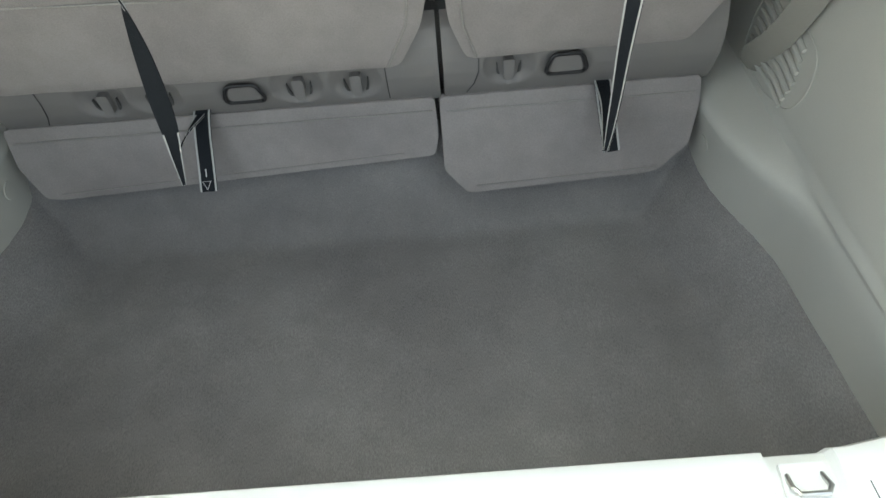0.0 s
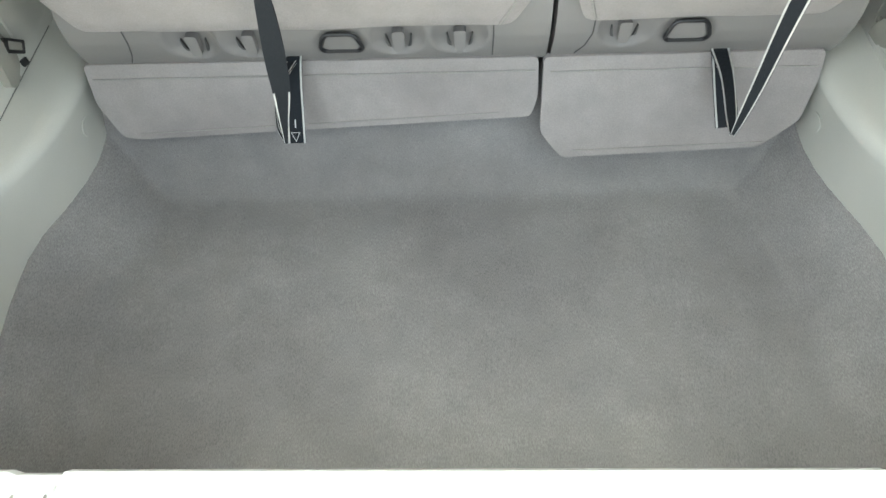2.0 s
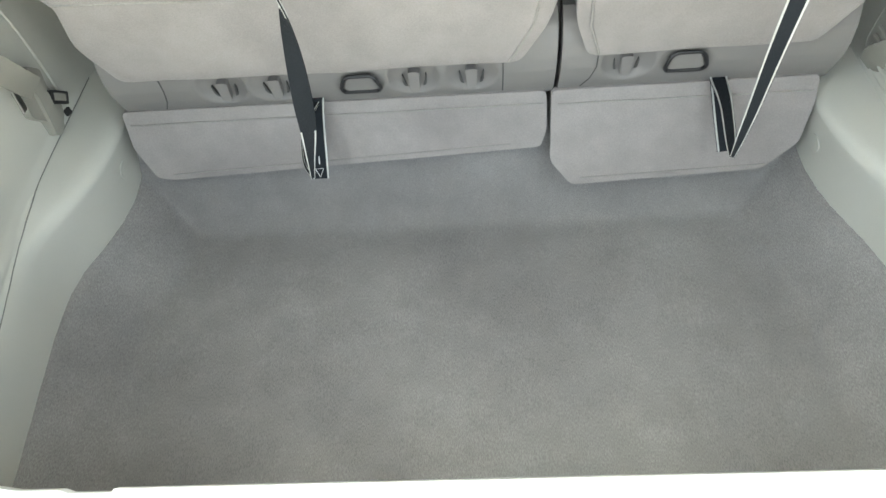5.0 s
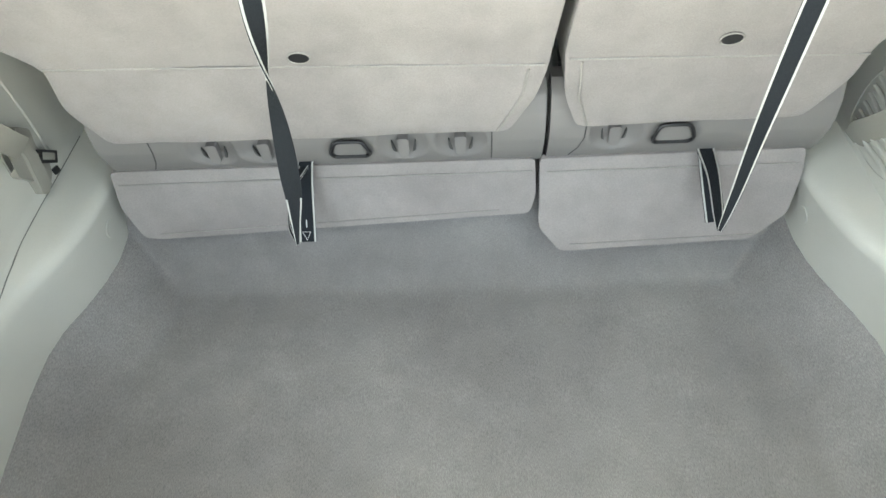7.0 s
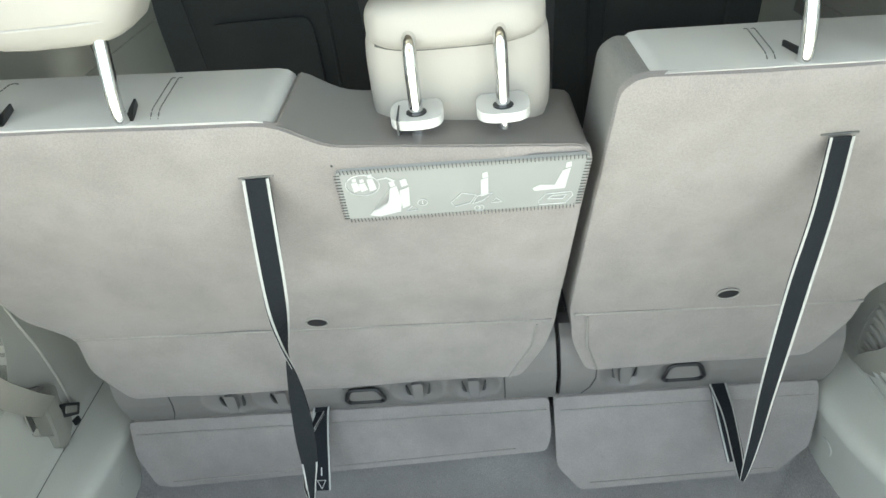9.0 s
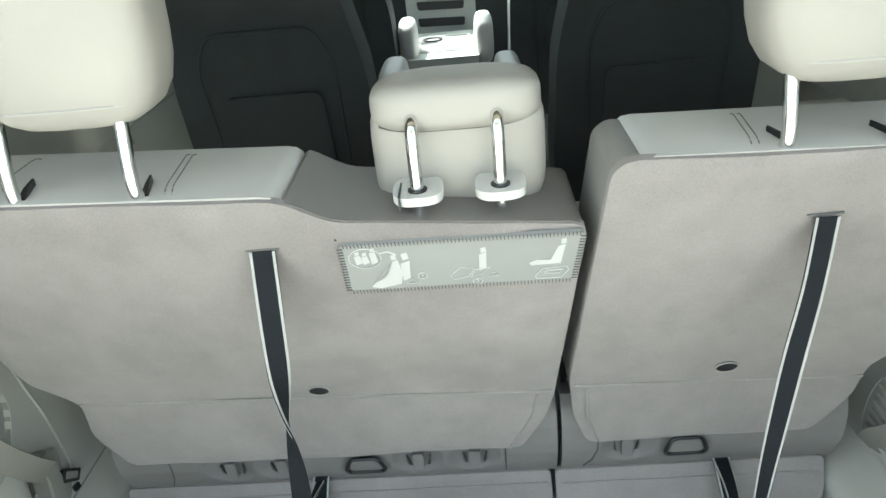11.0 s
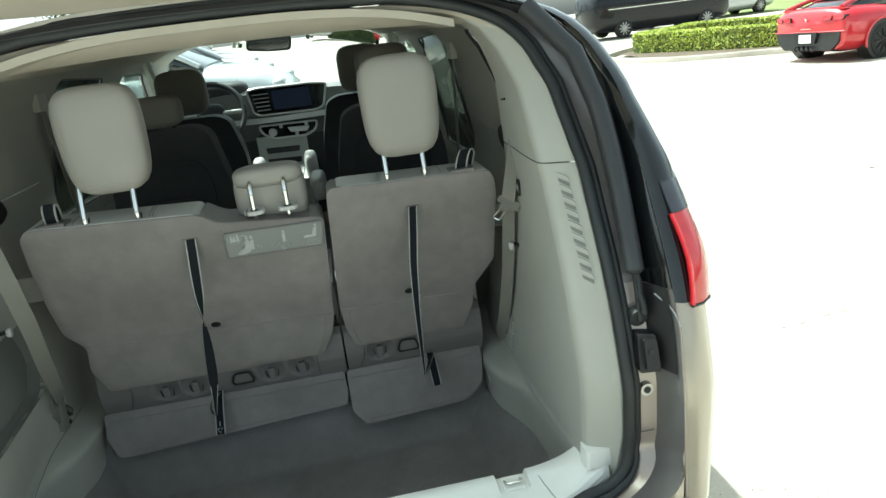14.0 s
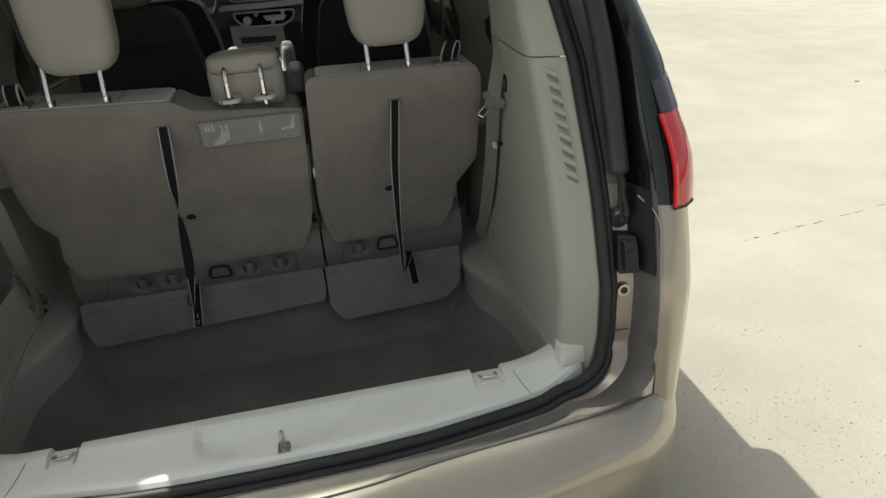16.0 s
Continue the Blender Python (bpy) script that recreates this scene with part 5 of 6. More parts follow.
for sign in (1, -1):
    vent = thing("air_vent", "pale grey louvred outlet moulded into the side panel", "air vent", "side panel vents")
    half = 0.0115 if sign > 0 else 0.0135
    for k in range(9):
        z = 0.990 + 0.0275 * k
        x = MID + sign * (0.772 - 0.0006 * k)
        quad = [(x - sign * half, z + 0.010), (x + sign * half, z - 0.004), (x + sign * half, z + 0.008), (x - sign * half, z + 0.022)]
        part("slot", slab(rounded(quad, 0.003), lambda u, v, d: on_band(sign, u, v, 0.0015 - d), 0.006, 0.0), VENTSHADE, vent, "vent slot, shade put into its grey")
        bar = [(x - sign * (half + 0.001), z + 0.0215), (x + sign * (half + 0.001), z + 0.0075), (x + sign * (half + 0.001), z + 0.0195), (x - sign * (half + 0.001), z + 0.0335)]
        part("slat", slab(rounded(bar, 0.004), lambda u, v, d: on_band(sign, u, v, 0.007 - d), 0.011, 0.002), TRIM, vent)

# seat belts: webbing from the pillar slot down to the floor anchor
belt_r = thing("seat_belt", "grey seat belt hanging with its tongue parked", "seat belt", "third-row seat belts")
run = curve([(0.706, 0.735, 1.40), (0.690, 0.728, 1.28), (0.672, 0.722, 1.18), (0.657, 0.722, 1.10), (0.661, 0.765, 1.0), (0.664, 0.84, 0.83), (0.656, 0.915, 0.65), (0.654, 0.985, 0.56), (0.664, 1.008, 0.518)], 6)
across = curve([(0.001, -0.0235, 0.0), (0.007, -0.021, -0.004), (0.012, -0.018, -0.008), (0.0135, -0.0175, -0.0085), (0.0135, -0.017, -0.009), (0.013, -0.017, -0.009), (0.012, -0.018, -0.009), (0.011, -0.018, -0.009), (0.010, -0.018, -0.009)], 6)
part("webbing", band([(c + w, c - w) for c, w in zip(run, across)], 0.0012), BELT, belt_r, "grey belt webbing")
TC, TA = Vector((0.657, 0.718, 1.098)), Vector((0.57, -0.74, -0.36)).normalized()
TB = Vector((-0.75, -0.35, -0.57))
TB = (TB - TA * TB.dot(TA)).normalized()
TN = TA.cross(TB)
in_tongue = lambda u, v, d: tuple(TC + TA * u + TB * v + TN * (d - 0.007))
tongue = part("tongue", slab(rounded([(-0.038, -0.006), (-0.030, -0.014), (0.030, -0.014), (0.040, -0.004), (0.036, 0.008), (0.017, 0.012), (0.013, 0.028), (-0.013, 0.028), (-0.017, 0.012), (-0.036, 0.010)], 0.004), in_tongue, 0.014, 0.004, 3), BELT, belt_r, "grey plastic belt tongue")
part("blade", tube([in_tongue(u, v, 0.007) for u, v in rounded([(-0.010, 0.024), (0.010, 0.024), (0.010, 0.062), (-0.010, 0.062)], 0.004)], 0.0032, 8, closed=True), CHROME, tongue, "chrome tongue blade")
part("slot_guide", slab([(0.715, 1.405), (0.757, 1.40), (0.757, 1.394), (0.715, 1.399)], lambda u, v, d: side_pt(1, u, v, 0.004 - d), 0.006, 0.001), BLACKPL, belt_r)
belt_l = thing("seat_belt", "grey seat belt running down to its buckle", "seat belt", "third-row seat belts")
run = curve([(-0.783, 0.690, 1.43), (-0.765, 0.695, 1.33), (-0.738, 0.683, 1.22), (-0.716, 0.672, 1.10), (-0.722, 0.720, 0.96), (-0.755, 0.810, 0.80), (-0.778, 0.880, 0.70), (-0.800, 0.935, 0.635)], 6)
across = curve([(0.004, 0.022, 0.002), (0.012, 0.018, 0.003), (0.018, 0.012, 0.003), (0.019, 0.011, 0.004), (0.018, 0.012, 0.005), (0.015, 0.015, 0.006), (0.012, 0.016, 0.008), (0.008, 0.016, 0.010)], 6)
part("webbing", band([(c - w, c + w) for c, w in zip(run, across)], 0.0014), BELT, belt_l, "grey belt webbing")
part("slot_guide", slab([(0.690, 1.435), (0.740, 1.43), (0.740, 1.424), (0.690, 1.429)], lambda u, v, d: side_pt(-1, u, v, 0.004 - d), 0.006, 0.001), BLACKPL, belt_l)
body = rounded([(0.930, 0.684), (0.961, 0.661), (0.986, 0.637), (0.980, 0.606), (0.992, 0.556), (0.984, 0.536), (0.946, 0.519), (0.932, 0.527), (0.934, 0.560), (0.902, 0.596), (0.906, 0.652)], 0.008)
buck = part("buckle", slab(body, lambda u, v, d: side_pt(-1, u, v, 0.014 - d), 0.014, 0.004, 3), BELT, belt_l, "grey plastic buckle")
part("belt_fold", band([(side_pt(-1, y - 0.014, z + 0.006, 0.017), side_pt(-1, y + 0.014, z - 0.006, 0.019)) for y, z in ((0.936, 0.672), (0.944, 0.640), (0.950, 0.604), (0.946, 0.570), (0.942, 0.535))], 0.003), BELT, buck, "folded belt end")
frame_out = rounded([(0.974, 0.600), (1.019, 0.559), (1.003, 0.542), (0.957, 0.581)], 0.004)
part("buckle_frame", slab(frame_out, lambda u, v, d: side_pt(-1, u, v, 0.020 - d), 0.012, 0.002), BLACKPL, buck, "black buckle frame")
part("window", slab(rounded([(0.979, 0.589), (1.007, 0.563), (0.999, 0.553), (0.971, 0.578)], 0.002), lambda u, v, d: side_pt(-1, u, v, 0.0215 - d), 0.003, 0.0), BELT, buck, "grey latch behind the frame")
part("blade", slab([(0.888, 0.670), (0.900, 0.655), (0.898, 0.622), (0.886, 0.622)], lambda u, v, d: side_pt(-1, u, v, 0.018 - d), 0.003, 0.0005), STEEL, buck, "bright steel blade")
part("ridge", tube(curve([side_pt(-1, y, z, 0.0005) for y, z in ((0.985, 0.85), (0.990, 0.78), (1.000, 0.724), (1.007, 0.677), (1.015, 0.626), (1.020, 0.577), (1.020, 0.532))], 3), 0.0032, 8), TRIM, belt_l, "pale moulded ridge")

# ribbed grille where each belt enters the ledge
for sign, y0 in ((1, 0.995), (-1, 0.95)):
    g = thing("belt_exit_grille", "pale grey ribbed belt outlet on the wheel arch ledge", "grille", "belt outlets")
    if sign > 0:
        edge = rounded([(1.055, 0.610), (1.050, 0.540), (1.025, 0.522), (0.93, 0.520), (0.84, 0.545), (0.815, 0.60), (0.83, 0.655), (0.93, 0.675), (1.035, 0.665)], 0.03)
        part("rim", tube([side_pt(sign, a, b, 0.001) for a, b in edge], 0.0012, 6, closed=True), TRIM, g)
        for k in range(7):
            z = 0.652 - 0.0175 * k
            part("rib", tube([side_pt(sign, y, z - 0.010 * (1.035 - y) / 0.2 - 0.003 * math.sin(60 * y), 0.002) for y in np.linspace(1.035, 0.858 + 0.004 * abs(k - 3), 12)], 0.0046, 8), TRIM, g)
    part("slot", slab(rounded([(y0 + 0.004, 0.524), (y0 + 0.022, 0.522), (y0 + 0.022, 0.530), (y0 + 0.004, 0.533)] if sign > 0 else [(0.998, 0.516), (1.015, 0.513), (1.018, 0.524), (1.0, 0.528)], 0.002), lambda u, v, d: side_pt(sign, u, v, 0.003 - d), 0.006, 0.0), BLACKPL, g, "dark belt slot")

# bag pegs, round button, small slot, plugs
for sign, y, z in ((1, 0.757, 0.952), (-1, 0.735, 0.955)):
    peg = thing("bag_peg", "white plastic bag peg on the side panel", "peg", "side panel pegs")
    part("stem", tube([side_pt(sign, y, z, 0.0), side_pt(sign, y, z + 0.002, 0.02)], 0.006, 8), BLACKPL, peg)
    part("head", move(pillow(0.016, 0.026, 0.018, power=3), Matrix.Translation(side_pt(sign, y, z - 0.013, 0.024))), LEATHER, peg, "white peg head")
btn = thing("release_button", "black oval button set in the side panel", "button")
part("button", slab(rounded([(0.668, 1.128), (0.692, 1.122), (0.70, 1.150), (0.690, 1.176), (0.668, 1.174), (0.662, 1.150)], 0.012), lambda u, v, d: side_pt(1, u, v, 0.006 - d), 0.012, 0.003), BLACKPL, btn)
part("mark", slab([(0.678, 1.142), (0.684, 1.142), (0.684, 1.160), (0.678, 1.160)], lambda u, v, d: side_pt(1, u, v, 0.008 - d), 0.004, 0.001), STEEL, btn)
sw = thing("cargo_switch", "small dark switch set in the pillar trim", "switch")
part("plate", slab(rounded([(0.470, 1.330), (0.483, 1.327), (0.488, 1.371), (0.475, 1.374)], 0.003), lambda u, v, d: side_pt(-1, u, v, 0.003 - d), 0.006, 0.001), POCKET, sw)
part("rocker", slab([(0.475, 1.339), (0.480, 1.338), (0.483, 1.361), (0.478, 1.362)], lambda u, v, d: side_pt(-1, u, v, 0.006 - d), 0.006, 0.001), BLACKPL, sw)
for sign, y, z in ((-1, 0.953, 0.411), (1, 0.935, 0.405)):
    plug = thing("trim_plug", "round pale grey plug in the wheel arch panel", "plug", "wheel arch plugs")
    disc = [(y + 0.017 * math.cos(a), z + 0.02 * math.sin(a)) for a in np.linspace(0, 2 * math.pi, 21)[:-1]]
    part("cap", slab(disc, lambda u, v, d: side_pt(sign, u, v, 0.002 - d), 0.006, 0.001), TRIM, plug)
# joints moulded into the panels
for sign in (1, -1):
    j = thing("panel_joint", "dark joint line between moulded side panels", "joint", "panel joints", "structure")
    part("joint", tube([side_pt(sign, y, SPLIT + 0.0015, 0.0) for y in np.linspace(rear_y(SPLIT) + 0.01, 0.85, 24)], 0.0016 if sign > 0 else 0.0011, 6), DARKTHREAD if sign > 0 else JOINT, j)
    part("joint", tube([side_pt(sign, 0.86, z, 0.0) for z in np.linspace(1.0, 1.66, 24)], 0.003, 6), DARKTHREAD, j)
    ledge = [(q.x, q.y) for q in curve([(0.285, 0.72, 0), (0.305, 0.62, 0), (0.34, 0.535, 0), (0.38, 0.490, 0), (0.43, 0.476, 0), (0.52, 0.478, 0), (0.60, 0.487, 0), (0.68, 0.498, 0), (0.76, 0.506, 0), (0.85, 0.511, 0), (1.0, 0.511, 0), (1.12, 0.511, 0)], 5)]
    if sign < 0:
        part("joint", tube([side_pt(sign, y, z, 0.0) for y, z in ledge], 0.0011, 6), JOINT, j)
        part("joint", tube([side_pt(sign, y, z, 0.0) for y, z in ((0.52, 1.200), (0.57, 1.216), (0.62, 1.224), (0.68, 1.231), (0.74, 1.242), (0.80, 1.254))], 0.0014, 6), JOINT, j)

# dark speaker grilles on the quarter panels ahead of the belts
for sign in (1, -1):
    sp = thing("speaker_grille", "dark grey oval grille beside the rear seat", "speaker", "rear speakers")
    sp_out = rounded([(0.90, 1.21), (1.00, 1.20), (1.06, 1.235), (1.04, 1.275), (0.96, 1.30), (0.90, 1.29)] if sign > 0 else [(0.92, 1.21), (1.05, 1.20), (1.10, 1.225), (1.06, 1.27), (0.98, 1.30), (0.92, 1.30)], 0.02)
    part("grille", slab(sp_out, lambda u, v, d: side_pt(sign, u, v, 0.008 - d), 0.012, 0.003), BLACKPL, sp)
# cup tray beside the left seat
tray = thing("cup_tray", "pale grey armrest tray with a cup holder", "armrest")
part("tray", box(-0.86, -0.735, 1.00, 1.45, 0.95, 1.03, 0.02, 3), TRIM, tray)
part("cup_ring", tube([(-0.80 + 0.042 * math.cos(a), 1.18 + 0.042 * math.sin(a), 1.032) for a in np.linspace(0, 2 * math.pi, 25)[:-1]], 0.005, 6, closed=True), TRIM, tray)
part("cup_well", tube([(-0.80, 1.18, 1.026), (-0.80, 1.18, 1.034)], 0.04, 20), POCKET, tray)
tray2 = thing("cup_tray", "pale grey armrest tray with a cup holder", "armrest")
part("tray", box(0.615, 0.74, 1.00, 1.45, 0.95, 1.03, 0.02, 3), TRIM, tray2)
part("cup_ring", tube([(0.68 + 0.042 * math.cos(a), 1.18 + 0.042 * math.sin(a), 1.032) for a in np.linspace(0, 2 * math.pi, 25)[:-1]], 0.005, 6, closed=True), TRIM, tray2)


# ---- cabin ahead of the third row ----
TAUPE = material("taupe_headrest_cloth", (0.184, 0.172, 0.152), 0.7, stain=0.05, bump=0.15)
DASHGREY = material("pale_grey_dashboard", (0.416, 0.424, 0.400), 0.5, stain=0.03, bump=0.1)
DASHMID = material("mid_grey_dashboard_pad", (0.160, 0.164, 0.160), 0.6, stain=0.05, bump=0.12)
DASHDARK = material("charcoal_dashboard", (0.035, 0.037, 0.038), 0.6, stain=0.08, bump=0.1)
SILVER = material("satin_silver_trim", (0.576, 0.576, 0.568), 0.32, 0.45, stain=0.05)


def cabin_seat(x, y, label, head, w=0.46, top=1.36, lean=0.16):
    """A bucket seat seen from behind: back shell, side bolsters, sewn panel, cushion, headrest."""
    s = thing("cabin_seat", label, "seat", "front and middle seats")
    place = lambda u, v, d: (x + u, y + (top - v) * lean + d, v)
    out = rounded([(-w / 2 * 0.92, 0.50), (w / 2 * 0.92, 0.50), (w / 2, 0.85), (w / 2 * 0.98, 1.12), (w / 2 * 0.80, top - 0.03), (w / 2 * 0.55, top), (-w / 2 * 0.55, top), (-w / 2 * 0.80, top - 0.03), (-w / 2 * 0.98, 1.12), (-w / 2, 0.85)], 0.05, 4)
    back = part("backrest", slab(out, place, 0.14, 0.04, 4), DARKSEAT, s, "charcoal cloth seat back")
    rim = [(-0.15, 0.72), (-0.16, 1.15), (-0.12, 1.23), (0.12, 1.23), (0.16, 1.15), (0.15, 0.72)]
    part("piping", tube([place(u, v, -0.002) for u, v in rounded(rim, 0.03)[4:-4]], 0.004, 6), DARKSEAT, back)
    part("map_pocket", slab(rounded([(-0.12, 0.75), (0.12, 0.75), (0.12, 1.08), (-0.12, 1.08)], 0.03), lambda u, v, d: place(u, v, -0.012 + d), 0.014, 0.005, 3), DARKSEAT, back, "charcoal cloth pocket")
    part("seat_cushion", box(x - w / 2, x + w / 2, y + 0.15, y + 0.66, 0.60, 0.78, 0.05, 3), DARKSEAT, s, "charcoal cloth cushion")
    part("pedestal", box(x - w / 2 + 0.04, x + w / 2 - 0.04, y + 0.2, y + 0.62, 0.42, 0.61, 0.02), BLACKPL, s)
    hx, hz0, hw, hh = head
    h = part("headrest", move(pillow(hw, hh, 0.11, power=4), Matrix.Translation((hx, y + 0.01, hz0))), TAUPE, s, "taupe headrest")
    for d in (-0.05, 0.05):
        part("headrest_post", tube([(hx + d, y + 0.02, hz0 + 0.05), (hx + d, y + 0.05, top - 0.02)], 0.006, 8), CHROME, h, "chrome post")
    return s


cabin_seat(-0.480, 1.62, "charcoal middle-row seat with a low taupe headrest", (-0.470, 1.375, 0.20, 0.12), 0.47, 1.365)
cabin_seat(0.420, 1.62, "charcoal middle-row seat with a raised taupe headrest", (0.425, 1.405, 0.22, 0.18), 0.47, 1.355)
cabin_seat(-0.520, 2.50, "charcoal driver's seat behind the steering wheel", (-0.520, 1.345, 0.245, 0.225), 0.50, 1.325)
cabin_seat(0.385, 2.50, "charcoal front passenger seat", (0.390, 1.355, 0.24, 0.235), 0.50, 1.345)
# folded arm rests between the seats
for x, y, z in ((-0.215, 1.80, 0.965), (0.090, 1.80, 0.955), (-0.235, 2.62, 0.87), (0.048, 2.62, 0.87)):
    a = thing("arm_rest", "pale grey padded seat arm rest", "arm rest", "seat arm rests")
    part("pad", move(pillow(0.072, 0.11 if y < 2 else 0.18, 0.30 if y < 2 else 0.17, power=3.5), Matrix.Translation((x, y + 0.1, z))), LEATHER, a)

# dashboard
dash = thing("dashboard", "pale grey dashboard with black screen panel and silver controls", "dashboard")
YD = 3.20
prof = [(3.75, 1.20), (3.55, 1.335), (3.35, 1.375), (3.24, 1.385), (3.19, 1.36), (3.20, 1.26), (3.22, 1.20), (3.30, 1.12), (3.36, 1.0)]
part("upper_pad", sheet([[(u, y, z - 0.03 * (abs(u - MID) / 0.8) ** 2 + 0.028 * math.exp(-((u + 0.42) / 0.16) ** 2) * (1 if z > 1.3 else 0)) for y, z in prof] for u in np.linspace(-0.82, 0.70, 30)], 0.02, (0, 1, -0.3)), DASHMID, dash, "grey dashboard pad")
panel = [(-0.275, 1.395), (-0.21, 1.402), (0.10, 1.398), (0.205, 1.385), (0.17, 1.25), (0.12, 1.232), (-0.22, 1.238), (-0.255, 1.26)]
sc = part("screen_panel", slab(rounded(panel, 0.02), lambda u, v, d: (u, YD - 0.035 + 0.1 * (1.4 - v) + d, v), 0.06, 0.008), BLACKGLOSS, dash, "gloss black centre panel")
part("panel_rim", tube([(u, YD - 0.037 + 0.1 * (1.4 - v), v) for u, v in rounded(panel, 0.02)], 0.0065, 6, closed=True), SILVER, sc, "silver rim")
part("touch_screen", slab(rounded([(-0.13, 1.378), (0.10, 1.376), (0.10, 1.262), (-0.13, 1.264)], 0.008), lambda u, v, d: (u, YD - 0.039 + 0.1 * (1.4 - v) + d, v), 0.006, 0.001), SCREEN, sc, "dark blue-lit touch screen")
for k in range(5):
    v = 1.365 - 0.024 * k
    part("vent_slat", box(-0.245 + 0.004 * k, -0.150, YD - 0.046, YD - 0.025, v - 0.002, v + 0.0015, 0.0008), SILVER, sc, "silver vent slat")
part("silver_band", sheet([[(u, YD - 0.02 - 0.02 * math.cos(u * 3), z + 0.05 * (u - MID) ** 2) for z in (1.222, 1.212, 1.198, 1.190)] for u in np.linspace(-0.60, 0.55, 24)], 0.02, (0, 1, 0)), SILVER, dash, "satin silver band")
ctl = rounded([(-0.245, 1.175), (0.115, 1.168), (0.10, 1.115), (0.04, 1.085), (-0.16, 1.09), (-0.22, 1.12)], 0.025)
cp = part("control_panel", slab(ctl, lambda u, v, d: (u, YD - 0.015 + d, v), 0.05, 0.006), BLACKGLOSS, dash, "black climate control panel")
part("panel_rim", tube([(u, YD - 0.018, v) for u, v in ctl], 0.007, 6, closed=True), SILVER, cp, "silver rim")
for u, v, r in ((-0.165, 1.128, 0.026), (-0.11, 1.158, 0.012), (0.045, 1.156, 0.012), (-0.02, 1.105, 0.012)):
    part("knob", tube([(u, YD - 0.02, v), (u, YD - 0.045, v)], [r, r * 0.85], 16), SILVER, cp, "silver knob")
part("switch_plate", slab(rounded([(-0.075, 1.148), (0.065, 1.142), (0.045, 1.112), (-0.055, 1.116)], 0.01), lambda u, v, d: (u, YD - 0.022 + d, v), 0.012, 0.003), SILVER, cp)
part("centre_column", box(-0.275, 0.03, YD + 0.02, YD + 0.3, 0.55, 1.10, 0.03), DASHGREY, dash, "pale grey centre column")
for v in (1.012, 0.942):
    part("tray", slab(rounded([(-0.228, v + 0.020), (-0.018, v + 0.012), (-0.024, v - 0.022), (-0.222, v - 0.016)], 0.008), lambda u, w, d: (u, YD + 0.012 + d, w), 0.02, 0.003), BLACKPL, dash, "dark open tray")
part("lower_dash", box(-0.82, 0.70, YD + 0.12, 3.7, 0.55, 1.16, 0.05), DASHDARK, dash, "charcoal lower dashboard")
part("binnacle", move(pillow(0.34, 0.11, 0.22, power=3), Matrix.Translation((-0.44, 3.30, 1.35))), DASHDARK, dash, "charcoal instrument hood")
console = thing("centre_console", "grey floor console with cup holders between front seats", "console")
part("body", box(-0.232, 0.018, 2.63, 3.12, 0.42, 0.865, 0.03, 3), DASHGREY, console)
part("lid", box(-0.240, 0.024, 2.61, 3.10, 0.862, 0.918, 0.022, 3), DASHGREY, console, "pale grey console lid")
part("cup_holder", box(-0.200, -0.012, 2.72, 2.98, 0.914, 0.9205, 0.004), PLASTIC, console, "grey tray mat")
part("tray_rim", tube([(u, v, 0.921) for u, v in rounded([(-0.205, 2.715), (-0.007, 2.715), (-0.007, 2.985), (-0.205, 2.985)], 0.02)], 0.006, 6, closed=True), SILVER, console, "satin tray rim")
part("cup_ring", tube([(-0.155 + 0.036 * math.cos(a), 2.93 + 0.036 * math.sin(a), 0.922) for a in np.linspace(0, 2 * math.pi, 21)[:-1]], 0.005, 6, closed=True), BLACKPL, console, "dark cup ring")
wheel = thing("steering_wheel", "charcoal steering wheel with silver spokes", "steering wheel")
C, R0 = Vector((-0.475, 3.02, 1.295)), 0.185
WX, WZ = Vector((1, 0, 0)), Vector((0, 0.42, 0.91)).normalized()
part("rim", tube([C + R0 * (math.cos(a) * WX + math.sin(a) * WZ) for a in np.linspace(0, 2 * math.pi, 41)[:-1]], 0.016, 10, closed=True), DASHDARK, wheel)
part("hub", move(pillow(0.15, 0.12, 0.06, power=3), Matrix.Translation(C - Vector((0, -0.01, 0.06)))), DASHDARK, wheel)
for a in (0.0, math.pi, -math.pi / 2):
    part("spoke", tube([C + 0.06 * (math.cos(a) * WX + math.sin(a) * WZ), C + R0 * (math.cos(a) * WX + math.sin(a) * WZ)], 0.013, 8), SILVER, wheel, "silver spoke")
mir = thing("rear_view_mirror", "black rear-view mirror hanging from the windscreen", "mirror")
part("shell", slab(rounded([(-0.203, 1.622), (-0.08, 1.605), (0.040, 1.600), (0.056, 1.676), (-0.08, 1.690), (-0.190, 1.688)], 0.022), lambda u, v, d: (u, 2.90 + d, v), 0.035, 0.008, 3), BLACKPL, mir)
part("glass", slab(rounded([(-0.190, 1.632), (-0.08, 1.615), (0.030, 1.611), (0.043, 1.666), (-0.08, 1.679), (-0.180, 1.678)], 0.018), lambda u, v, d: (u, 2.897 + d, v), 0.004, 0.001), material("mirror_glass", (0.22, 0.23, 0.23), 0.05, 1.0, stain=0.0), mir)
part("sensor_box", slab(rounded([(-0.12, 1.675), (0.045, 1.665), (0.055, 1.74), (-0.105, 1.75)], 0.02), lambda u, v, d: (u, 2.94 + d, v), 0.09, 0.012, 3), BLACKPL, mir)
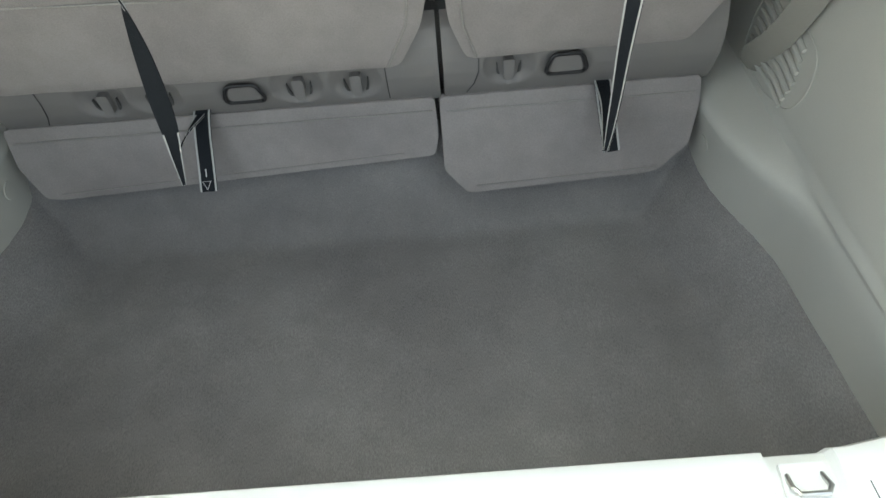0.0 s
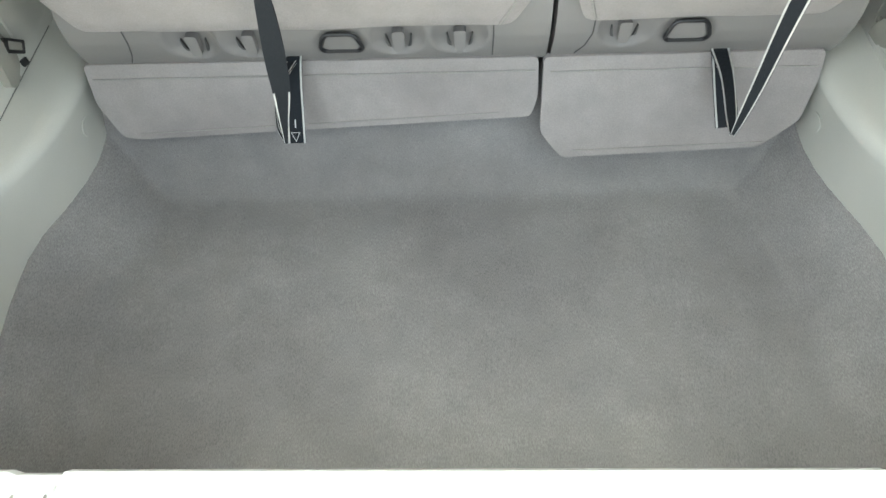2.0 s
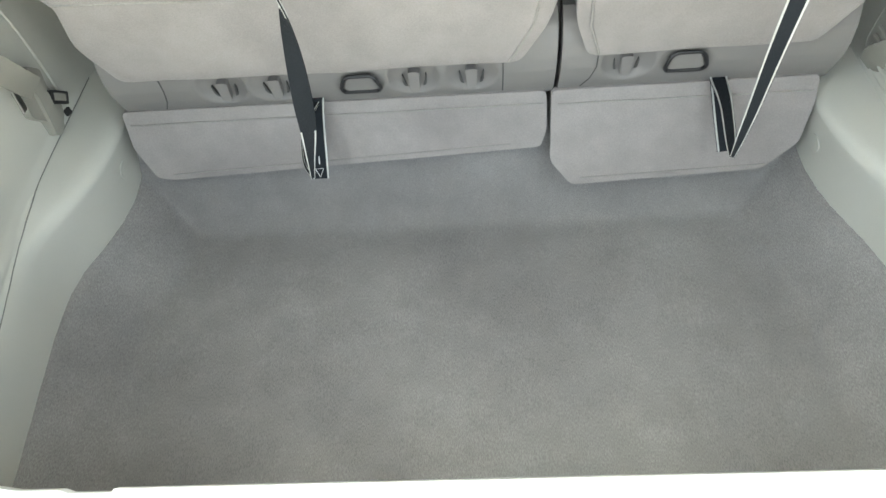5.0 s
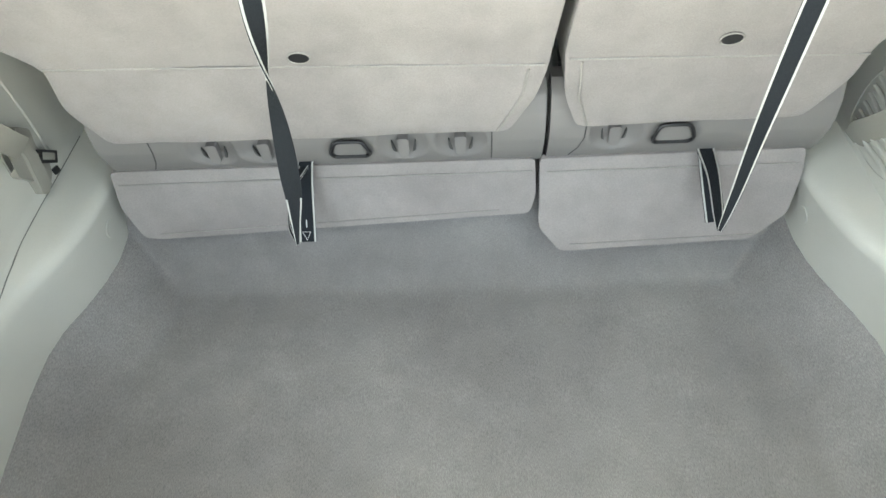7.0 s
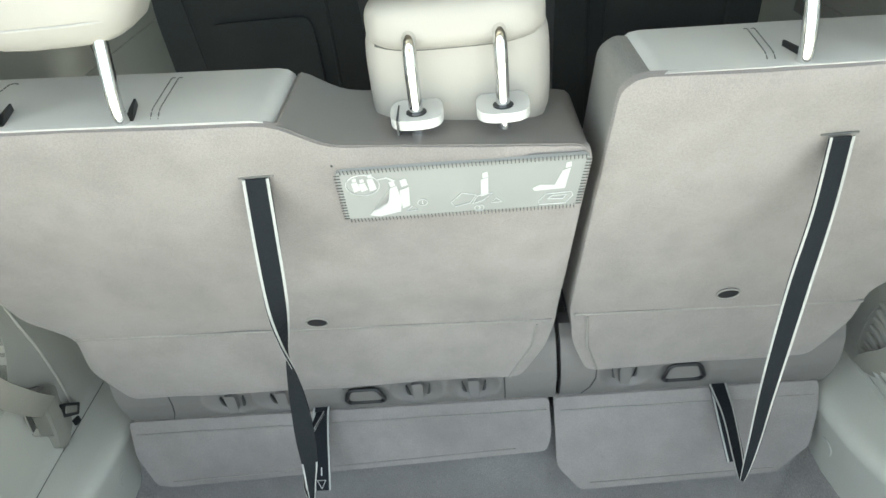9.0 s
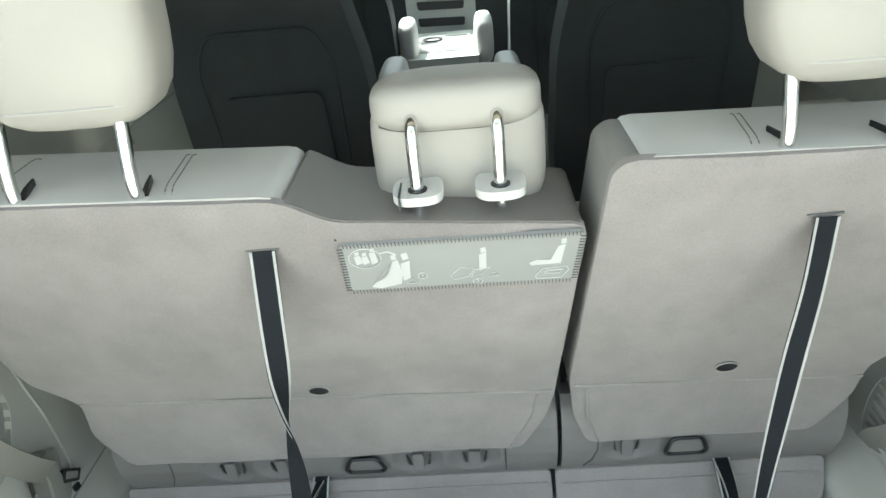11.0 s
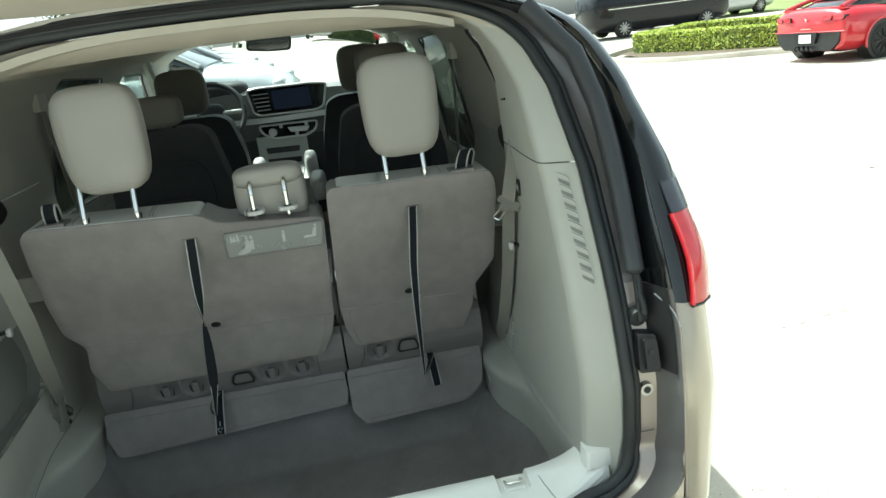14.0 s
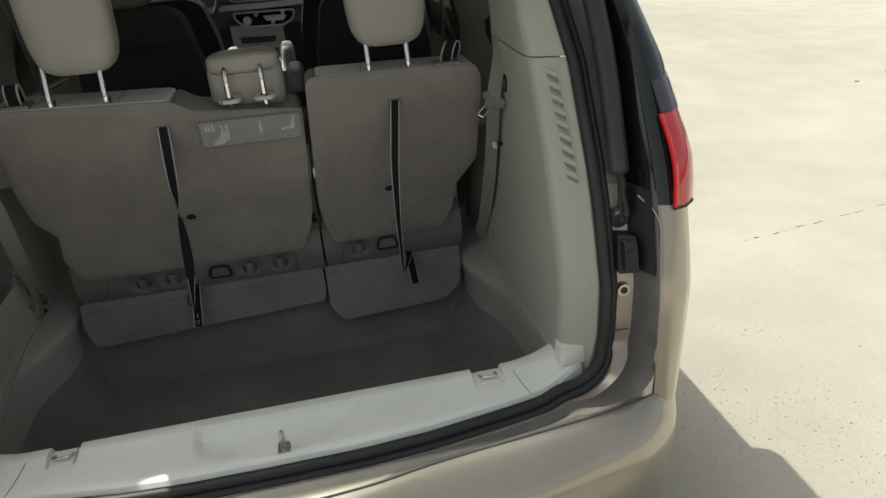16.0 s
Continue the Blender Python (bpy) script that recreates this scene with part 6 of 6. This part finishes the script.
# front seat belts on the door pillars
for sign in (1, -1):
    b = thing("seat_belt", "grey middle-row seat belt against the pillar", "seat belt", "middle-row seat belts")
    part("webbing", band([((MID + sign * 0.735, 1.42 + 0.1 * t, 1.52 - 0.5 * t), (MID + sign * 0.735, 1.465 + 0.1 * t, 1.52 - 0.5 * t)) for t in np.linspace(0, 1, 6)], 0.0015), BELT, b)
    part("guide", box(MID + sign * 0.735 - 0.012, MID + sign * 0.735 + 0.012, 1.40, 1.48, 1.50, 1.56, 0.006), TRIM, b)


# ---- outside: parked cars, hedge, kerb, distance ----
CARRED = material("red_car_paint", (0.50, 0.010, 0.022), 0.3, 0.1, stain=0.02, coat=1.0)
CARWHITE = material("white_car_paint", (0.78, 0.78, 0.77), 0.3, 0.0, stain=0.02, coat=1.0)
CARSILVER = material("silver_car_paint", (0.50, 0.52, 0.53), 0.3, 0.5, stain=0.02, coat=1.0)
CARBLACK = material("black_car_paint", (0.006, 0.007, 0.010), 0.25, 0.0, stain=0.05, coat=0.3, spec=0.3)
CARGLASS = material("dark_car_glass", (0.015, 0.018, 0.02), 0.05, stain=0.05, coat=0.6)
TYRE = material("dusty_black_tyre", (0.02, 0.02, 0.02), 0.8, stain=0.1)
DARKRIM = material("black_alloy_rim", (0.03, 0.03, 0.032), 0.35, 0.6, stain=0.1)
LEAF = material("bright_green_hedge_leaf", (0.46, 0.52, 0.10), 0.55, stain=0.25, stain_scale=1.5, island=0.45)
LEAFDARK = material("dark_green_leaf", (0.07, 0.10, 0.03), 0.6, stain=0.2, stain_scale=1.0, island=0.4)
KERB = material("weathered_kerb_concrete", (0.36, 0.33, 0.28), 0.9, grain=0.1, grain_scale=80, stain=0.15, stain_scale=1.5, bump=0.3, bump_scale=90)
SOIL = material("dry_bed_soil", (0.10, 0.075, 0.05), 0.95, grain=0.3, grain_scale=30, bump=0.5, bump_scale=40)
GRASS = material("mown_verge_grass", (0.16, 0.19, 0.06), 0.9, grain=0.2, grain_scale=10, stain=0.15, stain_scale=0.4)
PLATE = material("white_plate", (0.75, 0.75, 0.72), 0.5)


def ribs(stations, paint, car, name, label):
    """A shell over stations along the car: (s, half width, z low, z high, roundness)."""
    rows = []
    for s, w, z0, z1, k in stations:
        ring = []
        for a in np.linspace(0, 2 * math.pi, 29)[:-1]:
            c, d = math.cos(a), math.sin(a)
            m = (abs(c) ** k + abs(d) ** k) ** (-1 / k)
            ring.append((s, w * c * m, (z0 + z1) / 2 + (z1 - z0) / 2 * d * m))
        rows.append(ring + ring[:1])
    bm = sheet(rows)
    bmesh.ops.remove_doubles(bm, verts=bm.verts, dist=1e-4)
    bmesh.ops.holes_fill(bm, edges=[e for e in bm.edges if len(e.link_faces) == 1])
    return part(name, bm, paint, car, label, 50)


def car_wheel(car, s, w, r, width=0.25, rim=DARKRIM):
    side = 1 if w > 0 else -1
    t = part("wheel", tube([(s, w - side * width, r), (s, w - side * width * 0.9, r), (s, w - side * 0.03, r), (s, w, r)], [r * 0.9, r, r, r * 0.9], 28), TYRE, car, "black tyre")
    part("rim", tube([(s, w - side * 0.03, r), (s, w + side * 0.004, r)], [r * 0.72, r * 0.70], 24), BLACKPL, t, "dark wheel well of the rim")
    for k in range(10):
        a = k * math.pi / 5
        part("spoke", tube([(s, w + side * 0.010, r), (s + 0.68 * r * math.cos(a), w + side * 0.008, r + 0.68 * r * math.sin(a))], [0.03, 0.018], 6), rim, t, "alloy spoke")


def sports_car(m, paint, spoiler, label):
    """A low two-seat coupe, nose along +x, origin under the rear axle."""
    car = thing("sports_car", label, "car", "parked sports cars")
    car.matrix_world = m
    ribs([(-0.86, 0.80, 0.42, 0.96, 4), (-0.80, 0.90, 0.24, 1.04, 4), (-0.5, 0.95, 0.18, 1.06, 4.5), (0.0, 0.97, 0.16, 1.02, 5), (0.6, 0.93, 0.16, 0.92, 5), (1.5, 0.92, 0.16, 0.86, 5), (2.2, 0.94, 0.16, 0.86, 5), (2.8, 0.94, 0.18, 0.82, 4.5), (3.3, 0.88, 0.2, 0.66, 4), (3.6, 0.70, 0.25, 0.50, 4)], paint, car, "body", "low wedge-shaped body")
    ribs([(-0.62, 0.66, 0.80, 1.06, 3), (-0.2, 0.68, 0.8, 1.18, 3), (0.3, 0.66, 0.8, 1.27, 3.2), (0.9, 0.64, 0.8, 1.28, 3.2), (1.4, 0.66, 0.78, 1.12, 3), (1.9, 0.66, 0.72, 0.86, 3)], CARGLASS, car, "greenhouse", "dark glass cabin")
    roof = part("roof", sheet([[(s, w * q, z - 0.05 * q * q) for q in np.linspace(-1, 1, 9)] for s, w, z in ((-0.3, 0.5, 1.20), (0.2, 0.52, 1.275), (0.7, 0.53, 1.305), (1.05, 0.52, 1.28))], 0.02, (0, 0, -1)), paint if spoiler is paint else CARBLACK, car, "roof panel")
    for sg in (-1, 1):
        part("roof_pillar", tube([(-0.75, sg * 0.70, 1.03), (-0.3, sg * 0.62, 1.16), (0.2, sg * 0.57, 1.255)], [0.05, 0.04, 0.03], 8), paint if spoiler is paint else CARBLACK, car)
        for s, w in ((0, 0.974), (2.71, 0.944)):
            part("arch_liner", tube([(s, sg * 0.72, 0.345), (s, sg * w, 0.345)], 0.392, 30), BLACKPL, car, "dark wheel arch")
        car_wheel(car, 0, sg * 0.988, 0.335, 0.30)
        car_wheel(car, 2.71, sg * 0.958, 0.32, 0.26)
        part("wheel_arch", tube([(0.405 * math.cos(a), sg * 0.966, 0.345 + 0.405 * math.sin(a)) for a in np.linspace(-0.25, math.pi + 0.25, 18)], 0.024, 6), paint, car)
        part("side_skirt", box(0.45, 2.3, min(sg * 0.93, sg * 0.97), max(sg * 0.93, sg * 0.97), 0.14, 0.24, 0.02), BLACKPL, car, "black side skirt")
        part("side_vent", slab([(0.62, 0.42), (0.70, 0.40), (0.66, 0.62)], lambda u, v, d: (u + 1.35, sg * (0.935 + d), v), 0.02, 0.002), BLACKPL, car, "black side vent")
        for y0 in (0.40, 0.655):
            lamp = rounded([(sg * y0, 0.80), (sg * (y0 + 0.20), 0.81), (sg * (y0 + 0.23), 0.90), (sg * (y0 + 0.03), 0.895)], 0.02)
            tl = part("tail_light", slab(lamp, lambda u, v, d: (-0.905 + 0.16 * max(0, abs(u) - 0.5) + 0.15 * (v - 0.8) + d, u, v), 0.10, 0.01), BLACKPL, car, "dark-framed tail light")
            part("lens", slab(inset(lamp, 0.022), lambda u, v, d: (-0.910 + 0.16 * max(0, abs(u) - 0.5) + 0.15 * (v - 0.8) + d, u, v), 0.02, 0.004), REDLENS if paint is CARRED else CLEARLENS, tl, "tail light lens")
    part("rear_fascia", slab(rounded([(-0.82, 0.60), (0.82, 0.60), (0.78, 0.40), (0.60, 0.25), (-0.60, 0.25), (-0.78, 0.40)], 0.03), lambda u, v, d: (-0.91 + 0.12 * max(0, abs(u) - 0.5) + 0.25 * max(0, 0.35 - v) + d, u, v), 0.12, 0.015), BLACKPL, car, "black rear bumper insert")
    part("plate_recess", slab(rounded([(-0.30, 0.60), (0.30, 0.60), (0.24, 0.38), (-0.24, 0.38)], 0.02), lambda u, v, d: (-0.918 + d, u, v), 0.03, 0.005), DARKRIM, car)
    part("number_plate", box(-0.926, -0.920, -0.155, 0.155, 0.40, 0.56, 0.002), PLATE, car, "blank white plate")
    for y in (-0.18, -0.06, 0.06, 0.18):
        tip = part("exhaust_tip", tube([(-0.955, y, 0.29), (-0.84, y, 0.29)], 0.052, 18, caps=False), CHROME, car, "chrome exhaust tip")
        part("bore", tube([(-0.945, y, 0.29), (-0.86, y, 0.29)], 0.038, 16), BLACKPL, tip)
    part("bumper_crease", tube([(-0.90 + 0.12 * max(0, abs(u) - 0.5), u, 0.605) for u in np.linspace(-0.9, 0.9, 17)], 0.012, 6), paint, car)
    part("badge", slab([(-0.05, 0.86), (0.0, 0.80), (0.05, 0.86), (0.0, 0.83)], lambda u, v, d: (-0.905 + d, u, v), 0.03, 0.0), STEEL, car, "small metal badge")
    part("script_bar", box(-0.908, -0.88, -0.13, 0.13, 0.66, 0.675, 0.002), STEEL, car, "plain metal lettering bar")
    part("spoiler", slab(rounded([(-0.78, 1.0), (0.78, 1.0), (0.70, 1.045), (-0.70, 1.045)], 0.01), lambda u, v, d: (-0.88 + 0.10 * (abs(u) / 0.78) ** 2 + d, u, v), 0.16, 0.008), spoiler, car, "tail spoiler lip")
    return car


def saloon(m, paint, label, tall=1.0, glass=CARGLASS, stretch=1.0):
    """A family car or van, nose along +x, origin under its middle."""
    car = thing("parked_car", label, "car", "parked cars")
    car.matrix_world = m
    t, L = tall, stretch
    ribs([(-2.3 * L, 0.70, 0.4, 0.85 * t, 4), (-2.2 * L, 0.85, 0.28, 0.95 * t, 4.5), (-1.4 * L, 0.90, 0.2, 0.98 * t, 5), (0.0, 0.91, 0.2, 0.96 * t, 5), (0.9 * L, 0.90, 0.2, 0.95 * t, 5), (1.3 * L, 0.90, 0.2, 0.94 * t, 4.5), (1.9 * L, 0.87, 0.22, 0.84 * t, 4.2), (2.2 * L, 0.80, 0.25, 0.70 * t, 4), (2.33 * L, 0.66, 0.3, 0.6 * t, 4)], paint, car, "body", "painted body")
    ribs([(-2.0 * L, 0.62, 0.85 * t, 1.02 * t, 3), (-1.5 * L, 0.70, 0.85 * t, 1.36 * t, 3.5), (-0.8 * L, 0.72, 0.85 * t, 1.46 * t, 4), (0.0, 0.71, 0.85 * t, 1.45 * t, 4), (0.5 * L, 0.70, 0.85 * t, 1.32 * t, 3.5), (1.25 * L, 0.72, 0.85 * t, 0.96 * t, 3)], glass, car, "greenhouse", "dark window glass")
    part("roof", sheet([[(s, w * q, z - 0.06 * q * q) for q in np.linspace(-1, 1, 9)] for s, w, z in ((-1.5 * L, 0.60, 1.385 * t), (-0.8 * L, 0.64, 1.48 * t), (0.0, 0.63, 1.475 * t), (0.42 * L, 0.60, 1.38 * t))], 0.02, (0, 0, -1)), paint, car, "roof panel")
    for sg in (-1, 1):
        for s in (-1.38 * L, 1.42 * L):
            car_wheel(car, s, sg * 0.90, 0.33, 0.22, STEEL)
        part("front_pillar", tube([(0.42 * L, sg * 0.62, 1.38 * t), (1.22 * L, sg * 0.74, 0.96 * t)], 0.035, 8), paint, car)
        part("centre_pillar", tube([(-0.45 * L, sg * 0.66, 1.44 * t), (-0.40 * L, sg * 0.78, 0.96 * t)], 0.035, 8), paint, car)
        part("rear_pillar", tube([(-1.45 * L, sg * 0.60, 1.38 * t), (-1.95 * L, sg * 0.68, 0.98 * t)], 0.05, 8), paint, car)
        part("headlight", move(pillow(0.16, 0.14, 0.34, power=3), Matrix.Translation((2.16 * L, sg * 0.64, 0.60 * t))), CLEARLENS, car, "clear headlight")
        part("door_mirror", move(pillow(0.12, 0.13, 0.20, power=3), Matrix.Translation((0.85 * L, sg * 0.98, 0.96 * t))), paint, car, "door mirror")
        part("door_handle", box(-0.2, 0.0, min(sg * 0.90, sg * 0.93), max(sg * 0.90, sg * 0.93), 0.78 * t, 0.81 * t, 0.008), CHROME, car, "chrome door handle")
        part("side_strip", box(-1.9 * L, 1.9 * L, min(sg * 0.895, sg * 0.915), max(sg * 0.895, sg * 0.915), 0.585 * t, 0.60 * t, 0.004), CHROME, car, "bright side strip")
    return car


def stand(x, y, heading, scale=1.0):
    z = ground_height(x, y)
    ax, ay = (ground_height(x + 1, y) - z), (ground_height(x, y + 1) - z)
    up = Vector((-ax, -ay, 1)).normalized()
    fx = Vector((math.cos(radians(heading)), math.sin(radians(heading)), 0))
    fy = up.cross(fx).normalized()
    fx = fy.cross(up).normalized()
    m = Matrix((fx, fy, up)).transposed().to_4x4()
    return Matrix.Translation((x, y, z)) @ m @ Matrix.Scale(scale, 4)


sports_car(stand(11.35, 12.39, 5.5, 1.06), CARRED, CARRED, "bright red low sports coupe with black rear insert")
sports_car(stand(10.49, 8.18, 0.6, 1.06), CARWHITE, BLACKPL, "white low sports coupe with black rear insert")
saloon(stand(15.6, 29.6, 6, 1.2), CARBLACK, "tall black van parked beyond the hedge", 1.75, CARGLASS, 1.25)
saloon(stand(22.6, 35.4, 8, 1.2), CARSILVER, "silver van parked far beyond the hedge", 1.25)
saloon(stand(-2.45, 9.0, -4), CARSILVER, "silver car parked across the lot ahead", 1.1)
saloon(stand(-2.9, 12.0, -5), CARWHITE, "white car parked in the row ahead", 1.05)
saloon(stand(-3.4, 15.0, -6), CARSILVER, "silver car parked in the row ahead", 1.05)
saloon(stand(-4.0, 18.0, -6), CARSILVER, "grey car parked in the row ahead", 1.05)
for k, (x, y, p) in enumerate(((0.8, 48, CARWHITE), (3.6, 48.5, CARRED), (6.5, 49, CARSILVER), (-3.5, 47, CARWHITE), (-7.5, 46, CARSILVER), (16, 34, CARWHITE), (9.4, 49.6, CARSILVER))):
    saloon(stand(x, y, 85 + 7 * k), p, "far parked car at the edge of the lot", 1.0)

# hedge round a planted island, with kerb
A, B = Vector((10.4, 20.0, 0)), Vector((13.6, 13.6, 0))
C3, D3 = Vector((13.1, 21.3, 0)), Vector((16.3, 15.0, 0))


def hedge_run(points, width, height, name, label, leaf=LEAF, count=5200, size=0.030):
    """A clipped hedge: a dark core and several thousand small leaves standing off it."""
    h = thing(name, label, "hedge", kind="")
    pts = [Vector(p) for p in points]
    core = []
    leaves = bmesh.new()
    rnd = random.Random(5)
    lens = [(b - a).length for a, b in zip(pts, pts[1:])]
    for a, b in zip(pts, pts[1:]):
        d = (b - a).normalized()
        n = Vector((-d.y, d.x, 0))
        q = [a + n * width * 0.42, b + n * width * 0.42, b - n * width * 0.42, a - n * width * 0.42]
        za, zb = ground_height(a.x, a.y), ground_height(b.x, b.y)
        bm = bmesh.new()
        lo = [bm.verts.new((p.x, p.y, z + 0.04)) for p, z in zip(q, (za, zb, zb, za))]
        hi = [bm.verts.new((p.x, p.y, z + height * 0.94)) for p, z in zip(q, (za, zb, zb, za))]
        bm.faces.new(lo)
        bm.faces.new(hi)
        for i in range(4):
            bm.faces.new((lo[i], lo[(i + 1) % 4], hi[(i + 1) % 4], hi[i]))
        core.append(round_edges(bm, 0.05, 2))
        for _ in range(int(count * (b - a).length / sum(lens))):
            t = rnd.random()
            base = a.lerp(b, t)
            face = rnd.random()
            if face < 0.42:
                off, hz = (rnd.random() * 2 - 1) * width / 2, height
            else:
                off, hz = (width / 2 if rnd.random() < 0.5 else -width / 2), 0.06 + (height - 0.06) * rnd.random() ** 0.8
            wob = 0.035 * noise.noise((base.x * 2.2, base.y * 2.2, hz * 3))
            p = base + n * (off + (wob if face >= 0.42 else 0)) + Vector((0, 0, ground_height(base.x, base.y) + hz + (wob if face < 0.42 else 0)))
            r = size * (0.6 + rnd.random() * 0.8)
            e = Euler((rnd.uniform(-1.2, 1.2), rnd.uniform(-1.2, 1.2), rnd.uniform(0, 6.28))).to_matrix()
            vs = [leaves.verts.new(p + e @ Vector(c) * r) for c in ((-1, 0, 0), (0, -0.55, 0.15), (1, 0, 0), (0, 0.55, 0.15))]
            leaves.faces.new(vs)
    part("core", merge(*core), LEAFDARK, h, "dark green block inside the leaves")
    tagged(part("foliage", leaves, leaf, h, "bright green clipped leaves", 0), kind="stuff")
    return h


hedge_run([D3, C3, A, B, D3], 0.75, 0.66, "hedge", "clipped bright green box hedge round an island", count=42000, size=0.034)
kerb_path = [Vector(p) for p in ((12.4, 22.6, 0), (10.6, 21.6, 0), (9.3, 20.4, 0), (9.0, 19.0, 0), (9.5, 17.2, 0), (10.4, 16.0, 0), (11.6, 14.9, 0), (13.2, 12.7, 0), (14.2, 12.5, 0), (16.8, 13.6, 0))]
rows = []
kp = curve(kerb_path, 6)
for i, p in enumerate(kp):
    d = (kp[min(i + 1, len(kp) - 1)] - kp[max(i - 1, 0)]).normalized()
    n = Vector((d.y, -d.x, 0))
    z = ground_height(p.x, p.y)
    rows.append([(p.x - n.x * a, p.y - n.y * a, z + h) for a, h in ((0.0, -0.02), (0.015, 0.12), (0.03, 0.14), (0.15, 0.145), (0.17, 0.02))])
tagged(link_mesh("kerb", sheet(rows), KERB), "weathered pale concrete kerb round the planted island", "kerb", kind="structure")
bed = bmesh.new()
bed.faces.new([bed.verts.new((p.x, p.y, ground_height(p.x, p.y) + 0.10)) for p in (C3 + Vector((0.3, 0.6, 0)), A + Vector((-0.6, 0.4, 0)), Vector((9.6, 18.4, 0)), Vector((10.3, 16.5, 0)), B + Vector((-0.8, 0.1, 0)), B + Vector((0, -0.6, 0)), D3)])
tagged(link_mesh("planting_bed", bed, SOIL), "bare brown soil of the planted island", "soil", kind="structure")
verge = [[(x, y, ground_height(x, y) + 0.04) for x in (13, 20, 30, 60)] for y in (34, 40, 48, 60)]
tagged(link_mesh("verge", sheet(verge), GRASS), "mown grass verge beyond the lot", "grass", kind="structure")


def tree(x, y, h, seed):
    """A small lot tree: tapered trunk, limbs and a loose crown of leaf clumps."""
    rnd = random.Random(seed)
    t = thing("tree", "green leafy tree at the edge of the lot", "tree", "lot trees")
    z = ground_height(x, y)
    part("trunk", tube([(x + 0.1 * math.sin(k), y, z - 0.1 + h * 0.55 * k / 5) for k in range(6)], [0.16 - 0.018 * k for k in range(6)], 10), KERB, t, "grey-brown trunk")
    leaves = bmesh.new()
    for _ in range(46):
        c = Vector((x + rnd.gauss(0, h * 0.17), y + rnd.gauss(0, h * 0.17), z + h * (0.42 + 0.55 * rnd.random())))
        for _ in range(60):
            p = c + Vector((rnd.gauss(0, 1), rnd.gauss(0, 1), rnd.gauss(0, 0.7))) * h * 0.06
            e = Euler((rnd.uniform(-1.5, 1.5), rnd.uniform(-1.5, 1.5), rnd.uniform(0, 6.28))).to_matrix()
            r = 0.10 + 0.08 * rnd.random()
            leaves.faces.new([leaves.verts.new(p + e @ Vector(q) * r) for q in ((-1, 0, 0), (0, -0.6, 0.1), (1, 0, 0), (0, 0.6, 0.1))])
    for k in range(4):
        a = rnd.random() * 6.28
        part("limb", tube([(x, y, z + h * (0.35 + 0.05 * k)), (x + math.cos(a) * h * 0.12, y + math.sin(a) * h * 0.12, z + h * 0.6)], [0.07, 0.025], 6), KERB, t)
    tagged(part("crown", leaves, LEAFDARK, t, "loose green crown", 0), kind="stuff")


for x, y, h, s in ((4.5, 56, 6.5, 1), (11, 58, 6, 2), (-6, 57, 6, 3), (22, 52, 7, 4), (-14, 50, 7, 5), (32, 40, 6.5, 6)):
    tree(x, y, h, s)

hedge_run([(1.2, 46.5, 0), (4.2, 46.5, 0)], 1.2, 1.9, "far_hedge", "tall dark green hedge at the far edge of the lot", leaf=LEAFDARK, count=5000, size=0.09)

# crumbs of broken concrete and grit by the van's shadow, with dark scuffs and two fine cracks
rnd = random.Random(11)
grit = bmesh.new()
for cx, cy, sx, sy, n in ((1.72, 0.42, 0.16, 0.16, 420), (1.50, 0.62, 0.10, 0.16, 160), (1.28, 0.50, 0.10, 0.20, 60), (1.9, 0.95, 0.10, 0.10, 30), (2.3, 0.8, 0.5, 0.6, 40)):
    for _ in range(n):
        x, y = rnd.gauss(cx, sx), rnd.gauss(cy, sy)
        r = 0.0016 + 0.0042 * rnd.random() ** 3
        a = rnd.random() * 6.28
        z = ground_height(x, y)
        top = grit.verts.new((x, y, z + r * 0.9))
        ringv = [grit.verts.new((x + r * (0.7 + 0.6 * rnd.random()) * math.cos(a + k * 1.257), y + r * (0.7 + 0.6 * rnd.random()) * math.sin(a + k * 1.257), z - 0.001)) for k in range(5)]
        for k in range(5):
            grit.faces.new((top, ringv[k], ringv[(k + 1) % 5]))
GRIT = material("grey_concrete_grit", (0.38, 0.355, 0.30), 0.95, stain=0.3, stain_scale=60, island=0.4)
tagged(link_mesh("grit", grit, GRIT, smooth=0), "scattered crumbs of broken concrete on the lot", "grit", kind="stuff")
TWIG = material("dry_brown_twig", (0.10, 0.08, 0.055), 0.9)
for pts in ([(5.05, 4.305), (5.07, 4.295), (5.09, 4.29)], [(5.52, 4.47), (5.56, 4.465)]):
    w = thing("twig", "dry brown twig lying on the concrete", "twig", "fallen twigs")
    part("stem", tube([(x, y, ground_height(x, y) + 0.003) for x, y in pts], 0.004, 6), TWIG, w)

# broken crack across the slab: short dark and pale slivers
for k in range(15):
    t0 = k / 15 + 0.02 * rnd.random()
    t1 = t0 + 0.018 + 0.035 * rnd.random()
    pts = [(2.3 + 1.45 * t, 1.83 + 0.20 * t + 0.006 * math.sin(31 * t)) for t in (t0, (t0 + t1) / 2, t1)]
    part("crack", band([((x, y - 0.0025, ground_height(x, y) + 0.0015), (x, y + 0.0025, ground_height(x, y) + 0.0015)) for x, y in pts], 0.001), TWIG if k % 3 else KERB, ground)
